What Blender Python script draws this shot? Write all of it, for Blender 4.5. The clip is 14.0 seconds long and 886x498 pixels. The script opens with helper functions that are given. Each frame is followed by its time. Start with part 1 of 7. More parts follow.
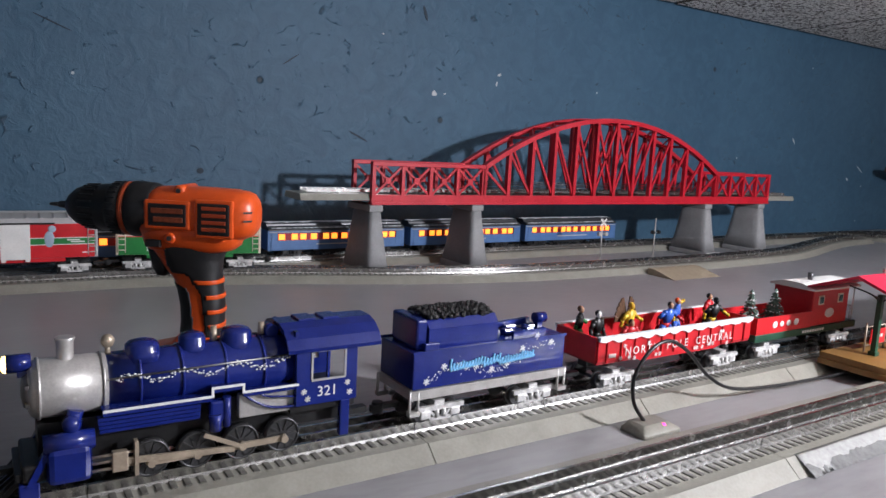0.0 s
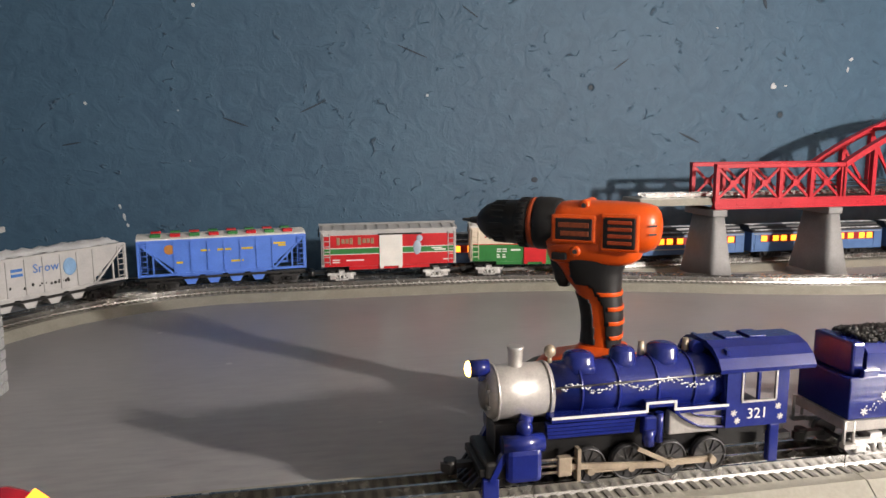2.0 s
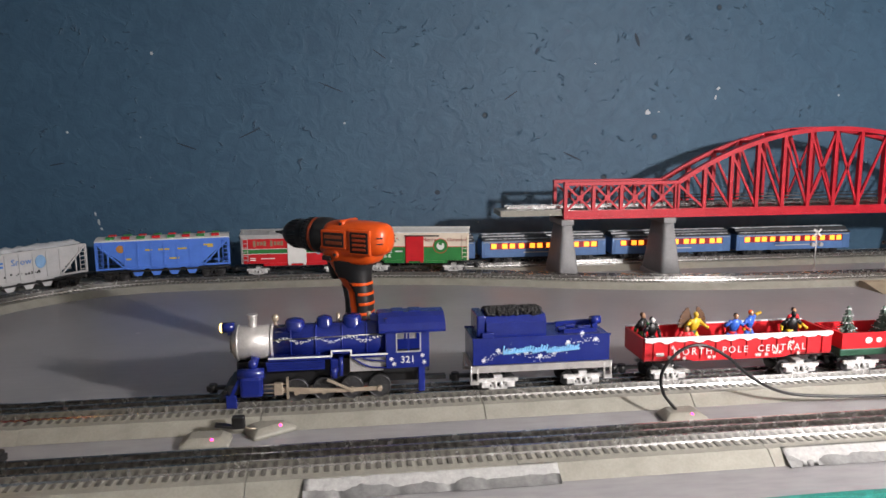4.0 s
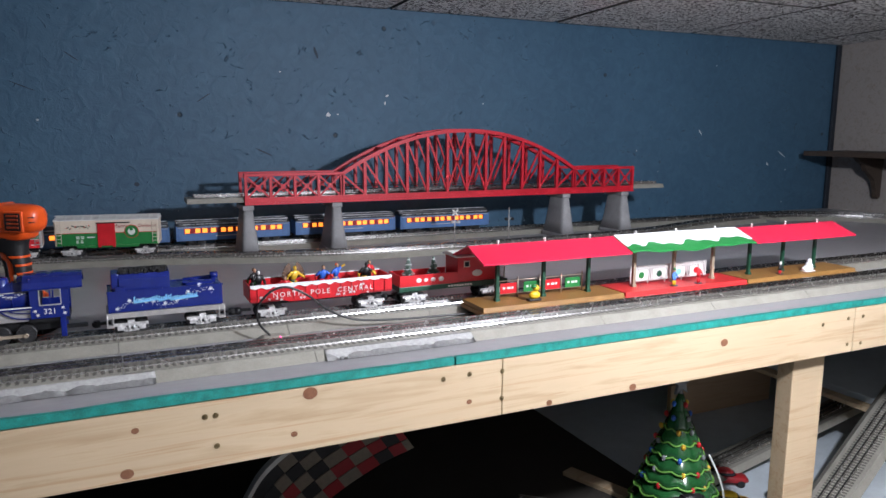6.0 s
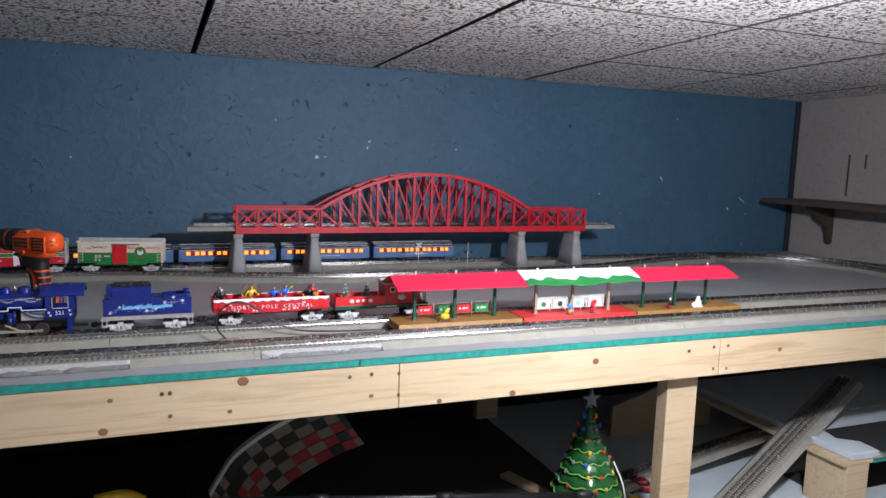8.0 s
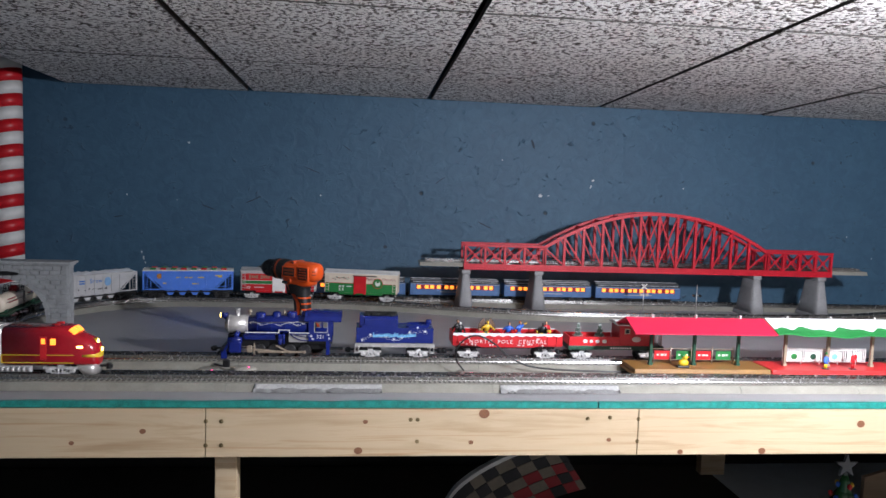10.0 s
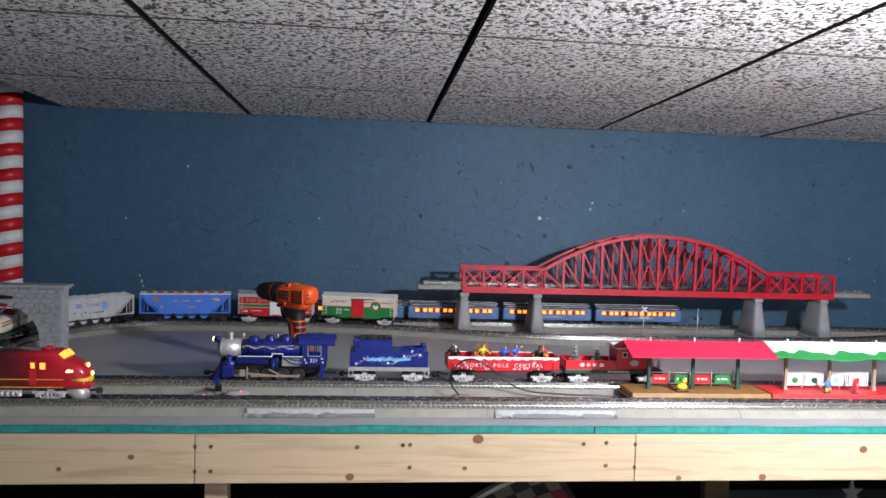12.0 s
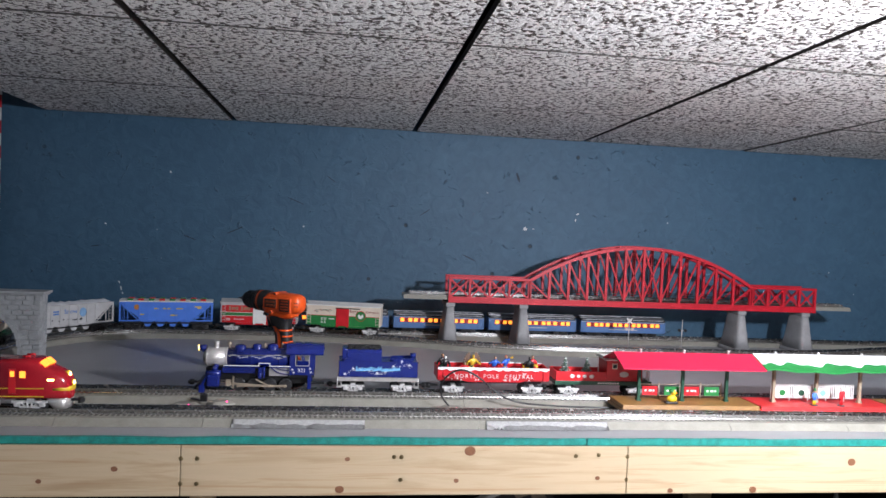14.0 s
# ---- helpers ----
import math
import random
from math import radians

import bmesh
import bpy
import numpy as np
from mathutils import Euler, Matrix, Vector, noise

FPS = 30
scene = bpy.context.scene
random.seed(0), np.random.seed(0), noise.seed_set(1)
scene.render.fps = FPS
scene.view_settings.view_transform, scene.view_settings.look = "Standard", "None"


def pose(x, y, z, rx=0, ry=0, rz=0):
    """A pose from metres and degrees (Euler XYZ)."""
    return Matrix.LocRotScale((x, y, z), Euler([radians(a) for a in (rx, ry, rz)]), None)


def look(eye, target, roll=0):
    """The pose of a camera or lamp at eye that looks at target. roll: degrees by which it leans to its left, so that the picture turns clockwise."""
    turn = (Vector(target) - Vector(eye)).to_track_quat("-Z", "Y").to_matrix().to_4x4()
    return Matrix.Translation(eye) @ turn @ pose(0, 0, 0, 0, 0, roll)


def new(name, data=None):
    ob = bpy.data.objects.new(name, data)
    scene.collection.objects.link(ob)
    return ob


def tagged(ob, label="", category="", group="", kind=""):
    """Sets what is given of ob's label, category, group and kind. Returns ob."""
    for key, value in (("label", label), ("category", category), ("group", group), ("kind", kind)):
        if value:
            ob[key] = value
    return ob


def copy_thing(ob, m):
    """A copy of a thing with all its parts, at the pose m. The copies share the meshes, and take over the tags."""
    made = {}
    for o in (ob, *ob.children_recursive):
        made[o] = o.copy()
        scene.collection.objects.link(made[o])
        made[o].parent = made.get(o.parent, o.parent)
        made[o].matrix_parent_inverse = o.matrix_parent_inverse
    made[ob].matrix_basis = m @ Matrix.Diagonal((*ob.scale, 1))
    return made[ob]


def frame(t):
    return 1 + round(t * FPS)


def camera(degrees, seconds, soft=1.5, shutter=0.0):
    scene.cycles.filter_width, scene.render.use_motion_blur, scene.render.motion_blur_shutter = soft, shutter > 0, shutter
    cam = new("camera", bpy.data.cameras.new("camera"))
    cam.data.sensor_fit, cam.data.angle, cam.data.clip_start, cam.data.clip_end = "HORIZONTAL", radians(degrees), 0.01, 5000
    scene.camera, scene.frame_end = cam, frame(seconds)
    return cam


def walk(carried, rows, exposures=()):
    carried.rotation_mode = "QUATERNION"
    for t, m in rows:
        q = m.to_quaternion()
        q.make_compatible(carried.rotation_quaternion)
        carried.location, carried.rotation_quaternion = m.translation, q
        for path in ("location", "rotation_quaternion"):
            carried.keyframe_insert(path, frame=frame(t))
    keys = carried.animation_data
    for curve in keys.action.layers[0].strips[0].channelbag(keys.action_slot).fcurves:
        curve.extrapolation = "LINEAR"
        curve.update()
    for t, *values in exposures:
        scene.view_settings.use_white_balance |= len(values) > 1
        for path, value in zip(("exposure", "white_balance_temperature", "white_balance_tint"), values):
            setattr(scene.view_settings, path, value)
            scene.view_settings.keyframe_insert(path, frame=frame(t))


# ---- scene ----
cam = camera(63.1, 14.0)
PATH = [
    (0, (-0.519, -0.245, 0.262), (0.554, 1.417, -0.031), 3.0),
    (0.5, (-0.53, -0.24, 0.255), (0.44, 1.48, -0.062), 2.8),
    (1, (-0.57, -0.221, 0.266), (0.187, 1.598, -0.077), 1.4),
    (1.5, (-0.622, -0.208, 0.267), (-0.109, 1.696, -0.065), 0.4),
    (2, (-0.62, -0.204, 0.27), (-0.251, 1.737, -0.038), -0.3),
    (2.5, (-0.611, -0.203, 0.27), (-0.252, 1.745, -0.006), -0.8),
    (3, (-0.56, -0.249, 0.272), (-0.175, 1.694, -0.009), -0.8),
    (3.5, (-0.442, -0.4, 0.288), (-0.103, 1.547, -0.021), -0.3),
    (4, (-0.36, -0.553, 0.325), (-0.109, 1.407, 0.01), -0.4),
    (4.2, (-0.331, -0.582, 0.305), (0.012, 1.365, 0.002), -1.2),
    (6.3, (-0.171, -1.023, 0.33), (0.666, 0.764, 0.003), 0.5),
    (6.5, (-0.142, -1.102, 0.324), (0.68, 0.691, -0.007), 0.8),
    (7, (-0.126, -1.221, 0.355), (0.681, 0.58, 0.031), 1.1),
    (7.5, (-0.125, -1.289, 0.366), (0.645, 0.534, 0.072), 1.3),
    (8, (-0.124, -1.297, 0.393), (0.616, 0.544, 0.139), 1.9),
    (8.5, (-0.145, -1.289, 0.395), (0.485, 0.594, 0.159), 2.5),
    (9, (-0.207, -1.287, 0.4), (0.151, 0.667, 0.164), 2.0),
    (9.2, (-0.215, -1.283, 0.398), (0.075, 0.683, 0.173), 2.0),
    (11.3, (-0.187, -1.293, 0.391), (0.001, 0.695, 0.28), 1.9),
    (11.5, (-0.186, -1.289, 0.393), (0.006, 0.699, 0.282), 1.9),
    (12, (-0.183, -1.278, 0.391), (0.013, 0.71, 0.287), 1.8),
    (12.5, (-0.19, -1.271, 0.388), (0.014, 0.716, 0.281), 1.9),
    (13, (-0.195, -1.259, 0.386), (0.029, 0.726, 0.289), 2.0),
    (13.5, (-0.207, -1.26, 0.387), (0.038, 0.724, 0.304), 2.2),
    (14, (-0.212, -1.262, 0.388), (0.047, 0.719, 0.314), 2.5),
]
walk(cam, [(t, look(eye, target, roll)) for t, eye, target, roll in PATH],
     [(0, 0.0, 6300, 10), (1, 0.2, 6900, 10), (2, 0.68, 7700, 10), (3, 0.80, 8500, 10), (3.5, 0.48, 7900, 10), (4.2, 0.2, 6700, 10), (6.3, -0.27, 6100, 10), (9.2, -0.18, 6150, 10), (11.3, -0.05, 6180, 10), (14, 0.0, 6180, 10)])
LAMP_WATTS, LAMP_AT = 98.0, (0.77, -0.72, 0.592)

# ---- light: one work lamp up under the ceiling to the right of the camera ----
world = bpy.data.worlds.new("room_air")
scene.world = world
world.use_nodes = True
world.node_tree.nodes["Background"].inputs[0].default_value = (0.55, 0.7, 1.0, 1)
world.node_tree.nodes["Background"].inputs[1].default_value = 0.02
lamp_data = bpy.data.lights.new("work_light", "POINT")
lamp_data.shadow_soft_size, lamp_data.energy, lamp_data.color = 0.035, LAMP_WATTS, (0.96, 0.95, 1.0)
new("work_light", lamp_data).matrix_world = Matrix.Translation(LAMP_AT)


# ---- materials ----
def nodes_of(name):
    m = bpy.data.materials.new(name)
    m.use_nodes = True
    nt = m.node_tree
    return m, nt, nt.nodes["Principled BSDF"]


def node(nt, kind, **sets):
    n = nt.nodes.new(kind)
    for k, v in sets.items():
        n.inputs[k].default_value = v
    return n


def ramp(nt, src, stops):
    r = nt.nodes.new("ShaderNodeValToRGB")
    els = r.color_ramp.elements
    while len(els) < len(stops):
        els.new(0.5)
    for e, (p, c) in zip(els, stops):
        e.position, e.color = p, (*c, 1) if len(c) == 3 else c
    nt.links.new(src, r.inputs[0])
    return r.outputs[0]


def mixc(nt, fac, a, b, mode="MIX"):
    m = nt.nodes.new("ShaderNodeMix")
    m.data_type, m.blend_type = "RGBA", mode
    for sock, v in ((m.inputs[0], fac), (m.inputs[6], a), (m.inputs[7], b)):
        if hasattr(v, "is_output"):
            nt.links.new(v, sock)
        else:
            sock.default_value = v if not isinstance(v, tuple) else (*v, 1)
    return m.outputs[2]


def bumped(nt, bsdf, height, strength, dist=0.001):
    b = node(nt, "ShaderNodeBump", Strength=strength, Distance=dist)
    nt.links.new(height, b.inputs["Height"])
    nt.links.new(b.outputs[0], bsdf.inputs["Normal"])


def plain(name, col, rough=0.45, metal=0.0, var=0.25, scale=60.0, bump=0.08, coat=0.0):
    """Paint, plastic or metal with grime at two scales, grain and worn gloss."""
    m, nt, b = nodes_of(name)
    tc = nt.nodes.new("ShaderNodeTexCoord")
    n1 = node(nt, "ShaderNodeTexNoise", Scale=scale, Detail=5.0, Roughness=0.6)
    n2 = node(nt, "ShaderNodeTexNoise", Scale=scale * 9, Detail=3.0)
    for n in (n1, n2):
        nt.links.new(tc.outputs["Object"], n.inputs["Vector"])
    lo = tuple(c * (1 - var) for c in col)
    hi = tuple(min(1, c * (1 + var * 0.5) + 0.01 * var) for c in col)
    nt.links.new(mixc(nt, 0.3, ramp(nt, n1.outputs[0], [(0.3, lo), (0.7, hi)]), ramp(nt, n2.outputs[0], [(0.35, lo), (0.65, hi)])), b.inputs["Base Color"])
    r = nt.nodes.new("ShaderNodeMapRange")
    r.inputs[3].default_value, r.inputs[4].default_value = max(0.05, rough - 0.12), min(1, rough + 0.12)
    nt.links.new(n1.outputs[0], r.inputs[0])
    nt.links.new(r.outputs[0], b.inputs["Roughness"])
    b.inputs["Metallic"].default_value = metal
    b.inputs["Coat Weight"].default_value = coat
    if bump:
        bumped(nt, b, n2.outputs[0], bump, 0.0006)
    return m


def glow(name, col, strength):
    m, nt, b = nodes_of(name)
    b.inputs["Base Color"].default_value = (*col, 1)
    b.inputs["Emission Color"].default_value = (*col, 1)
    b.inputs["Emission Strength"].default_value = strength
    return m


def wall_paint():
    m, nt, b = nodes_of("blue_wall_paint")
    tc = nt.nodes.new("ShaderNodeTexCoord")
    co = tc.outputs["Object"]
    big = node(nt, "ShaderNodeTexNoise", Scale=2.2, Detail=6.0, Roughness=0.6)
    mid = node(nt, "ShaderNodeTexNoise", Scale=26.0, Detail=5.0, Distortion=1.2)
    fine = node(nt, "ShaderNodeTexNoise", Scale=180.0, Detail=3.0)
    warp = node(nt, "ShaderNodeTexNoise", Scale=6.0, Detail=2.0)
    for n in (big, mid, fine, warp):
        nt.links.new(co, n.inputs["Vector"])
    # trowel ridges: thin broken lines where a warped noise crosses its middle
    mp = nt.nodes.new("ShaderNodeMapping")
    mp.inputs["Scale"].default_value = (1.0, 1.0, 1.7)
    mp.inputs["Rotation"].default_value = (0, 0.5, 0)
    nt.links.new(co, mp.inputs[0])
    rid = node(nt, "ShaderNodeTexNoise", Scale=9.0, Detail=3.0, Distortion=0.6)
    nt.links.new(mp.outputs[0], rid.inputs["Vector"])
    line = ramp(nt, rid.outputs[0], [(0.485, (0, 0, 0)), (0.5, (1, 1, 1)), (0.515, (0, 0, 0))])
    gate = ramp(nt, mid.outputs[0], [(0.56, (0, 0, 0)), (0.64, (1, 1, 1))])
    ridges = mixc(nt, 1.0, line, gate, "MULTIPLY")
    base = ramp(nt, big.outputs[0], [(0.3, (0.034, 0.088, 0.148)), (0.55, (0.043, 0.106, 0.174)), (0.75, (0.053, 0.124, 0.194))])
    base = mixc(nt, 0.35, base, ramp(nt, mid.outputs[0], [(0.35, (0.028, 0.072, 0.122)), (0.7, (0.062, 0.136, 0.208))]))
    vor = node(nt, "ShaderNodeTexVoronoi", Scale=8.5)
    nt.links.new(co, vor.inputs["Vector"])
    chip = ramp(nt, vor.outputs["Distance"], [(0.0, (1, 1, 1)), (0.018, (1, 1, 1)), (0.030, (0, 0, 0))])
    pick = ramp(nt, vor.outputs["Color"], [(0.60, (0, 0, 0)), (0.66, (1, 1, 1))])
    chips = mixc(nt, 1.0, chip, pick, "MULTIPLY")
    col = mixc(nt, ridges, base, (0.022, 0.05, 0.08))
    col = mixc(nt, chips, col, (0.42, 0.47, 0.50))
    vd = node(nt, "ShaderNodeTexVoronoi", Scale=6.1)
    nt.links.new(co, vd.inputs["Vector"])
    dent = mixc(nt, 1.0, ramp(nt, vd.outputs["Distance"], [(0.0, (1, 1, 1)), (0.03, (1, 1, 1)), (0.055, (0, 0, 0))]),
                ramp(nt, vd.outputs["Color"], [(0.68, (0, 0, 0)), (0.74, (1, 1, 1))]), "MULTIPLY")
    col = mixc(nt, dent, col, (0.02, 0.035, 0.05))
    nt.links.new(col, b.inputs["Base Color"])
    b.inputs["Roughness"].default_value = 0.6
    h = mixc(nt, 0.18, mid.outputs[0], fine.outputs[0])
    h = mixc(nt, 0.75, h, ridges, "ADD")
    h = mixc(nt, 0.8, h, dent, "SUBTRACT")
    bumped(nt, b, h, 0.5, 0.006)
    return m


def ceiling_board():
    m, nt, b = nodes_of("acoustic_tile")
    tc = nt.nodes.new("ShaderNodeTexCoord")
    mp = nt.nodes.new("ShaderNodeMapping")
    mp.inputs["Scale"].default_value = (1.0, 1.05, 1.0)
    nt.links.new(tc.outputs["Object"], mp.inputs[0])
    n1 = node(nt, "ShaderNodeTexNoise", Scale=96.0, Detail=4.0, Roughness=0.58, Distortion=0.5)
    n2 = node(nt, "ShaderNodeTexNoise", Scale=3.0, Detail=4.0)
    for n in (n1, n2):
        nt.links.new(mp.outputs[0], n.inputs["Vector"])
    worm = ramp(nt, n1.outputs[0], [(0.43, (0.070, 0.056, 0.046)), (0.462, (0.34, 0.305, 0.275)), (0.482, (0.94, 0.92, 0.89))])
    col = mixc(nt, 0.55, worm, ramp(nt, n2.outputs[0], [(0.3, (0.86, 0.82, 0.78)), (0.65, (1, 1, 1))]), "MULTIPLY")
    nt.links.new(col, b.inputs["Base Color"])
    b.inputs["Roughness"].default_value = 0.9
    bumped(nt, b, n1.outputs[0], 0.9, 0.009)
    return m


def table_paint():
    m, nt, b = nodes_of("grey_table_paint")
    tc = nt.nodes.new("ShaderNodeTexCoord")
    co = tc.outputs["Object"]
    n1 = node(nt, "ShaderNodeTexNoise", Scale=5.0, Detail=7.0, Roughness=0.65)
    mp = nt.nodes.new("ShaderNodeMapping")
    mp.inputs["Scale"].default_value = (1.0, 4.0, 1.0)
    nt.links.new(co, mp.inputs[0])
    n2 = node(nt, "ShaderNodeTexNoise", Scale=28.0, Detail=5.0)
    nt.links.new(mp.outputs[0], n2.inputs["Vector"])
    nt.links.new(co, n1.inputs["Vector"])
    vor = node(nt, "ShaderNodeTexVoronoi", Scale=13.0)
    nt.links.new(co, vor.inputs["Vector"])
    spot = mixc(nt, 1.0, ramp(nt, vor.outputs["Distance"], [(0.0, (1, 1, 1)), (0.04, (1, 1, 1)), (0.06, (0, 0, 0))]),
                ramp(nt, vor.outputs["Color"], [(0.62, (0, 0, 0)), (0.66, (1, 1, 1))]), "MULTIPLY")
    col = mixc(nt, 0.4, ramp(nt, n1.outputs[0], [(0.3, (0.235, 0.23, 0.238)), (0.7, (0.335, 0.33, 0.338))]),
               ramp(nt, n2.outputs[0], [(0.3, (0.19, 0.187, 0.194)), (0.7, (0.39, 0.385, 0.392))]))
    nt.links.new(mixc(nt, spot, col, (0.42, 0.41, 0.40)), b.inputs["Base Color"])
    nt.links.new(ramp(nt, n2.outputs[0], [(0.3, (0.28, 0.28, 0.28)), (0.7, (0.46, 0.46, 0.46))]), b.inputs["Roughness"])
    bumped(nt, b, n2.outputs[0], 0.12, 0.002)
    return m


def pine(name, lo, hi, knots=True):
    """Planed softwood: long grain along x, a few resin knots."""
    m, nt, b = nodes_of(name)
    tc = nt.nodes.new("ShaderNodeTexCoord")
    co = tc.outputs["Object"]
    mp = nt.nodes.new("ShaderNodeMapping")
    mp.inputs["Scale"].default_value = (1.2, 16.0, 16.0)
    nt.links.new(co, mp.inputs[0])
    n1 = node(nt, "ShaderNodeTexNoise", Scale=3.5, Detail=6.0, Roughness=0.6, Distortion=0.7)
    n2 = node(nt, "ShaderNodeTexNoise", Scale=2.5, Detail=3.0)
    nt.links.new(mp.outputs[0], n1.inputs["Vector"])
    nt.links.new(co, n2.inputs["Vector"])
    mp2 = nt.nodes.new("ShaderNodeMapping")
    mp2.inputs["Scale"].default_value = (0.9, 40.0, 40.0)
    nt.links.new(co, mp2.inputs[0])
    n3 = node(nt, "ShaderNodeTexNoise", Scale=2.2, Detail=3.0, Distortion=1.5)
    nt.links.new(mp2.outputs[0], n3.inputs["Vector"])
    oi = nt.nodes.new("ShaderNodeObjectInfo")
    col = ramp(nt, n1.outputs[0], [(0.3, lo), (0.5, hi), (0.72, tuple(0.9 * c for c in hi))])
    col = mixc(nt, 0.3, col, ramp(nt, n2.outputs[0], [(0.3, lo), (0.7, hi)]))
    col = mixc(nt, ramp(nt, n3.outputs[0], [(0.58, (0, 0, 0)), (0.72, (0.6, 0.6, 0.6))]), col, tuple(c * k for c, k in zip(lo, (0.95, 0.7, 0.5))))
    col = mixc(nt, 0.12, col, ramp(nt, oi.outputs["Random"], [(0.0, lo), (1.0, hi)]))
    nt.links.new(col, b.inputs["Base Color"])
    b.inputs["Roughness"].default_value = 0.6
    bumped(nt, b, n1.outputs[0], 0.15, 0.002)
    return m


WALL = wall_paint()
CEIL = ceiling_board()
TILE_EDGE = plain("dark_tile_edge", (0.07, 0.062, 0.055), 0.9)
TABLE = table_paint()
PINE = pine("pine_board", (0.36, 0.25, 0.14), (0.53, 0.42, 0.275))
# darker copy of the pine, used only for pieces under the table
PINE_DARK = pine("darker_pine", (0.30, 0.20, 0.12), (0.42, 0.30, 0.19))
PANEL = pine("grey_brown_panelling", (0.20, 0.176, 0.16), (0.31, 0.283, 0.262))
KNOT = plain("resin_knot", (0.20, 0.085, 0.04), 0.5, scale=200)
SCREW = plain("brass_screw", (0.25, 0.19, 0.10), 0.35, 0.9)
HOLE = plain("black_void", (0.006, 0.006, 0.007), 0.9, bump=0)
TEAL = plain("teal_edge_paint", (0.015, 0.24, 0.20), 0.55, var=0.6, scale=60)
BED = plain("grey_roadbed_plastic", (0.265, 0.256, 0.218), 0.46, var=0.22, scale=40, bump=0.3)
TIE = plain("dark_tie_plastic", (0.105, 0.098, 0.085), 0.55, var=0.4)
RAIL = plain("bright_steel_rail", (0.62, 0.61, 0.60), 0.25, 1.0, var=0.2, scale=90)
RED_B = plain("red_bridge_plastic", (0.50, 0.004, 0.019), 0.42, var=0.22, scale=30)
PIER = plain("grey_pier_plastic", (0.27, 0.27, 0.275), 0.6, var=0.2, scale=35, bump=0.4)
BLACK = plain("black_plastic", (0.008, 0.008, 0.009), 0.42, var=0.4)
RUBBER = plain("soft_black_rubber", (0.009, 0.009, 0.010), 0.5, var=0.3)
ORANGE = plain("orange_tool_plastic", (0.72, 0.088, 0.010), 0.34, var=0.12, scale=40)
BURNT = plain("burnt_orange_plastic", (0.36, 0.050, 0.010), 0.45, var=0.3, scale=120)
FADED = plain("faded_orange_print", (0.22, 0.045, 0.012), 0.5, var=0.5, scale=300)
DIMPRINT = plain("dim_print", (0.060, 0.022, 0.012), 0.5, var=0.5, scale=300)
GRIMY = plain("grimy_brown_plastic", (0.075, 0.045, 0.022), 0.5, var=0.6, scale=250)
STEEL = plain("dull_steel", (0.34, 0.33, 0.32), 0.38, 1.0)
DARKMETAL = plain("dark_metal", (0.10, 0.10, 0.105), 0.4, 0.8)
NAVY = plain("gloss_navy_blue", (0.007, 0.017, 0.165), 0.2, var=0.2, scale=50, coat=0.3)
SILVER = plain("silver_paint", (0.60, 0.58, 0.56), 0.34, 0.55, scale=70)
WHITE = plain("white_paint", (0.78, 0.77, 0.74), 0.5, var=0.12, scale=40)
CREAM = plain("cream_plastic", (0.74, 0.64, 0.52), 0.5, var=0.12, scale=40)
SNOW = plain("snow_white", (0.82, 0.83, 0.85), 0.75, var=0.1, scale=150, bump=0.5)
RED = plain("toy_red", (0.58, 0.012, 0.020), 0.38, var=0.18, scale=40)
DKRED = plain("deep_red", (0.33, 0.012, 0.018), 0.42, var=0.2, scale=40)
GREEN = plain("toy_green", (0.020, 0.20, 0.045), 0.42, var=0.2, scale=40)
DKGREEN = plain("dark_green", (0.012, 0.065, 0.035), 0.45, var=0.3)
SKYBLUE = plain("light_blue_paint", (0.075, 0.21, 0.72), 0.42, var=0.12, scale=40)
PALEBLUE = plain("pale_blue_print", (0.22, 0.55, 0.85), 0.5)
COACH = plain("coach_blue", (0.075, 0.165, 0.36), 0.42, var=0.2, scale=50)
BRICKRED = plain("dull_brick_red", (0.13, 0.045, 0.040), 0.6, var=0.5, scale=90)
GREYCAR = plain("light_grey_plastic", (0.46, 0.46, 0.46), 0.5, var=0.15, scale=40)
TRUCKSILVER = plain("silver_truck_plastic", (0.72, 0.71, 0.70), 0.42, 0.3, var=0.6, scale=140)
COAL = plain("coal", (0.012, 0.012, 0.012), 0.35, var=0.5, scale=300, bump=0.8)
YELLOW = plain("yellow_paint", (0.75, 0.50, 0.02), 0.42)
ROD = plain("tan_rod_metal", (0.46, 0.38, 0.29), 0.4, 0.4)
BROWN = plain("brown_platform", (0.27, 0.14, 0.035), 0.5, var=0.25, scale=40)
SCARLET = plain("red_platform", (0.62, 0.03, 0.03), 0.4, var=0.15)
ROOFRED = plain("red_roof_plastic", (0.62, 0.015, 0.055), 0.4, var=0.1, scale=20)
STONE = plain("grey_cut_stone", (0.33, 0.34, 0.345), 0.75, var=0.25, scale=60, bump=0.6)
FOAM = plain("pale_foam_board", (0.50, 0.56, 0.60), 0.7, var=0.12, scale=15)
ASPHALT = plain("black_road_print", (0.02, 0.021, 0.023), 0.7, var=0.3)
CABLE = plain("black_cable", (0.010, 0.010, 0.011), 0.35, var=0.2, bump=0)
TAN = plain("tan_card", (0.33, 0.27, 0.19), 0.7, var=0.25)
CERAMIC = plain("glazed_green_ceramic", (0.018, 0.11, 0.028), 0.14, var=0.35, scale=60, coat=0.6)
GLAZE = plain("pale_green_glaze", (0.18, 0.42, 0.08), 0.15, var=0.2, coat=0.6)
CLEAR = plain("frosted_plastic", (0.20, 0.21, 0.22), 0.15, var=0.1, coat=0.5)
WARM = glow("warm_window_glow", (1.0, 0.29, 0.03), 2.0)
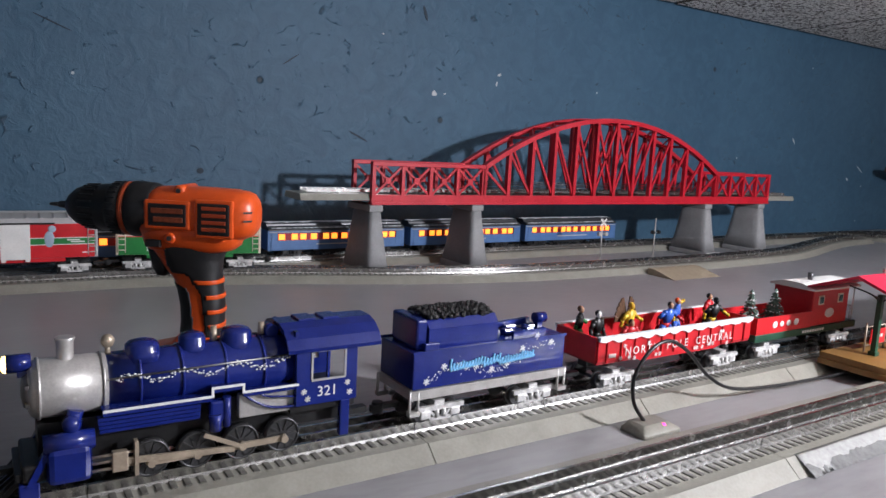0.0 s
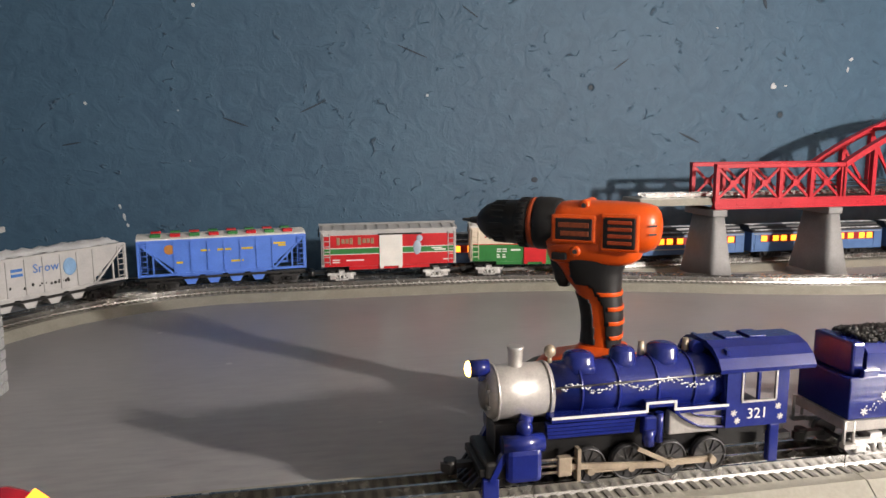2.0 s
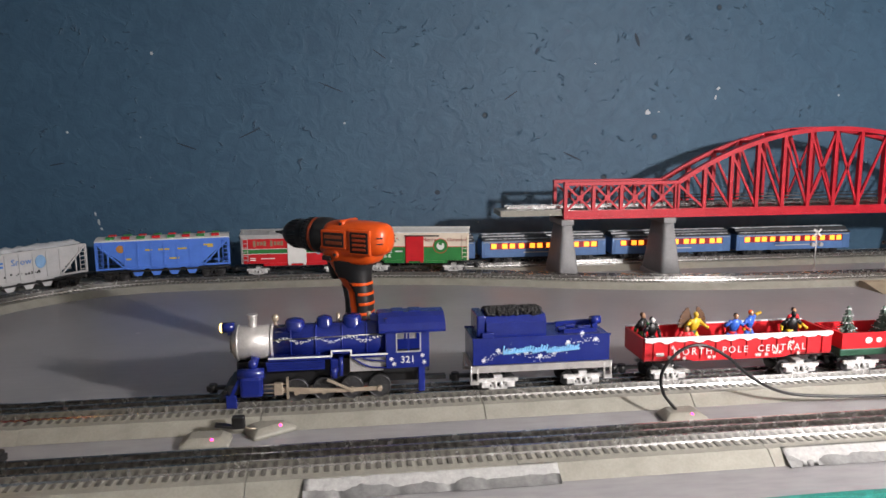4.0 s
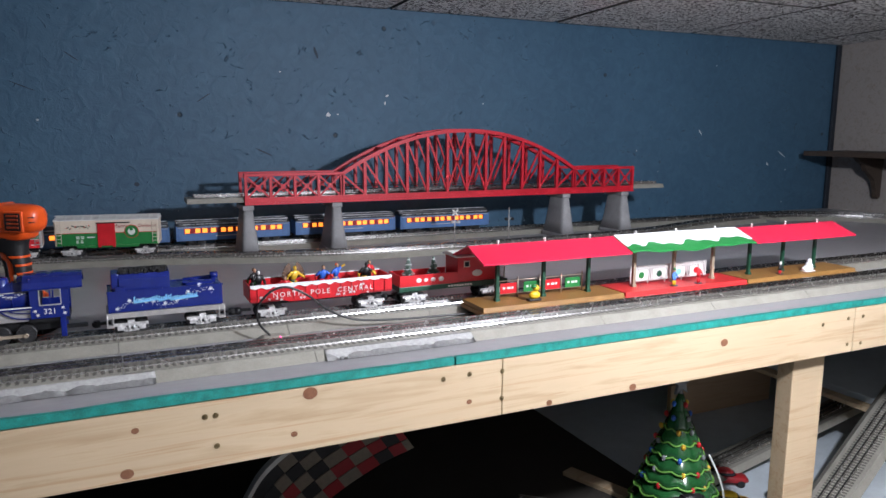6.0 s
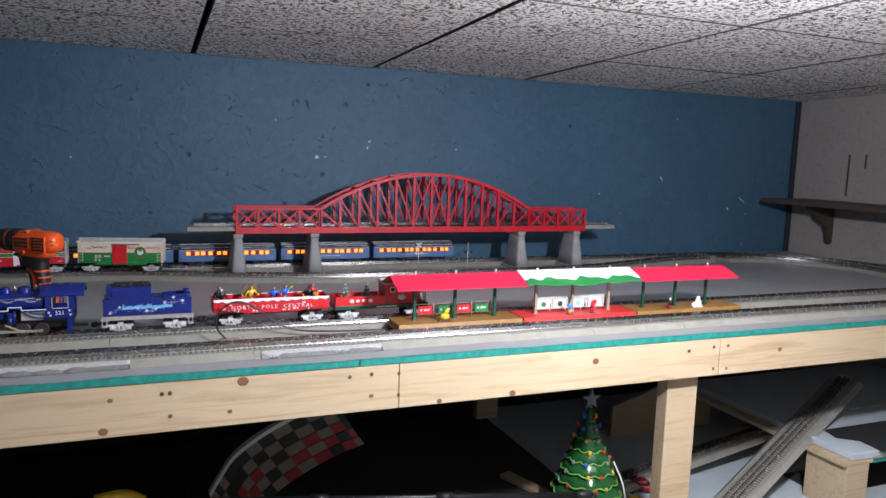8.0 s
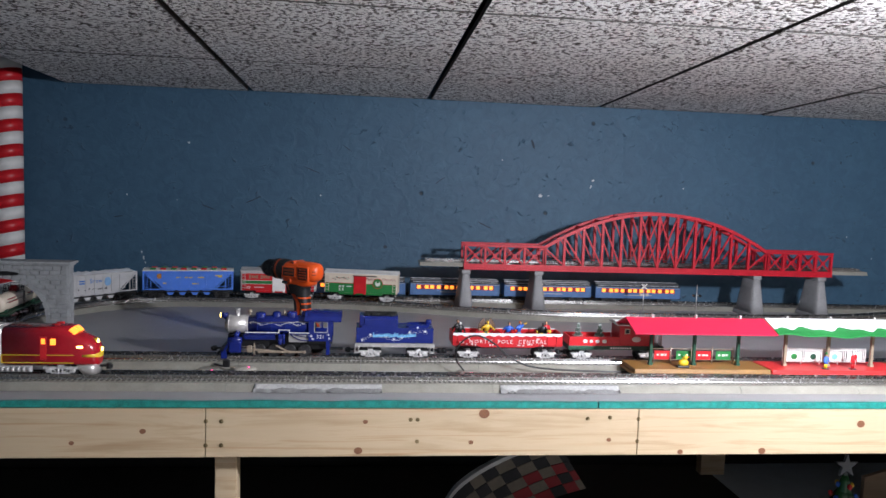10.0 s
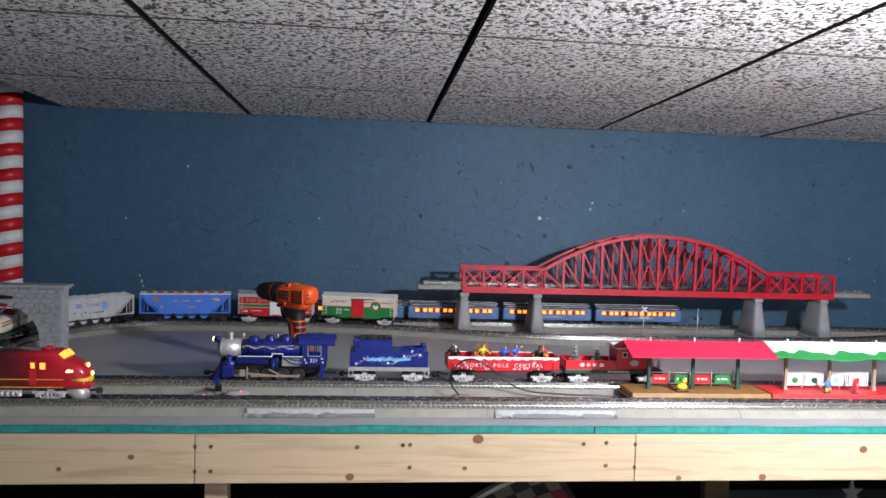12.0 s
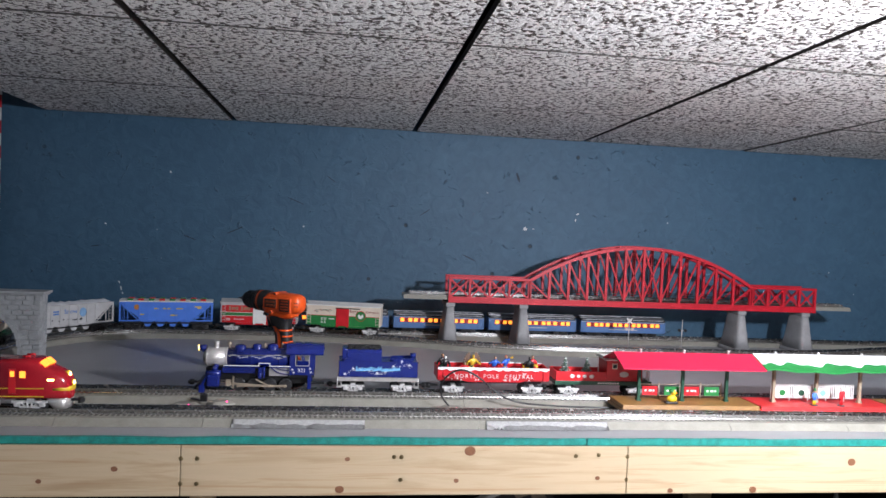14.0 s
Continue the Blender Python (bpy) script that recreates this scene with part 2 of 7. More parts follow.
LAMP_Y = glow("headlamp_glow", (1.0, 0.62, 0.14), 9.0)
PINK = glow("pink_indicator", (1.0, 0.03, 0.22), 5.0)
GLASSDARK = plain("dark_glass", (0.02, 0.025, 0.03), 0.08, var=0.1, bump=0)


# ---- shaping helpers ----
def box(bm, x0, x1, y0, y1, z0, z1, bev=0.0, mi=0):
    r = bmesh.ops.create_cube(bm, size=1.0, matrix=Matrix.Translation(((x0 + x1) / 2, (y0 + y1) / 2, (z0 + z1) / 2)) @ Matrix.Diagonal((abs(x1 - x0), abs(y1 - y0), abs(z1 - z0), 1)))
    vs = r["verts"]
    fs = {f for v in vs for f in v.link_faces}
    for f in fs:
        f.material_index = mi
    if bev:
        es = list({e for v in vs for e in v.link_edges})
        bmesh.ops.bevel(bm, geom=es, offset=bev, segments=2, affect="EDGES", profile=0.5)
    return bm


def rod(bm, a, b, r0, r1=None, seg=12, caps=True, mi=0):
    a, b = Vector(a), Vector(b)
    d = b - a
    m = Matrix.Translation((a + b) / 2) @ d.to_track_quat("Z", "Y").to_matrix().to_4x4()
    r = bmesh.ops.create_cone(bm, cap_ends=caps, segments=seg, radius1=r0, radius2=r0 if r1 is None else r1, depth=d.length, matrix=m)
    for f in {f for v in r["verts"] for f in v.link_faces}:
        f.material_index = mi
        f.smooth = len(f.verts) == 4
    return bm


def bar(bm, a, b, w, h, mi=0):
    """A square bar from a to b, w across in y, h across the other way."""
    a, b = Vector(a), Vector(b)
    d = (b - a).normalized()
    s = Vector((0, 1, 0)) if abs(d.y) < 0.9 else Vector((1, 0, 0))
    n = d.cross(s).normalized()
    vs = [bm.verts.new(p + s * w / 2 * i + n * h / 2 * j) for p in (a, b) for i, j in ((-1, -1), (1, -1), (1, 1), (-1, 1))]
    for q in ((0, 1, 2, 3), (7, 6, 5, 4), (0, 4, 5, 1), (1, 5, 6, 2), (2, 6, 7, 3), (3, 7, 4, 0)):
        bm.faces.new([vs[i] for i in q]).material_index = mi
    return bm


def ball(bm, c, r, sx=1, sy=1, sz=1, seg=12, mi=0):
    k = bmesh.ops.create_uvsphere(bm, u_segments=seg, v_segments=max(6, seg // 2 + 2), radius=r, matrix=Matrix.Translation(c) @ Matrix.Diagonal((sx, sy, sz, 1)))
    for f in {f for v in k["verts"] for f in v.link_faces}:
        f.smooth, f.material_index = True, mi
    return bm


def loft(bm, rings, close=True, smooth=True, mi=0):
    """Skins a list of rings, each an equal list of points."""
    rows = [[bm.verts.new(p) for p in ring] for ring in rings]
    n = len(rows[0])
    for a, b in zip(rows, rows[1:]):
        for i in range(n):
            f = bm.faces.new((a[i], a[(i + 1) % n], b[(i + 1) % n], b[i]))
            f.smooth, f.material_index = smooth, mi
    if close:
        bm.faces.new(rows[0][::-1]).material_index = mi
        bm.faces.new(rows[-1]).material_index = mi
    return bm


def oval(c, u, v, ru, rv, power=2.0, n=20):
    """A rounded ring round c in the directions u and v; higher power is boxier."""
    c, u, v = Vector(c), Vector(u), Vector(v)
    out = []
    for k in range(n):
        a = 2 * math.pi * k / n
        ca, sa = math.cos(a), math.sin(a)
        out.append(c + u * ru * math.copysign(abs(ca) ** (2 / power), ca) + v * rv * math.copysign(abs(sa) ** (2 / power), sa))
    return out


def prism(bm, pts, y0, y1, mi=0):
    """Extrudes an outline of (x, z) points from y0 to y1."""
    a = [bm.verts.new((x, y0, z)) for x, z in pts]
    b = [bm.verts.new((x, y1, z)) for x, z in pts]
    n = len(pts)
    bm.faces.new(a).material_index = mi
    bm.faces.new(b[::-1]).material_index = mi
    for i in range(n):
        bm.faces.new((a[i], b[i], b[(i + 1) % n], a[(i + 1) % n])).material_index = mi
    return bm


def prism_x(bm, pts, x0, x1, mi=0):
    """Extrudes an outline of (y, z) points from x0 to x1."""
    a = [bm.verts.new((x0, y, z)) for y, z in pts]
    b = [bm.verts.new((x1, y, z)) for y, z in pts]
    n = len(pts)
    bm.faces.new(a).material_index = mi
    bm.faces.new(b[::-1]).material_index = mi
    for i in range(n):
        bm.faces.new((a[i], b[i], b[(i + 1) % n], a[(i + 1) % n])).material_index = mi
    return bm


def tube(bm, pts, r, seg=8, mi=0):
    pts = [Vector(p) for p in pts]
    rings = []
    for i, p in enumerate(pts):
        d = (pts[min(i + 1, len(pts) - 1)] - pts[max(i - 1, 0)]).normalized()
        s = d.cross(Vector((0.13, 0.21, 0.97))).normalized()
        rings.append(oval(p, s, d.cross(s), r, r, n=seg))
    return loft(bm, rings, mi=mi)


def smooth_line(pts, n=8):
    """Catmull-Rom points through pts."""
    p = [Vector(q) for q in pts]
    p = [2 * p[0] - p[1]] + p + [2 * p[-1] - p[-2]]
    out = []
    for i in range(1, len(p) - 2):
        for k in range(n):
            t = k / n
            a, b, c, d = p[i - 1:i + 3]
            out.append(0.5 * (2 * b + (c - a) * t + (2 * a - 5 * b + 4 * c - d) * t * t + (3 * b - a - 3 * c + d) * t ** 3))
    return out + [p[-2]]


def B():
    return bmesh.new()


def mesh_of(name, bm, mats):
    bmesh.ops.recalc_face_normals(bm, faces=bm.faces)
    me = bpy.data.meshes.new(name)
    bm.to_mesh(me)
    bm.free()
    for m in mats if isinstance(mats, (list, tuple)) else [mats]:
        me.materials.append(m)
    return me


def part(name, bm, material, parent, label=""):
    ob = new(name, bm if isinstance(bm, bpy.types.Mesh) else mesh_of(name, bm, material))
    ob.parent = parent
    if label:
        ob["label"] = label
    return ob


def thing(name, label, category, group="", at=None, kind=""):
    ob = tagged(new(name), label, category, group, kind)
    if at is not None:
        ob.matrix_world = at
    return ob


def solid(name, bm, material, label, category, group="", at=None, kind=""):
    ob = tagged(new(name, mesh_of(name, bm, material)), label, category, group, kind)
    if at is not None:
        ob.matrix_world = at
    return ob


def letters(text, size, material, parent, m, label="", spacing=1.0):
    cu = bpy.data.curves.new("lettering", "FONT")
    cu.body, cu.size, cu.extrude, cu.resolution_u = text, size, 0.0002, 2
    cu.space_character = spacing
    cu.align_x, cu.align_y = "CENTER", "CENTER"
    tmp = new("lettering", cu)
    bpy.context.view_layer.update()
    me = bpy.data.meshes.new_from_object(tmp.evaluated_get(bpy.context.evaluated_depsgraph_get()))
    bpy.data.objects.remove(tmp)
    me.materials.clear()
    me.materials.append(material)
    ob = part("lettering", me, material, parent, label)
    ob.matrix_basis = m
    return ob


def on_side(x, y, z):
    """A pose for lettering on the flank that faces the table's front (y < 0) or the wall."""
    return pose(x, y, z, 90, 0, 0 if y < 0 else 180)


# ---- the room ----
X0, X1, WALL_Y, BACK_Y, FLOOR_Z = -1.62, 2.678, 1.277, -2.6, -0.95


def ceil_z(y):
    return 0.700 + (WALL_Y - y) * 0.0262


solid("wall_north", box(B(), X0 - 0.1, X1 + 0.1, WALL_Y, WALL_Y + 0.1, FLOOR_Z, 0.95), WALL, "dark blue painted rough plaster wall with chips and scratches", "wall", kind="structure")
# pale paint of the unseen south wall, chosen to bounce fill light back
BOUNCE_PAINT = plain("pale_bounce_paint", (0.55, 0.54, 0.53), 0.7, scale=4)
solid("wall_west", box(B(), X0 - 0.1, X0, BACK_Y, WALL_Y, FLOOR_Z, 0.95), WALL, "dark blue painted plaster end wall", "wall", kind="structure")
solid("wall_south", box(B(), X0 - 0.1, X1 + 0.1, BACK_Y - 0.1, BACK_Y, FLOOR_Z, 0.95), BOUNCE_PAINT, "unseen plain pale wall added to bounce light at the layout", "wall", kind="structure")
east = solid("wall_east", box(B(), X1 + 0.004, X1 + 0.1, BACK_Y, WALL_Y, FLOOR_Z, 0.95), PANEL, "grey-brown wood panelled wall", "wall", kind="structure")
# floor colour raised so that it throws light up under the table
solid("floor", box(B(), X0 - 0.1, X1 + 0.1, BACK_Y - 0.1, WALL_Y + 0.1, FLOOR_Z - 0.05, FLOOR_Z), plain("concrete_floor", (0.36, 0.352, 0.34), 0.8, scale=8), "bare concrete floor lightened to bounce light under the table", "floor", kind="structure")
DARKTRIM = plain("dark_trim_paint", (0.012, 0.018, 0.028), 0.5)
solid("trim", box(B(), X1 - 0.022, X1 + 0.003, WALL_Y - 0.014, WALL_Y - 0.001, 0.0, 0.70, 0.003), DARKTRIM, "dark strip along the wall corner", "trim", kind="structure")

# drop ceiling of square tiles, butted with open dark joints, one corner tile missing
bm = B()
G = 0.61
for i in range(-3, 5):
    for j in range(-5, 3):
        xa, xb = i * G + 0.0085, (i + 1) * G - 0.0085
        ya, yb = 0.12 + (j - 1) * G + 0.0044, 0.12 + j * G - 0.0044
        xa, xb, ya, yb = max(xa, X0), min(xb, X1), max(ya, BACK_Y), min(yb, WALL_Y - 0.015)
        if xb - xa < 0.05 or yb - ya < 0.02 or (i == -3 and j == 2):
            continue
        dz = random.uniform(-0.0010, 0.0010)
        b0 = len(bm.verts)
        box(bm, xa, xb, ya, yb, 0, 0.016)
        bm.verts.ensure_lookup_table()
        for v in bm.verts[b0:]:
            v.co.z += ceil_z(v.co.y) + dz
# tile sides coloured dark, as shade inside the joints
for f in bm.faces:
    f.normal_update()
    if abs(f.normal.z) < 0.5:
        f.material_index = 1
solid("ceiling", bm, [CEIL, TILE_EDGE], "fissured off-white acoustic ceiling tiles with dark joints", "ceiling", kind="structure")
solid("ceiling_void", box(B(), X0 - 0.1, X1 + 0.1, BACK_Y - 0.1, WALL_Y + 0.1, 0.95, 1.0), HOLE, "dark space above the ceiling tiles", "ceiling", kind="structure")

# ---- the layout table ----
EDGE_Y = 0.0
solid("table_top", box(B(), X0 + 0.01, X1 - 0.005, 0.004, WALL_Y - 0.003, -0.010, 0.0), TABLE, "smooth grey painted plywood layout surface", "table top", kind="structure")
bm = B()
x = X0 + 0.01
for xe in (0.235, 1.64, X1 - 0.005):
    n = 40
    rows = []
    for k in range(n + 1):
        xx = x + (xe - 0.003 - x) * k / n
        t = 0.003 + 0.0022 * noise.noise((xx * 9, 3.1, 0))
        rows.append([(xx, -0.002, -0.0085), (xx, 0.006, -0.0085), (xx, 0.006, t), (xx, -0.002, t)])
    loft(bm, rows, smooth=False)
    x = xe
solid("plywood_edge", bm, TEAL, "teal painted raw plywood edge along the table front", "trim", kind="structure")

fascia = thing("fascia", "pale pine boards with knots and screws along the table front", "board", kind="structure")
for a, b, in ((X0 + 0.01, -0.4835), (-0.4825, 0.3135), (0.3145, 1.1105), (1.1125, X1 - 0.005)):
    part("board", box(B(), a, b, 0.0, 0.038, -0.100, -0.0105, 0.0015), PINE, fascia)
for x, z, r in ((0.018, -0.020, 0.011), (0.766, -0.040, 0.009), (-0.212, -0.089, 0.0085), (-0.005, -0.074, 0.005), (-0.20, -0.035, 0.005),
                (0.258, -0.070, 0.005), (0.400, -0.094, 0.006), (0.565, -0.093, 0.008), (-0.59, -0.052, 0.006), (-0.71, -0.073, 0.005), (1.30, -0.05, 0.007)):
    bm = B()
    for k, (q, d) in enumerate(((1.0, -0.0004), (0.6, -0.0007))):
        loft(bm, [oval((x, 0.001, z), (1, 0, 0), (0, 0, 1), r * q, r * q * 0.85, n=16), oval((x, d, z), (1, 0, 0), (0, 0, 1), r * q * 0.9, r * q * 0.75, n=16)], smooth=False)
    part("knot", bm, KNOT, fascia, "reddish resin knot")
for x, z in ((0.215, -0.029), (0.258, -0.027), (0.3135, -0.030), (0.3135, -0.073), (-0.482, -0.034), (-0.455, -0.034), (-0.482, -0.078), (-0.455, -0.078),
             (-0.118, -0.031), (-0.105, -0.031), (-0.105, -0.072), (1.02, -0.035), (1.092, -0.03), (1.095, -0.083), (1.135, -0.03), (1.135, -0.085)):
    bm = B()
    rod(bm, (x, 0.001, z), (x, -0.0006, z), 0.0042, 0.0038, 12)
    rod(bm, (x, -0.0005, z), (x, -0.0012, z), 0.0022, 0.0012, 8)
    part("screw", bm, SCREW, fascia, "countersunk brass screw")
leg_group = "legs under the table"
for x0, x1, y0, y1 in ((1.0, 1.089, 0.040, 0.078), (-0.474, -0.434, 0.040, 0.078), (1.0, 1.089, 1.1, 1.138), (2.3, 2.38, 0.04, 0.08)):
    solid("table_leg", box(B(), x0, x1, y0, y1, FLOOR_Z, -0.0105, 0.002), PINE, "pale pine timber post holding up the table", "table leg", leg_group)
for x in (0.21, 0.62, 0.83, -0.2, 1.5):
    solid("joist_end", box(B(), x, x + 0.04, 0.55, 1.25, -0.10, -0.0105, 0.002), PINE_DARK, "darker timber joist under the table top", "joist", "joists under the table")

# ---- track ----
BED_H, TIE_H, RAIL_TOP = 0.0125, 0.0134, 0.022
PROFILE = [(-0.0545, 0.0), (-0.040, BED_H), (0.040, BED_H), (0.0545, 0.0)]
RAIL_Y = (-0.0159, 0.0, 0.0159)
RAIL_P = [(-0.0018, TIE_H - 0.001), (-0.0008, TIE_H + 0.0015), (-0.0013, RAIL_TOP), (0.0013, RAIL_TOP), (0.0008, TIE_H + 0.0015), (0.0018, TIE_H - 0.001)]
TIE_PITCH = 0.0098


def sweep(bm, line, profile):
    """Sweeps a (side, up) profile along a list of (x, y, heading)."""
    rings = []
    for x, y, h in line:
        s = Vector((-math.sin(h), math.cos(h), 0))
        rings.append([Vector((x, y, 0)) + s * a + Vector((0, 0, z)) for a, z in profile])
    return loft(bm, rings, smooth=False)


def shifted(p, d):
    return [(a + d, z) for a, z in p]


SECTION = 0.254
tie_bm = B()
box(tie_bm, -0.0024, 0.0024, -0.0290, 0.0290, BED_H - 0.004, TIE_H, 0.0005)
tie_mesh = mesh_of("tie", tie_bm, TIE)
straight = thing("track_section", "straight toy track section with grey roadbed and three steel rails", "train track", "toy track sections")
ends = [(-SECTION / 2 + 0.0004, 0, 0), (SECTION / 2 - 0.0004, 0, 0)]
part("roadbed", sweep(B(), ends, PROFILE), BED, straight)
for ry in RAIL_Y:
    part("rail", sweep(B(), ends, shifted(RAIL_P, ry)), RAIL, straight)
for k in range(26):
    t = part("tie", tie_mesh, TIE, straight)
    t.location.x = -SECTION / 2 + (k + 0.5) * SECTION / 26
INNER_Y, OUTER_Y = 0.278, 0.120
first = True
for row_y, xa, count in ((INNER_Y, -0.72, 11), (OUTER_Y, -0.97, 12)):
    for k in range(count):
        m = pose(xa + (k + 0.5) * SECTION, row_y, random.uniform(0, 0.0006), 0, 0, random.uniform(-0.15, 0.15))
        if first:
            straight.matrix_world, first = m, False
        else:
            copy_thing(straight, m)


def arc(cx, cy, r, a0, a1, n):
    return [(cx + r * math.cos(a), cy + r * math.sin(a), a + math.copysign(math.pi / 2, a1 - a0)) for a in (a0 + (a1 - a0) * k / n for k in range(n + 1))]


def line_of(pts, n=14):
    p = smooth_line([(x, y, 0) for x, y in pts], n)
    out = []
    for i, q in enumerate(p):
        d = p[min(i + 1, len(p) - 1)] - p[max(i - 1, 0)]
        out.append((q.x, q.y, math.atan2(d.y, d.x)))
    return out


def resample(line, step):
    out, acc = [], 0.0
    for (x0, y0, h0), (x1, y1, h1) in zip(line, line[1:]):
        d = math.hypot(x1 - x0, y1 - y0)
        while acc <= d:
            t = acc / d if d else 0
            dh = (h1 - h0 + math.pi) % (2 * math.pi) - math.pi
            out.append((x0 + (x1 - x0) * t, y0 + (y1 - y0) * t, h0 + dh * t))
            acc += step
        acc -= d
    return out


def long_track(line, label):
    """One curved run of track: its ties are too many to part and stay one mesh."""
    run = thing("curved_track", label, "train track", "curved toy track")
    part("roadbed", sweep(B(), line, PROFILE), BED, run)
    for ry in RAIL_Y:
        part("rail", sweep(B(), line, shifted(RAIL_P, ry)), RAIL, run)
    verts, faces = [], []
    for x, y, h in resample(line, TIE_PITCH):
        c, s = math.cos(h), math.sin(h)
        b0 = len(verts)
        for u, v, z in ((-0.0024, -0.0290, BED_H - 0.002), (0.0024, -0.0290, BED_H - 0.002), (0.0024, 0.0290, BED_H - 0.002), (-0.0024, 0.0290, BED_H - 0.002),
                        (-0.0023, -0.0288, TIE_H), (0.0023, -0.0288, TIE_H), (0.0023, 0.0288, TIE_H), (-0.0023, 0.0288, TIE_H)):
            verts.append((x + c * u - s * v, y + s * u + c * v, z))
        faces += [[b0 + i for i in q] for q in ((3, 2, 1, 0), (4, 5, 6, 7), (0, 1, 5, 4), (1, 2, 6, 5), (2, 3, 7, 6), (3, 0, 4, 7))]
    me = bpy.data.meshes.new("tie_row")
    me.from_pydata(verts, [], faces)
    me.materials.append(TIE)
    tagged(part("tie_row", me, TIE, run, "row of dark plastic ties"), kind="stuff")
    return run


INNER_L = arc(-0.72, 0.666, 0.388, -math.pi / 2, -1.5 * math.pi, 40)
INNER_B = line_of([(-0.72, 1.054), (-0.45, 1.054), (-0.25, 1.045), (-0.05, 1.000), (0.15, 0.935), (0.35, 0.892), (0.55, 0.878), (0.85, 0.872), (1.10, 0.878), (1.35, 0.905), (1.62, 0.985), (1.82, 1.035), (2.0, 1.050)])
INNER_R = arc(2.074, 0.664, 0.386, math.pi / 2, -math.pi / 2, 40)
OUTER_L = arc(-0.97, 0.6225, 0.5025, -math.pi / 2, -1.5 * math.pi, 44)
OUTER_B = [(-0.97, 1.125, 0), (0.5, 1.125, 0), (2.078, 1.125, 0)]
OUTER_R = arc(2.078, 0.6225, 0.5025, math.pi / 2, -math.pi / 2, 44)
for ln, lb in ((INNER_L, "toy track curving round the inner end loop"), (INNER_B, "toy track bending out round the bridge piers"), (INNER_R, "toy track curving round the far end loop"),
               (OUTER_L, "toy track curving round the outer end loop"), (OUTER_B, "toy track running straight along the wall"), (OUTER_R, "toy track curving along the panelled wall")):
    long_track(ln, lb)

# ---- red arch bridge on grey piers ----
BR_Y0, BR_Y1, BR_BOT, BR_DECK, BR_TOP = 0.985, 1.068, 0.137, 0.153, 0.219
XA, XB, XC, XD = 0.105, 0.368, 1.121, 1.357


def arch_z(x, top):
    s = (x - (XB + XC) / 2) / ((XC - XB) / 2)
    return (BR_TOP - 0.004) + (top - BR_TOP + 0.004) * (1 - abs(s) ** 2.05)


bridge = thing("arch_bridge", "red plastic toy railway arch bridge with trussed approach spans", "bridge")
for y in (BR_Y0, BR_Y1):
    ch = B()
    box(ch, XA, XD, y - 0.005, y + 0.005, BR_BOT + 0.004, BR_DECK)
    box(ch, XA, XD, y - 0.0075, y + 0.0075, BR_BOT, BR_BOT + 0.004)
    box(ch, XA, XD, y - 0.007, y + 0.007, BR_DECK, BR_DECK + 0.003)
    part("bottom_chord", ch, RED_B, bridge)
    for a, b in ((XA, XB), (XC, XD)):
        top = B()
        box(top, a, b, y - 0.006, y + 0.006, BR_TOP - 0.008, BR_TOP, 0.001)
        part("top_chord", top, RED_B, bridge)
        n = 4
        for k in range(n + 1):
            xx = a + 0.004 + (b - a - 0.008) * k / n
            post = B()
            box(post, xx - 0.0035, xx + 0.0035, y - 0.005, y + 0.005, BR_DECK, BR_TOP - 0.004)
            part("post", post, RED_B, bridge)
            if k < n:
                xn = a + 0.004 + (b - a - 0.008) * (k + 1) / n
                cr = B()
                bar(cr, (xx, y - 0.001, BR_DECK), (xn, y - 0.001, BR_TOP - 0.006), 0.003, 0.0045)
                bar(cr, (xn, y + 0.001, BR_DECK), (xx, y + 0.001, BR_TOP - 0.006), 0.003, 0.0045)
                box(cr, (xx + xn) / 2 - 0.006, (xx + xn) / 2 + 0.006, y - 0.003, y + 0.003, (BR_DECK + BR_TOP) / 2 - 0.009, (BR_DECK + BR_TOP) / 2 + 0.003)
                part("cross_brace", cr, RED_B, bridge)
    rib = B()
    rings = []
    for k in range(49):
        xx = XB + (XC - XB) * k / 48
        z = arch_z(xx, 0.331)
        dz = (arch_z(min(xx + 0.002, XC), 0.331) - arch_z(max(xx - 0.002, XB), 0.331)) / 0.004
        t = Vector((1, 0, dz)).normalized()
        nrm = Vector((-t.z, 0, t.x))
        c = Vector((xx, y, z))
        rings.append([c + Vector((0, s * 0.007, 0)) + nrm * q for s, q in ((-1, -0.005), (1, -0.005), (1, 0.005), (-1, 0.005))])
    loft(rib, rings, smooth=False)
    part("arch_rib", rib, RED_B, bridge)
    n = 12
    xs = [XB + (XC - XB) * k / n for k in range(n + 1)]
    for k in range(n + 1):
        post = B()
        box(post, xs[k] - 0.004, xs[k] + 0.004, y - 0.005, y + 0.005, BR_DECK, arch_z(xs[k], 0.331))
        part("post", post, RED_B, bridge)
        if k < n:
            d = B()
            za, zb = arch_z(xs[k], 0.331), arch_z(xs[k + 1], 0.331)
            if k < n // 2:
                bar(d, (xs[k], y, za - 0.004), (xs[k + 1], y, BR_DECK + 0.004), 0.004, 0.005)
            else:
                bar(d, (xs[k], y, BR_DECK + 0.004), (xs[k + 1], y, zb - 0.004), 0.004, 0.005)
            if k in (5, 6):
                bar(d, (xs[k], y, BR_DECK + 0.004) if k < n // 2 else (xs[k], y, za - 0.004), (xs[k + 1], y, zb - 0.004) if k < n // 2 else (xs[k + 1], y, BR_DECK + 0.004), 0.004, 0.005)
            part("diagonal", d, RED_B, bridge)
    rl = B()
    for z in (0.164, 0.172, 0.180):
        rod(rl, (XB, y + 0.008 if y == BR_Y0 else y - 0.008, z), (XC, y + 0.008 if y == BR_Y0 else y - 0.008, z), 0.0011, seg=6)
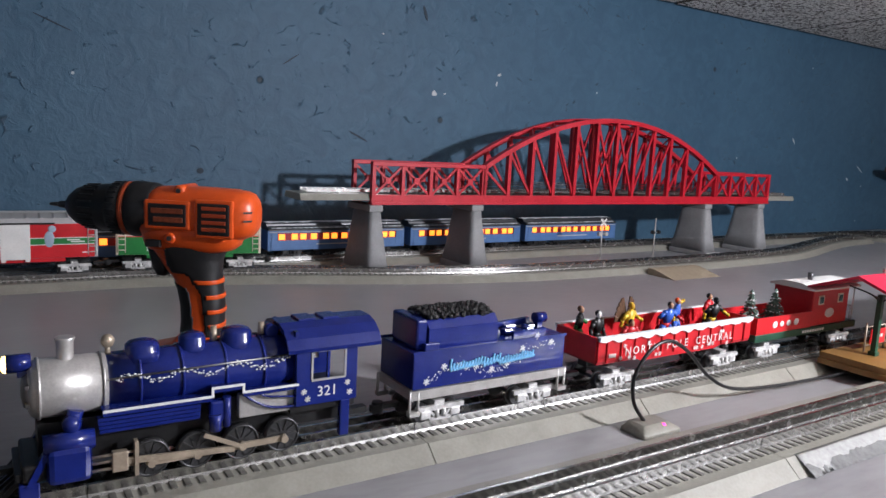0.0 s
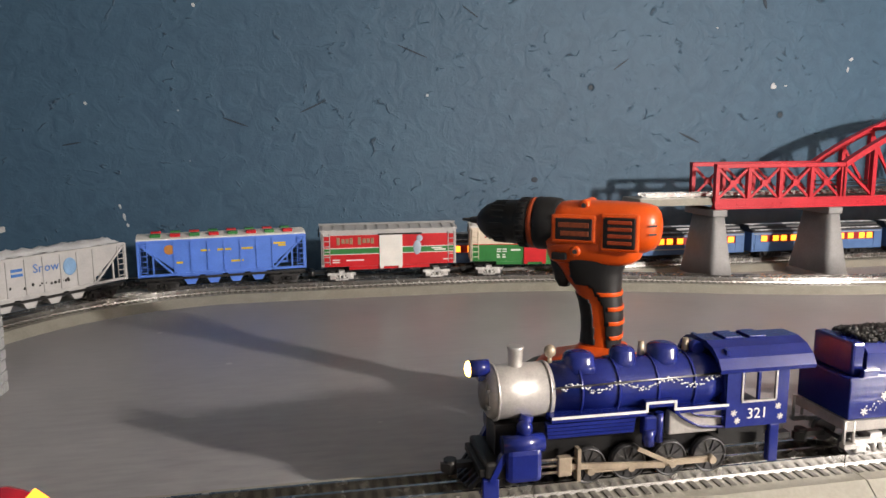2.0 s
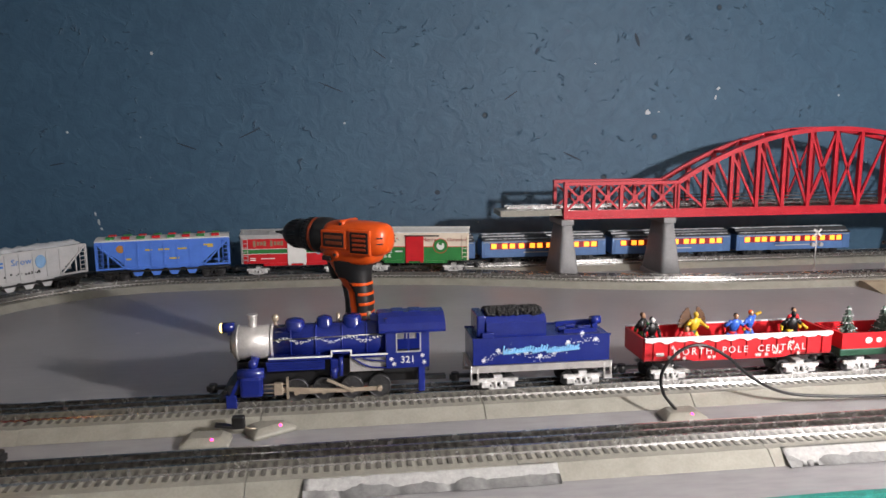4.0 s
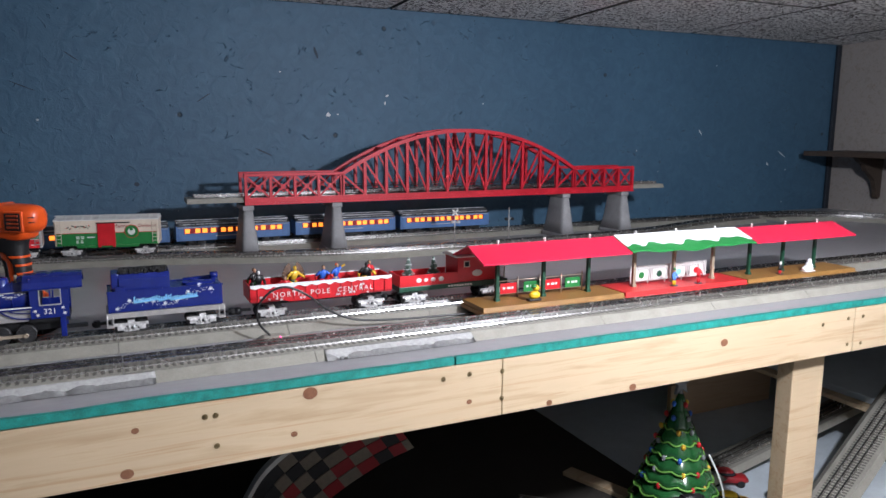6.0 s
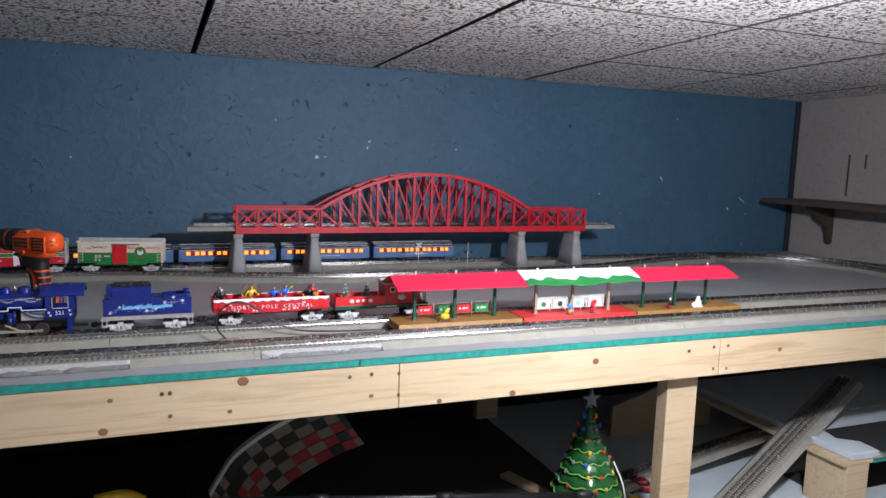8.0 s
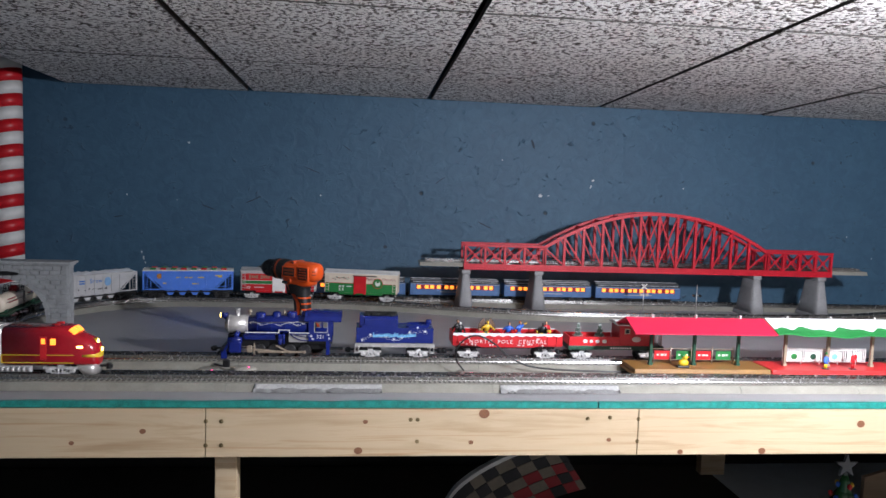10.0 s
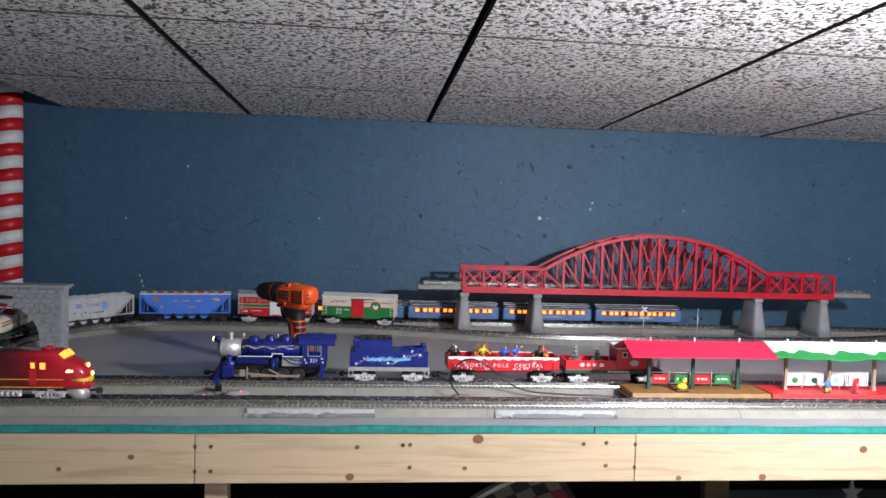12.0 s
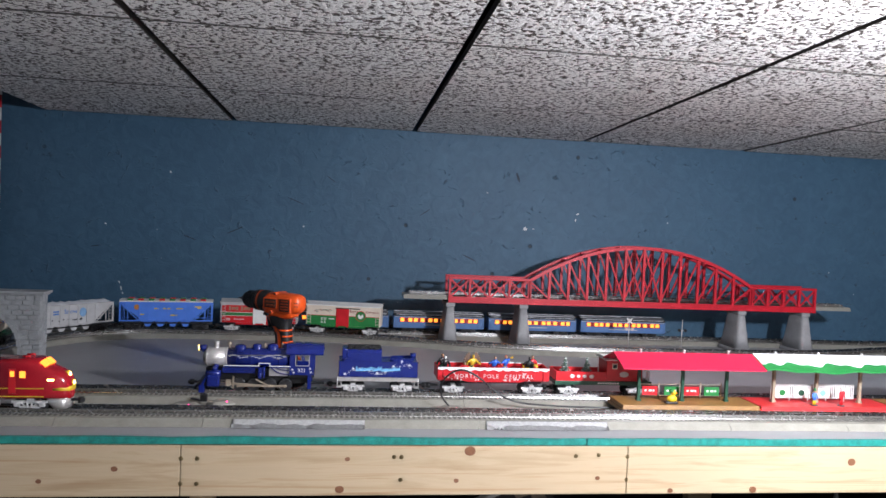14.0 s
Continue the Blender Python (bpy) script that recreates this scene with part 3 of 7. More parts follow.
    part("handrail", rl, DARKMETAL, bridge, "thin grey handrails")
    rv = B()
    for k in range(70):
        xx = XA + 0.008 + (XD - XA - 0.016) * k / 69
        rod(rv, (xx, y - 0.0050, BR_BOT + 0.009), (xx, y - 0.0063, BR_BOT + 0.009), 0.0012, 0.0008, 6)
    tagged(part("rivets", rv, RED_B, bridge), kind="stuff")
for k in range(13):
    if 2 <= k <= 10:
        xx = XB + (XC - XB) * k / 12
        part("top_strut", bar(B(), (xx, BR_Y0, arch_z(xx, 0.331)), (xx, BR_Y1, arch_z(xx, 0.331)), 0.006, 0.006), RED_B, bridge)
        if k < 10:
            xn = XB + (XC - XB) * (k + 1) / 12
            part("top_brace", bar(B(), (xx, BR_Y0, arch_z(xx, 0.331)), (xn, BR_Y1, arch_z(xn, 0.331)), 0.004, 0.004), RED_B, bridge)
deck = B()
box(deck, XA, XD, BR_Y0 + 0.006, BR_Y1 - 0.006, BR_DECK - 0.006, BR_DECK)
for k in range(110):
    xx = XA + 0.006 + (XD - XA - 0.012) * k / 109
    box(deck, xx - 0.0025, xx + 0.0025, BR_Y0 + 0.012, BR_Y1 - 0.012, BR_DECK, BR_DECK + 0.003)
part("deck", deck, TIE, bridge, "dark tie deck")
for ry in RAIL_Y:
    part("rail", bar(B(), (XA - 0.12, (BR_Y0 + BR_Y1) / 2 + ry, BR_DECK + 0.009), (XD + 0.12, (BR_Y0 + BR_Y1) / 2 + ry, BR_DECK + 0.009), 0.0025, 0.006), RAIL, bridge)
for a, b in ((-0.035, XA - 0.001), (XD + 0.001, 1.49)):
    rm = B()
    yc = (BR_Y0 + BR_Y1) / 2
    prism_x(rm, [(yc - 0.042, BR_DECK - 0.008), (yc - 0.036, BR_DECK + 0.004), (yc + 0.036, BR_DECK + 0.004), (yc + 0.042, BR_DECK - 0.008)], a, b)
    part("track_stub", rm, BED, bridge, "grey roadbed stub jutting out past the bridge")
for px in (0.112, 0.348, 1.090, 1.318):
    pier = thing("bridge_pier", "tapered grey plastic bridge pier with a wide footing", "pier", "piers under the arch bridge")
    yc = 1.012
    sh = B()
    rings = []
    for z, rx, ry in ((0.012, 0.0265, 0.060), (0.05, 0.0215, 0.052), (0.09, 0.0170, 0.0455), (0.124, 0.0130, 0.040)):
        rings.append(oval((px, yc, z), (1, 0, 0), (0, 1, 0), rx, ry, 5.0, 28))
    loft(sh, rings)
    part("shaft", sh, PIER, pier)
    fo = B()
    box(fo, px - 0.029, px + 0.029, yc - 0.068, 1.066, 0.0, 0.013, 0.003)
    part("footing", fo, PIER, pier)
    ca = B()
    box(ca, px - 0.0145, px + 0.0145, yc - 0.040, yc + 0.060, 0.124, BR_BOT - 0.0005, 0.002)
    part("cap", ca, PIER, pier)


# ---- cordless drill standing on its battery ----
GRIP_ROWS = ((0.066, -0.0265, 0.0210, 0.0180), (0.076, -0.0265, 0.0180, 0.0160), (0.090, -0.0275, 0.0180, 0.0155), (0.104, -0.0275, 0.0185, 0.0155), (0.118, -0.0255, 0.0192, 0.0158),
             (0.128, -0.0230, 0.0205, 0.0163), (0.136, -0.0195, 0.0240, 0.0168), (0.146, -0.0165, 0.0275, 0.0178), (0.156, -0.0145, 0.0335, 0.0190), (0.166, -0.0145, 0.0380, 0.0200))


def grip_point(z, a, grow=0.0):
    """A point on the pistol grip's skin at height z and angle a round it."""
    for (z0, c0, x0, y0), (z1, c1, x1, y1) in zip(GRIP_ROWS, GRIP_ROWS[1:]):
        if z <= z1:
            break
    t = (z - z0) / (z1 - z0)
    c, rx, ry = c0 + (c1 - c0) * t, x0 + (x1 - x0) * t + grow, y0 + (y1 - y0) * t + grow
    ca, sa = math.cos(a), math.sin(a)
    return Vector((c + rx * math.copysign(abs(ca) ** 0.8, ca), ry * math.copysign(abs(sa) ** 0.8, sa), z))


def grip_shell(inside, z0, z1, grow, rows=44, cols=96):
    """A raised skin over the part of the grip where inside(x, z) holds, with turned-in edges."""
    bm, grid = B(), {}

    def vert(i, j):
        key = (i, j % cols)
        if key not in grid:
            grid[key] = bm.verts.new(grip_point(z0 + (z1 - z0) * i / rows, 2 * math.pi * (j % cols) / cols, grow))
        return grid[key]

    for i in range(rows):
        for j in range(cols):
            p = grip_point(z0 + (z1 - z0) * (i + 0.5) / rows, 2 * math.pi * (j + 0.5) / cols)
            if inside(p.x, p.z):
                bm.faces.new((vert(i, j), vert(i, j + 1), vert(i + 1, j + 1), vert(i + 1, j))).smooth = True
    rim = [e for e in bm.edges if len(e.link_faces) == 1]
    for v in [g for g in bmesh.ops.extrude_edge_only(bm, edges=rim)["geom"] if isinstance(g, bmesh.types.BMVert)]:
        v.co.x += (-0.028 - v.co.x) * 0.09
        v.co.y *= 0.86
    return bm


def build_drill():
    d = thing("cordless_drill", "orange and black cordless drill standing upright on its battery", "power drill", at=pose(-0.374, 0.430, 0.0, 0, 0, 145.4))
    Y, Z, X = (0, 1, 0), (0, 0, 1), (1, 0, 0)
    hz = 0.1885
    hb = B()
    loft(hb, [oval((x, 0, z), Y, Z, ry, rz, p, 32) for x, z, ry, rz, p in (
        (-0.0785, hz, 0.007, 0.007, 2.2), (-0.0768, hz, 0.0135, 0.0140, 2.3), (-0.0730, hz, 0.0185, 0.0190, 2.4), (-0.0670, hz - 0.0005, 0.0222, 0.0215, 2.5), (-0.0580, hz - 0.001, 0.0240, 0.0232, 2.6),
        (-0.040, hz - 0.001, 0.0244, 0.0238, 2.7), (-0.015, hz - 0.001, 0.0244, 0.0242, 2.7), (0.006, hz - 0.002, 0.0238, 0.0240, 2.7), (0.022, hz - 0.002, 0.0225, 0.0225, 2.4))])
    body = part("motor_housing", hb, ORANGE, d)
    sk = B()
    loft(sk, [oval((x, 0, z), X, Y, rx, ry, 3.2, 32) for x, z, rx, ry in (
        (-0.0150, 0.1540, 0.034, 0.0172), (-0.0170, 0.1560, 0.0390, 0.0192), (-0.0185, 0.1600, 0.0425, 0.0210), (-0.0190, 0.1670, 0.0445, 0.0224), (-0.0190, 0.1800, 0.0445, 0.0224))])
    part("lower_housing", sk, ORANGE, d)
    fr = B()
    loft(fr, [oval((x, 0, hz), Y, Z, r, r, 2, 32) for x, r in ((0.010, 0.0190), (0.012, 0.0232), (0.016, 0.0244), (0.026, 0.0250), (0.034, 0.0250), (0.036, 0.0236))])
    part("gear_case", fr, RUBBER, d, "black rubbery gear case")
    part("clutch_ring", loft(B(), [oval((x, 0, hz), Y, Z, r, r, 2, 32) for x, r in ((0.0355, 0.0225), (0.0365, 0.0243), (0.0405, 0.0243), (0.0415, 0.0225))]), BURNT, d, "dull orange clutch ring")
    ch = B()
    loft(ch, [oval((x, 0, hz), Y, Z, r, r, 2, 32) for x, r in ((0.0410, 0.0215), (0.0425, 0.0236), (0.0520, 0.0232), (0.0535, 0.0216), (0.0550, 0.0214), (0.0640, 0.0208), (0.0650, 0.0200), (0.0780, 0.0192), (0.0860, 0.0162), (0.0925, 0.0110), (0.0960, 0.0062))])
    chuck = part("chuck", ch, BLACK, d, "ribbed black keyless chuck")
    for k in range(20):
        a = 2 * math.pi * k / 20
        part("grip_rib", bar(B(), (0.0655, 0.0203 * math.cos(a), hz + 0.0203 * math.sin(a)), (0.0780, 0.0195 * math.cos(a), hz + 0.0195 * math.sin(a)), 0.0018, 0.0016), BLACK, chuck)
    for k in range(26):
        a = 2 * math.pi * k / 26
        part("clutch_notch", bar(B(), (0.0435, 0.0236 * math.cos(a), hz + 0.0236 * math.sin(a)), (0.0515, 0.0233 * math.cos(a), hz + 0.0233 * math.sin(a)), 0.0016, 0.0014), BLACK, chuck)
    bt = B()
    rod(bt, (0.095, 0, hz), (0.104, 0, hz), 0.0040, 0.0030, 6)
    rod(bt, (0.104, 0, hz), (0.113, 0, hz), 0.0024, 0.0012, 6)
    part("driver_bit", bt, DARKMETAL, d, "short dark steel driver bit")
    # pistol grip: an orange core with black rubber skins and orange bars on the back strap
    handle = part("handle", loft(B(), [[grip_point(z, 2 * math.pi * k / 32) for k in range(32)] for z in (0.066, 0.076, 0.090, 0.104, 0.118, 0.128, 0.136, 0.146, 0.156, 0.165)]), ORANGE, d)

    def seam(z):
        return -0.008 if z > 0.142 else -0.008 - (0.142 - z) * 0.72 if z > 0.116 else -0.0267 - (0.116 - z) * 0.10

    part("back_grip", grip_shell(lambda x, z: x < seam(z) - 0.0045 + (0.012 if z > 0.134 else 0.0), 0.0765, 0.1615, 0.0010), RUBBER, handle, "black rubber back strap")
    part("front_grip", grip_shell(lambda x, z: x > seam(z) + 0.0055 and z < 0.1265 + x * 0.3, 0.0790, 0.1270, 0.0010), RUBBER, handle, "black rubber front grip")
    for z in (0.0865, 0.1000, 0.1135, 0.1270):
        part("grip_stripe", grip_shell(lambda x, z_: x < seam(z_) - 0.0075, z - 0.0018, z + 0.0018, 0.0021, 4), ORANGE, handle, "orange grip stripe")
    tr = B()
    loft(tr, [oval((x, 0, z), X, Y, rx, 0.0080, 3, 16) for x, z, rx in ((0.0085, 0.1300, 0.0050), (0.0105, 0.1360, 0.0070), (0.0115, 0.1450, 0.0085), (0.0120, 0.1560, 0.0110))])
    part("trigger", tr, BLACK, d, "black trigger")
    sw = B()
    box(sw, 0.002, 0.016, -0.0238, 0.0238, 0.1580, 0.1645, 0.0012)
    part("direction_switch", sw, BLACK, d, "small black direction switch")
    for x, z, y in ((-0.012, hz + 0.0195, 0.0185), (-0.006, 0.1665, 0.0240)):
        boss = B()
        loft(boss, [oval((x, q * y, z), X, Z, r, r, 2, 16) for q, r in ((-1.0, 0.0034), (-0.94, 0.0050), (0.94, 0.0050), (1.0, 0.0034))])
        part("screw_boss", boss, ORANGE, d)
        part("screw_head", rod(B(), (x, -y - 0.0004, z), (x, y + 0.0004, z), 0.0022, seg=10), DARKMETAL, d)
    for s in (-1, 1):
        def panel(x0, x1, z0, z1, ya, yb, bev):
            return box(B(), x0, x1, min(s * ya, s * yb), max(s * ya, s * yb), z0, z1, bev)
        part("vent_surround", panel(-0.0625, -0.0280, hz - 0.0205, hz + 0.0135, 0.0200, 0.0249, 0.0022), ORANGE, d)
        v = part("vent", panel(-0.0600, -0.0305, hz - 0.0180, hz + 0.0110, 0.0210, 0.0255, 0.0020), BLACK, d, "black vent panel")
        for k in range(4):
            part("vent_fin", panel(-0.0562, -0.0350, hz - 0.0140 + k * 0.0061, hz - 0.0106 + k * 0.0061, 0.0240, 0.0263, 0.0006), BURNT, v)
        part("plate_surround", panel(-0.0250, 0.0165, hz - 0.0145, hz + 0.0115, 0.0200, 0.0247, 0.0022), ORANGE, d)
        lg = part("name_plate", panel(-0.0215, 0.0125, hz - 0.0115, hz + 0.0085, 0.0210, 0.0252, 0.0012), BLACK, d, "black plate with two plain dull orange bars")
        for z, x1 in ((hz + 0.0022, 0.0095), (hz - 0.0055, 0.0075)):
            part("plate_bar", panel(-0.0185, x1, z - 0.0023, z + 0.0023, 0.0240, 0.0257, 0.0004), FADED, lg)
        for k in range(2):
            part("cooling_slot", bar(B(), (-0.0762, s * 0.0155, hz + 0.0035 - k * 0.0075), (-0.0705, s * 0.0207, hz + 0.0035 - k * 0.0075), 0.0020, 0.0016), BLACK, d)
    # foot and battery
    ft = B()
    loft(ft, [oval((x, 0, z), X, Y, rx, ry, 4.0, 36) for x, z, rx, ry in (
        (-0.0140, 0.0285, 0.0545, 0.0325), (-0.0140, 0.0400, 0.0545, 0.0328), (-0.0150, 0.0490, 0.0530, 0.0322), (-0.0175, 0.0570, 0.0490, 0.0308), (-0.0205, 0.0620, 0.0440, 0.0285), (-0.0250, 0.0655, 0.0360, 0.0245), (-0.0285, 0.0700, 0.0265, 0.0200), (-0.0290, 0.0770, 0.0208, 0.0168))])
    foot = part("foot", ft, ORANGE, d)
    for s in (-1, 1):
        for k in range(3):
            part("foot_rib", bar(B(), (0.004, s * (0.0326 - k * 0.0006), 0.0385 + k * 0.0050), (0.027 - k * 0.002, s * (0.0318 - k * 0.0008), 0.0385 + k * 0.0050), 0.0018, 0.0018), ORANGE, foot)
        la = B()
        loft(la, [oval((x, s * y, 0.0465 + (x + 0.054) * -0.10), (0, 1, 0), Z, 0.0026, r, 2.2, 14) for x, y, r in ((-0.0685, 0.0215, 0.0015), (-0.0640, 0.0280, 0.0042), (-0.0520, 0.0318, 0.0050), (-0.0420, 0.0325, 0.0044), (-0.0370, 0.0325, 0.0012))])
        part("latch", la, GRIMY, foot, "dark grimy release latch")
    ba = B()
    loft(ba, [oval((x, 0, z), X, Y, rx, ry, 5.0, 36) for x, z, rx, ry in ((-0.0040, 0.0, 0.0665, 0.0325), (-0.0040, 0.0030, 0.0705, 0.0350), (-0.0045, 0.0210, 0.0715, 0.0358), (-0.0050, 0.0270, 0.0700, 0.0352), (-0.0055, 0.0310, 0.0640, 0.0335))])
    bat = part("battery", ba, BLACK, d, "black slide-on battery pack")
    nose = B()
    loft(nose, [oval((x, 0, z), X, Y, rx, ry, 4.0, 28) for x, z, rx, ry in ((0.0100, 0.0260, 0.0545, 0.0325), (0.0100, 0.0360, 0.0490, 0.0318), (0.0100, 0.0440, 0.0420, 0.0305), (0.0100, 0.0500, 0.0340, 0.0285), (0.0100, 0.0535, 0.0240, 0.0250))])
    part("battery_nose", nose, BLACK, bat)
    for s in (-1, 1):
        part("battery_label", box(B(), -0.040, -0.018, min(s * 0.030, s * 0.0363), max(s * 0.030, s * 0.0363), 0.0090, 0.0215, 0.0008), FADED, bat, "dull orange battery label")
        part("battery_print", box(B(), -0.012, 0.046, min(s * 0.030, s * 0.0361), max(s * 0.030, s * 0.0361), 0.0105, 0.0185, 0.0008), DIMPRINT, bat)
    for y in (-0.018, 0.018):
        part("battery_rib", box(B(), -0.0775, -0.0660, y - 0.0016, y + 0.0016, 0.004, 0.027, 0.0008), BLACK, bat)


build_drill()


# ---- rolling stock: x along the car, z = 0 on the rails ----
def truck(car, x, mat, gauge=0.0159, r=0.0085, wb=0.030):
    """A bogie: cast side frames, bolster and two wheelsets."""
    b = B()
    for s in (-1, 1):
        y = s * (gauge + 0.0085)
        box(b, x - wb / 2 - 0.009, x + wb / 2 + 0.009, y - 0.0018, y + 0.0018, 0.0125, 0.0165)
        box(b, x - wb / 2 + 0.004, x + wb / 2 - 0.004, y - 0.0018, y + 0.0018, 0.0035, 0.0065)
        for q in (-1, 1):
            box(b, x + q * wb / 2 - 0.005, x + q * wb / 2 + 0.005, y - 0.0026, y + 0.0026, 0.0055, 0.0130, 0.001)
            bar(b, (x + q * 0.004, y, 0.0055), (x + q * (wb / 2 - 0.002), y, 0.0150), 0.0034, 0.0022)
            rod(b, (x + q * 0.0035, y - 0.0015, 0.006), (x + q * 0.0035, y - 0.0015, 0.013), 0.0021, seg=8)
    box(b, x - 0.005, x + 0.005, -gauge - 0.008, gauge + 0.008, 0.011, 0.020)
    t = part("truck", b, mat, car, "cast truck side frames")
    for q in (-1, 1):
        w = B()
        rod(w, (x + q * wb / 2, -gauge - 0.004, r), (x + q * wb / 2, gauge + 0.004, r), 0.0018, seg=8)
        for s in (-1, 1):
            rod(w, (x + q * wb / 2, s * (gauge - 0.002), r), (x + q * wb / 2, s * (gauge + 0.0035), r), r, r * 0.96, 18)
            rod(w, (x + q * wb / 2, s * (gauge - 0.0028), r), (x + q * wb / 2, s * (gauge - 0.0016), r), r + 0.0014, seg=18)
        part("wheelset", w, DARKMETAL, t)


def coupler(car, x, s):
    b = B()
    box(b, x - 0.010, x + 0.010, -0.003, 0.003, 0.0115, 0.0155)
    rod(b, (x + s * 0.010, 0, 0.008), (x + s * 0.010, 0, 0.018), 0.0052, 0.0048, 10)
    bar(b, (x + s * 0.011, -0.004, 0.013), (x + s * 0.017, -0.001, 0.013), 0.004, 0.006)
    part("coupler", b, BLACK, car)


def ladder(b, x, y, z0, z1, w=0.010, n=5, mi=0):
    for q in (-1, 1):
        rod(b, (x + q * w / 2, y, z0), (x + q * w / 2, y, z1), 0.0008, seg=6, mi=mi)
    for k in range(n):
        z = z0 + (z1 - z0) * (k + 0.5) / n
        rod(b, (x - w / 2, y, z), (x + w / 2, y, z), 0.0008, seg=6, mi=mi)


def flake(b, x, z, y, r):
    for k in range(3):
        a = math.pi * k / 3 + 0.3
        bar(b, (x - r * math.cos(a), y, z - r * math.sin(a)), (x + r * math.cos(a), y, z + r * math.sin(a)), 0.0004, r * 0.35)


def build_locomotive(at):
    l = thing("steam_locomotive", "navy blue toy steam locomotive with silver smokebox on track", "locomotive", at=at)
    bz, br = 0.066, 0.0195
    bo = B()
    X, Y, Z = (1, 0, 0), (0, 1, 0), (0, 0, 1)
    loft(bo, [oval((x, 0, bz), Y, Z, r, r, 2, 30) for x, r in ((-0.072, br), (-0.02, br + 0.0005), (0.0, br + 0.001), (0.045, br + 0.003), (0.062, br + 0.003))])
    boiler = part("boiler", bo, NAVY, l)
    for x in (-0.050, -0.022, 0.008, 0.036):
        part("boiler_band", loft(B(), [oval((x + q, 0, bz), Y, Z, br + 0.0017 + max(0, x) * 0.05, br + 0.0017 + max(0, x) * 0.05, 2, 30) for q in (-0.001, 0.001)]), NAVY, boiler)
    tb = B()
    rod(tb, (-0.070, -br - 0.0012, bz + 0.007), (0.060, -br - 0.0022, bz + 0.010), 0.0007, seg=6)
    rod(tb, (-0.070, br + 0.0012, bz + 0.007), (0.060, br + 0.0022, bz + 0.010), 0.0007, seg=6)
    part("grab_rail", tb, STEEL, boiler)
    garland = B()
    rr = random.Random(5)
    for k in range(150):
        x = -0.066 + 0.12 * k / 149
        a = 0.25 + 0.12 * math.sin(k * 0.14) + rr.uniform(-0.06, 0.06)
        for s in (-1, 1):
            rad = br + 0.0016 + max(0, x) * 0.055
            c = Vector((x, s * rad * math.cos(a), bz + rad * math.sin(a)))
            ball(garland, c + Vector((rr.uniform(-0.001, 0.001), 0, rr.uniform(-0.0012, 0.0012))), rr.uniform(0.0003, 0.0007), 1.6, 0.5, 1, 6)
    tagged(part("frost_print", garland, SNOW, boiler, "white sparkle print along the boiler"), kind="stuff")
    sm = B()
    loft(sm, [oval((x, 0, bz), Y, Z, r, r, 2, 30) for x, r in ((-0.1165, br - 0.0050), (-0.1150, br - 0.0020), (-0.1125, br - 0.0004), (-0.1080, br + 0.0002), (-0.0700, br + 0.0004))])
    smoke = part("smokebox", sm, SILVER, l, "silver painted smokebox")
    part("smokebox_door", loft(B(), [oval((x, 0, bz), Y, Z, r, r, 2, 24) for x, r in ((-0.1205, 0.004), (-0.119, 0.011), (-0.1155, 0.0135))]), STEEL, smoke)
    hinge = B()
    for z in (bz - 0.006, bz + 0.006):
        box(hinge, -0.1185, -0.1160, -0.0150, -0.0020, z - 0.0012, z + 0.0012, 0.0004)
    part("door_hinge", hinge, STEEL, smoke)
    for x in (-0.1105, -0.0725):
        part("smokebox_band", loft(B(), [oval((x + q, 0, bz), Y, Z, br + 0.0011, br + 0.0011, 2, 30) for q in (-0.0009, 0.0009)]), SILVER, smoke)
    st = B()
    loft(st, [oval((-0.094, 0, z), X, Y, r, r, 2, 20) for z, r in ((0.080, 0.0075), (0.086, 0.0052), (0.096, 0.0054), (0.0985, 0.0064), (0.0995, 0.0058))])
    part("smoke_stack", st, SILVER, l, "silver smoke stack")
    part("bell", ball(rod(B(), (-0.068, 0, 0.084), (-0.068, 0, 0.092), 0.0018, seg=8), (-0.068, 0, 0.094), 0.0045, 1, 1, 1.1), ROD, l, "small brass bell")
    for x, w, z in ((-0.046, 0.0115, 0.0915), (-0.012, 0.0095, 0.0935), (0.020, 0.0115, 0.0945)):
        dm = B()
        loft(dm, [oval((x, 0, zz), X, Y, r, r, 2.3, 22) for zz, r in ((0.080, w + 0.004), (0.086, w), (z - 0.002, w * 0.97), (z, w * 0.8), (z + 0.0015, w * 0.35))])
        part("dome", dm, NAVY, l)
    sv = B()
    for x in (0.004, 0.040):
        rod(sv, (x, 0.002, 0.083), (x, 0.002, 0.097), 0.003, 0.0022, 10)
    part("safety_valve", sv, ROD, l)
    gen = B()
    rod(gen, (0.046, -0.006, 0.091), (0.046, 0.006, 0.091), 0.005, seg=14)
    part("generator", gen, NAVY, l)
    # cab
    cab = B()
    for s in (-1, 1):
        y = s * 0.0265
        for a, b, z0, z1 in ((0.058, 0.108, 0.036, 0.055), (0.058, 0.070, 0.055, 0.078), (0.098, 0.108, 0.055, 0.078), (0.058, 0.108, 0.078, 0.084), (0.083, 0.085, 0.055, 0.078)):
            box(cab, a, b, y - 0.0012, y + 0.0012, z0, z1)
    box(cab, 0.0575, 0.0600, -0.0253, 0.0253, 0.036, 0.094)
    cabo = part("cab", cab, NAVY, l)
    for s in (-1, 1):
        wf = B()
        y = s * 0.0275
        for a, b, z0, z1 in ((0.070, 0.098, 0.0545, 0.0560), (0.070, 0.098, 0.0772, 0.0785), (0.0695, 0.071, 0.056, 0.0775), (0.097, 0.0985, 0.056, 0.0775)):
            box(wf, a, b, y - 0.0009, y + 0.0009, z0, z1)
        part("window_frame", wf, SILVER, cabo)
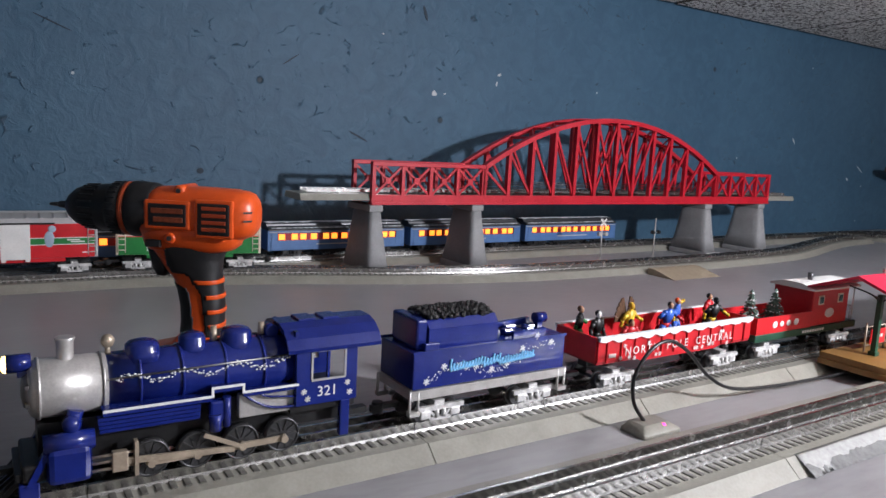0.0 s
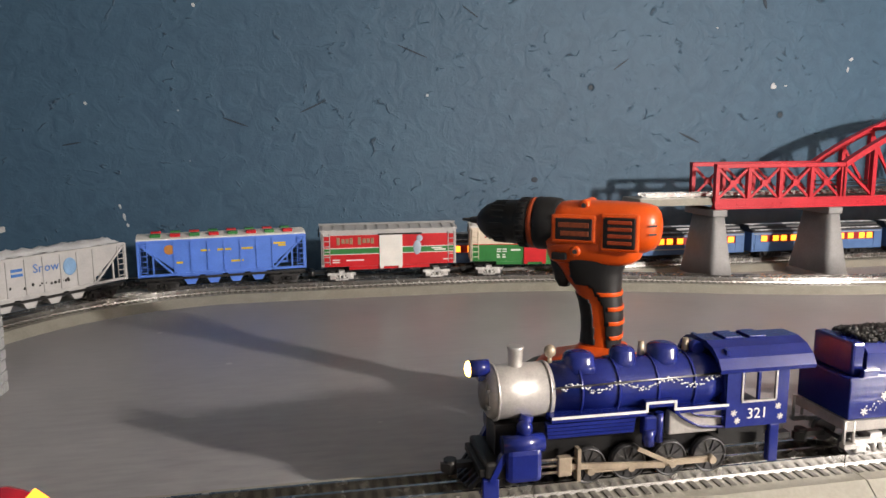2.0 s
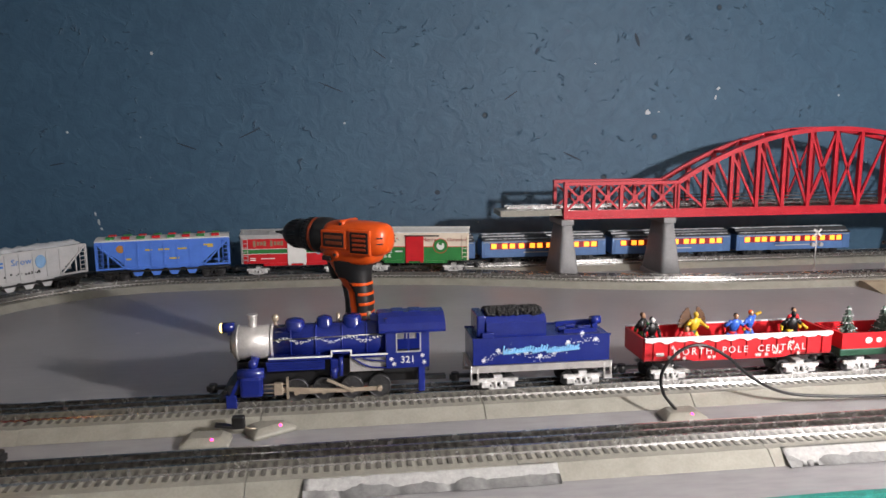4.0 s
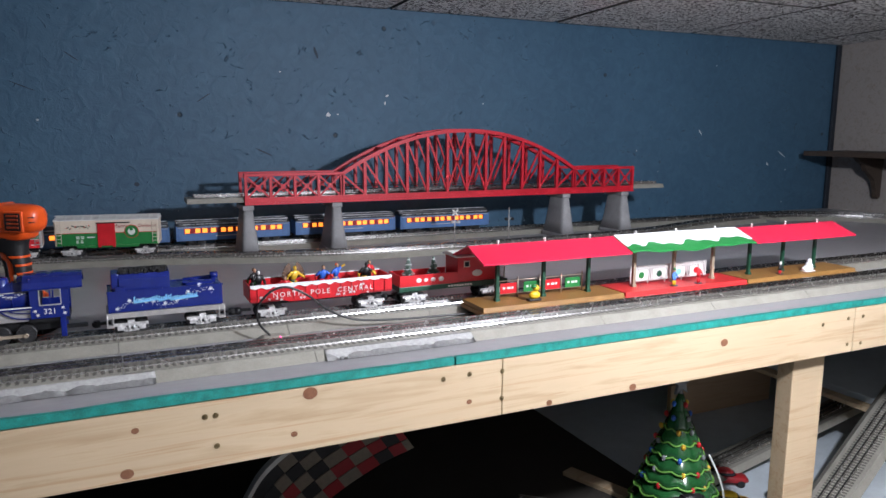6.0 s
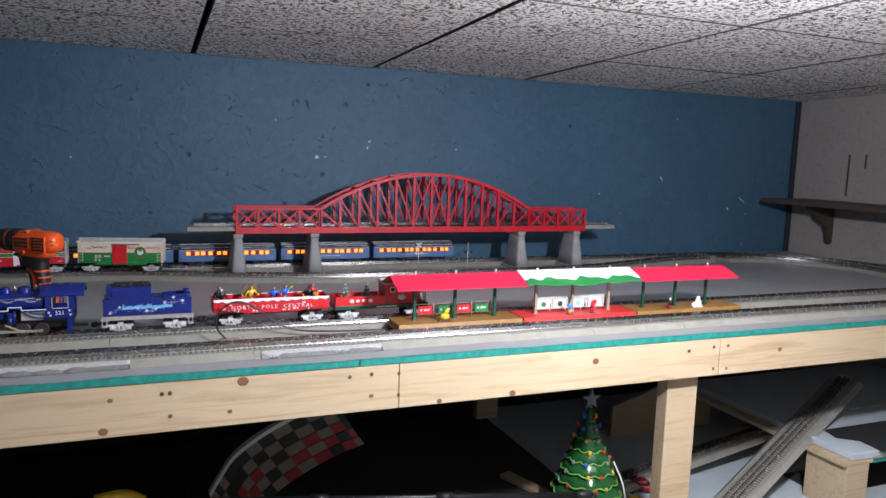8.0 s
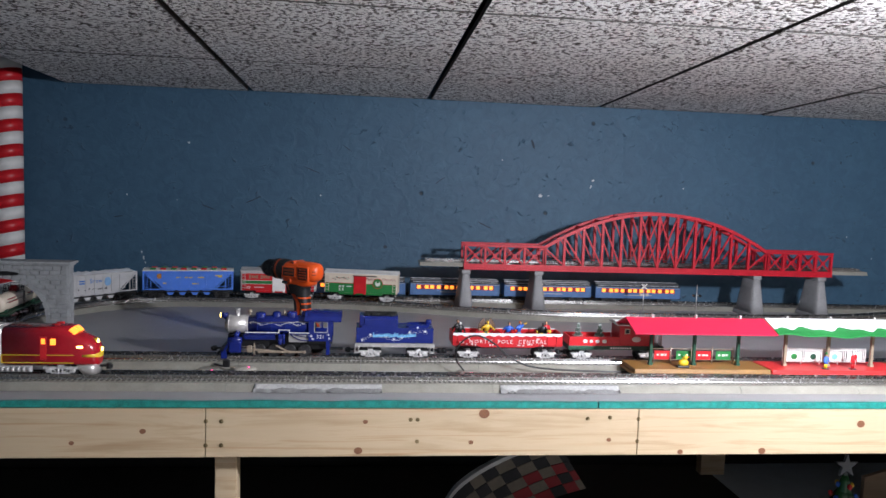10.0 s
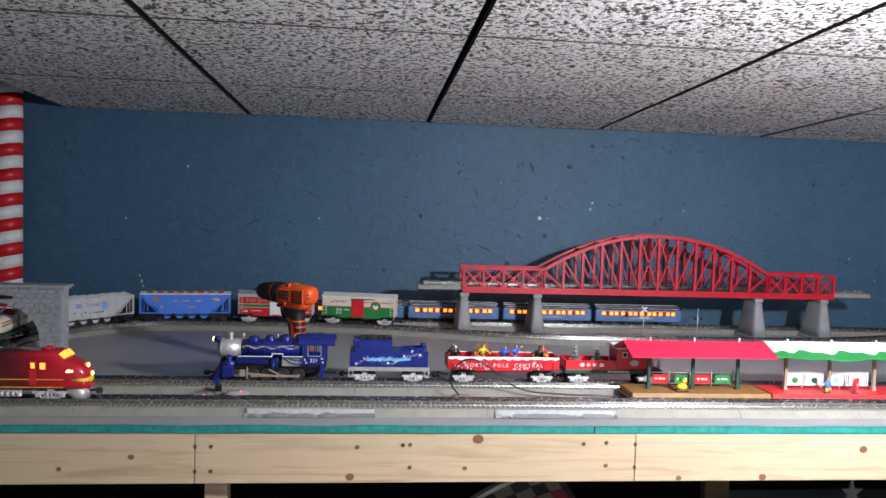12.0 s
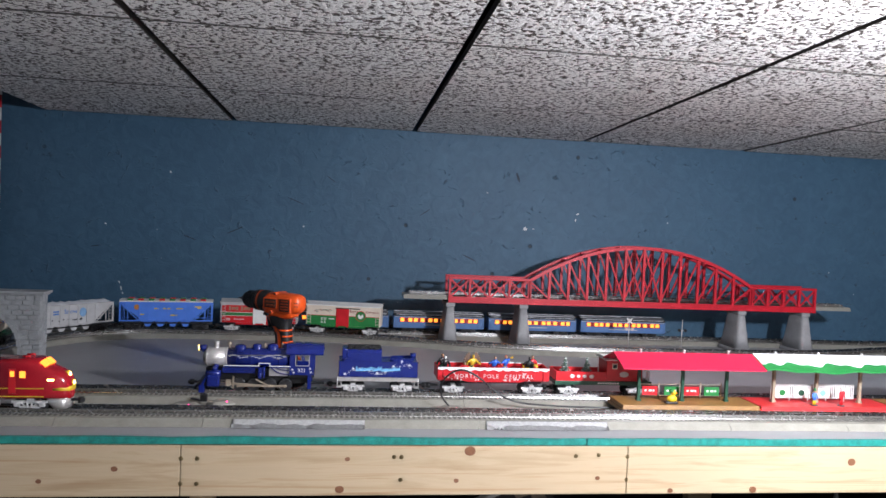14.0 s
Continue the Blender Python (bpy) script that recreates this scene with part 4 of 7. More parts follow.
    part("backhead", box(B(), 0.061, 0.070, -0.018, 0.018, 0.034, 0.082, 0.003), BLACK, cabo)
    rf = B()
    pts = [(-0.031, 0.0785), (-0.0315, 0.0815), (-0.027, 0.0885), (-0.019, 0.0945), (-0.009, 0.0975), (0.009, 0.0975), (0.019, 0.0945), (0.027, 0.0885), (0.0315, 0.0815), (0.031, 0.0785), (0.024, 0.0868), (0.012, 0.0935), (-0.012, 0.0935), (-0.024, 0.0868)]
    prism_x(rf, pts, 0.050, 0.127)
    roof = part("cab_roof", rf, NAVY, l)
    for x in (0.066, 0.086):
        part("roof_hatch", box(B(), x, x + 0.014, -0.009, 0.009, 0.0970, 0.0990, 0.0006), NAVY, roof)
    for s in (-1, 1):
        letters("321", 0.0115, WHITE, cabo, on_side(0.083, s * 0.0280, 0.0455), "white road number")
        fk = B()
        for x, z in ((0.064, 0.047), (0.067, 0.041), (0.100, 0.050), (0.102, 0.042)):
            flake(fk, x, z, s * 0.0280, 0.0025)
        tagged(part("frost_print", fk, WHITE, cabo), kind="stuff")
    # running boards, stripe, chassis
    for s in (-1, 1):
        y0, y1 = s * 0.0135, s * 0.0270
        run = B()
        for a, b, z in ((-0.075, -0.004, 0.054), (-0.004, 0.018, 0.060), (0.018, 0.060, 0.054)):
            box(run, a, b, min(y0, y1), max(y0, y1), z - 0.004, z)
        rb = part("running_board", run, NAVY, l)
        sp = B()
        ye = s * 0.0274
        for a, b, z in ((-0.075, -0.005, 0.0535), (-0.003, 0.017, 0.0595), (0.019, 0.060, 0.0535)):
            box(sp, a, b, ye - 0.0004, ye + 0.0004, z - 0.0009, z + 0.0009)
        for x in (-0.004, 0.018):
            box(sp, x - 0.0009, x + 0.0009, ye - 0.0004, ye + 0.0004, 0.0528, 0.0603)
        part("white_stripe", sp, WHITE, rb, "white edge stripe")
        skirt = B()
        for k in range(4):
            box(skirt, -0.078 + k * 0.0004, -0.012, min(s * 0.020, s * (0.0262 - k * 0.0007)), max(s * 0.020, s * (0.0262 - k * 0.0007)), 0.0465 - k * 0.003, 0.0488 - k * 0.003)
        part("step_skirt", skirt, NAVY, rb)
        ap = B()
        box(ap, -0.006, 0.008, min(s * 0.019, s * 0.028), max(s * 0.019, s * 0.028), 0.034, 0.050, 0.002)
        rod(ap, (-0.002, s * 0.0265, 0.028), (-0.002, s * 0.0265, 0.040), 0.0045, seg=12)
        rod(ap, (0.006, s * 0.0265, 0.030), (0.006, s * 0.0265, 0.052), 0.003, seg=10)
        part("air_pump", ap, NAVY, l)
        part("firebox_side", box(B(), 0.016, 0.060, min(s * 0.016, s * 0.0225), max(s * 0.016, s * 0.0225), 0.032, 0.0500, 0.001), SILVER, l, "bare silver firebox side")
        pp = B()
        tube(pp, smooth_line([(0.020, s * 0.0245, 0.050), (0.026, s * 0.025, 0.045), (0.040, s * 0.025, 0.038), (0.062, s * 0.0255, 0.036)], 5), 0.0011, 6)
        tube(pp, smooth_line([(0.030, s * 0.0245, 0.051), (0.036, s * 0.025, 0.047), (0.058, s * 0.0255, 0.044)], 5), 0.0009, 6)
        part("injector_pipe", pp, NAVY, l)
        cy = B()
        box(cy, -0.108, -0.082, min(s * 0.017, s * 0.031), max(s * 0.017, s * 0.031), 0.009, 0.034, 0.004)
        rod(cy, (-0.110, s * 0.024, 0.036), (-0.080, s * 0.024, 0.036), 0.0065, seg=16)
        rod(cy, (-0.095, s * 0.019, 0.036), (-0.090, s * 0.017, 0.054), 0.005, seg=12)
        ball(cy, (-0.093, s * 0.021, 0.046), 0.0062)
        cyl = part("cylinder", cy, NAVY, l)
        gd = B()
        for z in (0.013, 0.018, 0.0225):
            rod(gd, (-0.082, s * 0.0255, z), (-0.055, s * 0.0255, z), 0.0011, seg=6)
        box(gd, -0.070, -0.060, s * 0.0255 - 0.003, s * 0.0255 + 0.003, 0.0105, 0.0245, 0.0008)
        box(gd, -0.0560, -0.0535, s * 0.0255 - 0.0035, s * 0.0255 + 0.0035, 0.006, 0.030)
        part("crosshead", gd, ROD, cyl, "tan crosshead and guides")
        rd = B()
        bar(rd, (-0.064, s * 0.0262, 0.017), (0.012, s * 0.0262, 0.0115), 0.0022, 0.0042)
        bar(rd, (-0.045, s * 0.0238, 0.0115), (0.050, s * 0.0238, 0.0115), 0.002, 0.0044)
        for x in (-0.045, -0.014, 0.018, 0.050):
            rod(rd, (x, s * 0.0225, 0.0115), (x, s * 0.0275, 0.0115), 0.0034, 0.0028, 10)
        bar(rd, (0.018, s * 0.0275, 0.012), (-0.010, s * 0.0275, 0.026), 0.0016, 0.003)
        part("side_rod", rd, ROD, l, "tan driving rods")
        lp = B()
        box(lp, -0.124, -0.112, min(s * 0.018, s * 0.026), max(s * 0.018, s * 0.026), -0.004, 0.012, 0.001)
        bar(lp, (-0.118, s * 0.024, 0.010), (-0.108, s * 0.024, 0.030), 0.006, 0.004)
        part("front_step", lp, NAVY, l)
        lp = B()
        box(lp, 0.095, 0.103, min(s * 0.021, s * 0.027), max(s * 0.021, s * 0.027), 0.006, 0.036, 0.001)
        part("cab_step", lp, NAVY, l)
        for x in (-0.045, -0.014, 0.018, 0.050):
            w = B()
            y = s * 0.0185
            rod(w, (x, y - 0.0028, 0.0135), (x, y + 0.0028, 0.0135), 0.0135, seg=24)
            rod(w, (x, y - 0.0034, 0.0135), (x, y + 0.0034, 0.0135), 0.0035, seg=12)
            for q in range(10):
                a = 2 * math.pi * q / 10
                bar(w, (x + 0.003 * math.cos(a), y + s * 0.003, 0.0135 + 0.003 * math.sin(a)), (x + 0.0112 * math.cos(a), y + s * 0.003, 0.0135 + 0.0112 * math.sin(a)), 0.0014, 0.0014)
            rm = oval((x, y + s * 0.0031, 0.0135), X, Z, 0.0125, 0.0125, 2, 24)
            tube(w, rm + rm[:1], 0.0009, 6)
            part("driving_wheel", w, DARKMETAL, l)
    fr = B()
    box(fr, -0.112, 0.100, -0.013, 0.013, 0.016, 0.046)
    box(fr, -0.122, -0.108, -0.026, 0.026, 0.012, 0.024, 0.002)
    box(fr, 0.055, 0.108, -0.024, 0.024, 0.030, 0.037)
    part("frame", fr, BLACK, l)
    pl = B()
    for k in range(7):
        y = -0.021 + 0.007 * k
        bar(pl, (-0.120, y, 0.016), (-0.132 - 0.004 * (1 - abs(k - 3) / 3), y * 0.85, 0.003), 0.0026, 0.003)
    box(pl, -0.126, -0.120, -0.024, 0.024, 0.013, 0.019, 0.001)
    part("pilot", pl, BLACK, l, "black front pilot")
    hl = B()
    rod(hl, (-0.128, 0, 0.0845), (-0.114, 0, 0.0845), 0.0062, seg=16)
    box(hl, -0.122, -0.112, -0.004, 0.004, 0.076, 0.084)
    h = part("headlamp", hl, NAVY, l)
    part("bulb", ball(B(), (-0.1285, 0, 0.0845), 0.0056, 0.5, 1, 1), LAMP_Y, h, "glowing yellow bulb")
    coupler(l, -0.132, -1)
    dr = B()
    box(dr, 0.100, 0.130, -0.004, 0.004, 0.012, 0.017)
    part("drawbar", dr, BLACK, l)
    return l


def build_tender(at):
    t = thing("tender", "navy blue toy coal tender with white frost print", "tender", at=at)
    L, W = 0.083, 0.029
    b = B()
    box(b, -L, L, -W, W, 0.034, 0.066, 0.001)
    body = part("body", b, NAVY, t)
    part("top_edge", box(box(B(), -L - 0.0008, L + 0.0008, -W - 0.0008, -W + 0.001, 0.065, 0.0672), -L - 0.0008, L + 0.0008, W - 0.001, W + 0.0008, 0.065, 0.0672), NAVY, body)
    hp = B()
    prism_x(hp, [(-0.024, 0.066), (-0.024, 0.084), (-0.018, 0.091), (0.018, 0.091), (0.024, 0.084), (0.024, 0.066)], -0.066, 0.006)
    box(hp, -0.077, -0.066, -0.022, 0.022, 0.066, 0.092, 0.002)
    box(hp, -0.072, -0.058, -0.0285, -0.0235, 0.066, 0.073, 0.001)
    part("coal_bunker", hp, NAVY, t)
    co = B()
    rr = random.Random(2)
    for k in range(420):
        x, y = rr.uniform(-0.064, 0.004), rr.uniform(-0.020, 0.020)
        r = rr.uniform(0.0012, 0.0026)
        q = bmesh.ops.create_icosphere(co, subdivisions=1, radius=r, matrix=pose(x, y, 0.0915 + 0.0035 * (1 - (y / 0.022) ** 2) + rr.uniform(-0.001, 0.001), rr.uniform(0, 360), rr.uniform(0, 360), 0))
    tagged(part("coal_load", co, COAL, t, "heap of shiny black coal"), kind="stuff")
    for x, y, w, d, h in ((0.030, -0.006, 0.010, 0.008, 0.005), (0.044, 0.008, 0.012, 0.006, 0.004), (0.052, -0.010, 0.008, 0.008, 0.006), (0.064, 0.004, 0.010, 0.010, 0.004)):
        part("deck_fitting", box(B(), x - w / 2, x + w / 2, y - d / 2, y + d / 2, 0.066, 0.066 + h, 0.001), NAVY, t)
    part("deck_pipe", bar(B(), (0.028, 0.014, 0.069), (0.072, 0.014, 0.071), 0.004, 0.006), NAVY, t)
    part("deck_pipe", bar(B(), (0.030, -0.016, 0.068), (0.070, -0.014, 0.068), 0.003, 0.005), NAVY, t)
    part("rear_lamp", rod(box(B(), 0.070, 0.076, -0.003, 0.003, 0.066, 0.074), (0.068, 0, 0.0765), (0.080, 0, 0.0765), 0.0052, seg=14), NAVY, t)
    fr = B()
    box(fr, -L - 0.001, L + 0.001, -W - 0.001, W + 0.001, 0.0255, 0.0335)
    frame_ = part("frame", fr, SILVER, t, "silver underframe")
    for x in (-L + 0.002, L - 0.002):
        for s in (-1, 1):
            stp = B()
            box(stp, x - 0.005, x + 0.005, s * W - 0.003, s * W + 0.003, 0.012, 0.016)
            for q in (-1, 1):
                rod(stp, (x + q * 0.004, s * W, 0.012), (x + q * 0.004, s * W, 0.034), 0.0013, seg=6)
            part("corner_step", stp, SILVER, frame_)
    for s in (-1, 1):
        y = s * (W + 0.0006)
        rr = random.Random(9)
        pr = B()
        for k in range(150):
            u = k / 149
            x = s * (-0.070 + 0.140 * u) * -1 if s > 0 else -0.070 + 0.140 * u
            z = 0.040 + 0.016 * u + 0.007 * math.sin(u * 9.0) + rr.gauss(0, 0.0028)
            ball(pr, (x, y, z), rr.uniform(0.0003, 0.0008), 1, 0.4, 1, 6)
            if k % 18 == 0:
                flake(pr, x, z + 0.003, y, 0.0030)
        tagged(part("frost_print", pr, SNOW, body, "trail of white sparkles and stars"), kind="stuff")
        for x0, x1, tall in ((-0.046, -0.014, 0.0105), (-0.011, 0.003, 0.0085), (0.006, 0.044, 0.0100)):
            pts, n = [], int((x1 - x0) / 0.0030)
            for k in range(n + 1):
                u = k / n
                up = tall if k == 0 else (0.0048 + 0.0022 * rr.random()) * (1.25 if k % 5 == 3 else 1.0)
                x, z = x0 + (x1 - x0) * u, 0.0468 + 0.0026 * u
                pts += [(x + 0.0004, 0, z + up), (x - 0.0006, 0, z + up * 0.45), (x + 0.0002, 0, z), (x + 0.0016, 0, z + up * 0.30)]
            word = B()
            tube(word, smooth_line([(px if s < 0 else -px, y, pz) for px, _, pz in pts], 4), 0.00105, 6)
            part("script_squiggle", word, PALEBLUE, body, "light blue illegible script")
    for x in (-0.052, 0.052):
        truck(t, x, TRUCKSILVER)
    coupler(t, -0.090, -1)
    coupler(t, 0.090, 1)
    return t


def build_gondola(at):
    g = thing("gondola_car", "open red toy gondola car with snow-edged sides and lettering", "freight car", at=at)
    L, W, z0, z1 = 0.1215, 0.030, 0.028, 0.0575
    b = B()
    box(b, -L, L, -W, W, z0 + 0.002, z0 + 0.006)
    part("floor_plate", b, DKRED, g)
    for s in (-1, 1):
        sd = B()
        y = s * W
        prism(sd, [(-L, z1), (L, z1), (L, z0 + 0.005), (0.075, z0 + 0.005), (0.058, z0), (-0.058, z0), (-0.075, z0 + 0.005), (-L, z0 + 0.005)], y - 0.0012, y + 0.0012)
        side = part("side_wall", sd, RED, g)
        for k in range(12):
            x = -L + 0.012 + (2 * L - 0.024) * k / 11
            part("rib", box(B(), x - 0.0014, x + 0.0014, min(y, y + s * 0.003), max(y, y + s * 0.003), z0 + 0.004, z1 - 0.002, 0.0004), RED, side)
        sn = B()
        rr = random.Random(4)
        top, low = [], []
        n = 60
        for k in range(n + 1):
            x = -L + 2 * L * k / n
            top.append((x, z1 + 0.0012))
            low.append((x, z1 - 0.0022 - 0.0042 * abs(math.sin(k * 0.62 + 0.5)) * rr.uniform(0.35, 1.0)))
        prism(sn, top + low[::-1], min(y - s * 0.001, y + s * 0.0036), max(y - s * 0.001, y + s * 0.0036))
        part("snow_edge", sn, SNOW, side, "white dripping snow edge")
        letters("NORTH  POLE  CENTRAL", 0.0120, WHITE, side, on_side(0.0, s * (W + 0.0033), 0.0405), "white capital lettering", 1.32)
        fk = B()
        for k in range(16):
            flake(fk, rr.uniform(-0.095, 0.095), z0 + rr.choice((0.005, 0.007, 0.019)), s * (W + 0.0034), 0.0024)
        tagged(part("snowflake_print", fk, WHITE, side), kind="stuff")
        part("data_patch", box(B(), -s * -0.102 - 0.005 if s < 0 else -0.107, -s * -0.102 + 0.005 if s < 0 else -0.097, s * W + (-0.0018 if s < 0 else 0), s * W + (0 if s < 0 else 0.0018), z0 + 0.008, z0 + 0.012), WHITE, side)
    for s in (-1, 1):
        part("end_wall", box(B(), s * L - 0.0014, s * L + 0.0014, -W + 0.0013, W - 0.0013, z0 + 0.004, z1), RED, g)
    fr = B()
    box(fr, -L + 0.01, L - 0.01, -0.006, 0.006, 0.020, z0 + 0.002)
    part("centre_sill", fr, BLACK, g)
    for x in (-0.086, 0.086):
        truck(g, x, TRUCKSILVER)
    coupler(g, -L - 0.006, -1)
    coupler(g, L + 0.006, 1)
    return g


def build_boxcar(at, name_label, roofm, lower, upper, doorm, style, group="boxcars"):
    c = thing("boxcar", name_label, "freight car", group, at=at)
    L, W, z0, zs, z1, zr = 0.117, 0.030, 0.028, 0.058, 0.090, 0.097
    b = B()
    box(b, -L, L, -W, W, z0, z1, 0.0008)
    body = part("body", b, upper, c)
    rf = B()
    prism_x(rf, [(-W - 0.002, z1 - 0.001), (-W - 0.002, z1 + 0.001), (0, zr), (W + 0.002, z1 + 0.001), (W + 0.002, z1 - 0.001)], -L - 0.0015, L + 0.0015)
    roof = part("roof", rf, roofm, c)
    for k in range(13):
        x = -L + 0.004 + (2 * L - 0.008) * k / 12
        for s in (-1, 1):
            part("roof_rib", prism_x(B(), [(s * (W + 0.001), z1 + 0.0005), (s * (W + 0.001), z1 + 0.0026), (s * 0.006, zr + 0.0008), (s * 0.006, zr - 0.002)], x - 0.0012, x + 0.0012), roofm, roof)
    part("roof_walk", box(B(), -L - 0.003, L + 0.003, -0.006, 0.006, zr + 0.0006, zr + 0.0022), roofm, roof)
    for s in (-1, 1):
        ya, yb = sorted((s * W, s * (W + 0.0008)))
        yc, yd = sorted((s * W, s * (W + 0.0014)))
        f = -s
        def span(x0, x1):
            return tuple(sorted((f * x0, f * x1)))
        if style == "two_tone":
            part("lower_panel", box(B(), -L + 0.004, L - 0.004, ya, yb, z0 + 0.0005, zs), lower, body, "green lower side")
            part("red_stripe", box(B(), -L + 0.004, L - 0.004, ya - 0.0001, yb + 0.0001, zs, zs + 0.0012), RED, body)
            disc = B()
            ccx = f * 0.055
            for r, d, mi in ((0.0165, 0.0012, 0), (0.0150, 0.0015, 1), (0.0085, 0.0019, 2)):
                rod(disc, (ccx, s * W, 0.0605), (ccx, s * (W + d), 0.0605), r, seg=28, mi=mi)
            ball(disc, (ccx, s * (W + 0.0019), 0.0665), 0.0042, 1, 0.2, 1, 10, mi=1)
            ob = part("round_emblem", disc, [RED, GREEN, WHITE], body, "round red and green emblem with a plain pale shape")
            letters("Merry", 0.0125, DKRED, body, on_side(f * 0.030, s * (W + 0.0010), 0.074), "dark red script")
            letters("Christmas", 0.0105, DKRED, body, on_side(f * 0.091, s * (W + 0.0010), 0.074), "dark red script")
            hol = B()
            rr = random.Random(3)
            for k in range(22):
                x = f * (-0.090 + 0.052 * k / 21)
                ball(hol, (x, s * (W + 0.0006), 0.0735 + rr.uniform(-0.004, 0.004)), rr.uniform(0.0012, 0.0024), 1, 0.2, 0.8, 6, mi=0 if k % 4 else 1)
            part("holly_print", hol, [DKGREEN, RED], body, "holly garland print")
            bars = B()
            for z, w in ((0.050, 0.016), (0.046, 0.016), (0.040, 0.010), (0.036, 0.012)):
                for k in range(2):
                    x0, x1 = span(-0.070 + k * 0.010, -0.070 + k * 0.010 + w * 0.48)
                    box(bars, x0, x1, yc, yd, z - 0.0012, z + 0.0012)
            x0, x1 = span(-0.045, -0.028)
            box(bars, x0, x1, yc, yd, 0.047, 0.050)
            part("data_bars", bars, WHITE, body, "small white print")
            dx0, dx1 = -0.022, 0.018
        else:
            part("side_panel", box(B(), -L + 0.005, L - 0.005, ya, yb, z0 + 0.0005, z1 - 0.008), lower, body, "red side panel")
            part("green_band", box(B(), -L + 0.005, L - 0.005, ya - 0.0003, yb + 0.0003, 0.0500, 0.0595), GREEN, body)
            wl = B()
            for z in (0.0495, 0.0600):
                box(wl, -L + 0.005, L - 0.005, ya - 0.0004, yb + 0.0004, z - 0.0006, z + 0.0006)
            part("white_line", wl, WHITE, body)
            nm = B()
            for k, (x, h) in enumerate(((-0.088, 0.013), (-0.080, 0.008), (-0.073, 0.008), (-0.066, 0.011), (-0.052, 0.013), (-0.044, 0.008), (-0.037, 0.008), (-0.030, 0.010))):
                x0, x1 = span(x - 0.0028, x + 0.0028)
                box(nm, x0, x1, yc, yd, 0.072 - h / 2, 0.072 + h / 2, 0.0005)
            part("name_bars", nm, plain("gold_grey_print", (0.30, 0.22, 0.13), 0.5), body, "faded name shown as plain bars")
            em = B()
            ball(em, (f * 0.048, s * (W + 0.0006), 0.058), 0.011, 0.7, 0.12, 1.2, 12)
            ball(em, (f * 0.052, s * (W + 0.0006), 0.074), 0.006, 1, 0.15, 1, 10)
            part("pale_emblem", em, plain("pale_grey_blue", (0.36, 0.45, 0.55), 0.5), body, "plain pale grey-blue emblem")
            bars = B()
            for x, z, w in ((-0.092, 0.040, 0.012), (-0.092, 0.036, 0.012), (-0.060, 0.039, 0.030), (0.082, 0.0565, 0.018), (0.088, 0.0535, 0.020), (0.098, 0.036, 0.008)):
                x0, x1 = span(x - w / 2, x + w / 2)
                box(bars, x0, x1, yc - 0.0003, yd + 0.0003, z - 0.0010, z + 0.0010)
            part("data_bars", bars, WHITE, body)
            dx0, dx1 = -0.018, 0.022
        x0, x1 = span(dx0, dx1)
        yo0, yo1 = sorted((s * W, s * (W + 0.0030)))
        dr = B()
        box(dr, x0, x1, yo0, yo1, z0 - 0.001, z1 - 0.008, 0.0008)
        door = part("sliding_door", dr, doorm, c)
        for x in (x0 + 0.004, x1 - 0.004):
            part("door_foot", box(B(), x - 0.003, x + 0.003, yo0, yo1 + 0.0004, z0 - 0.0045, z0), doorm, door)
        x0, x1 = span(dx0 - 0.002, dx1 + 0.034)
        part("door_rail", box(B(), x0, x1, yo0, yo1 + 0.0010 if s > 0 else yo1, z1 - 0.0085, z1 - 0.0058), BLACK, c, "black door rail")
        for q in (-1, 1):
            lad = B()
            ladder(lad, q * (L - 0.009), s * (W + 0.0016), z0 + 0.004, z1 - 0.004, 0.011, 6)
            part("ladder", lad, upper, c)
        sd = B()
        box(sd, -0.070, 0.070, min(s * 0.022, s * 0.028), max(s * 0.022, s * 0.028), 0.022, z0)
        part("side_sill", sd, lower, c)
    br = B()
    rod(br, (-L - 0.003, -0.012, z1 - 0.012), (-L - 0.003, -0.012, z1 + 0.004), 0.0008, seg=6)
    rod(br, (-L - 0.003, -0.012, z1 - 0.006), (-L - 0.0045, -0.012, z1 - 0.006), 0.005, seg=14)
    part("brake_wheel", br, BLACK, c)
    part("centre_sill", box(B(), -L + 0.01, L - 0.01, -0.006, 0.006, 0.018, z0), BLACK, c)
    for x in (-0.083, 0.083):
        truck(c, x, TRUCKSILVER)
    coupler(c, -L - 0.006, -1)
    coupler(c, L + 0.006, 1)
    return c


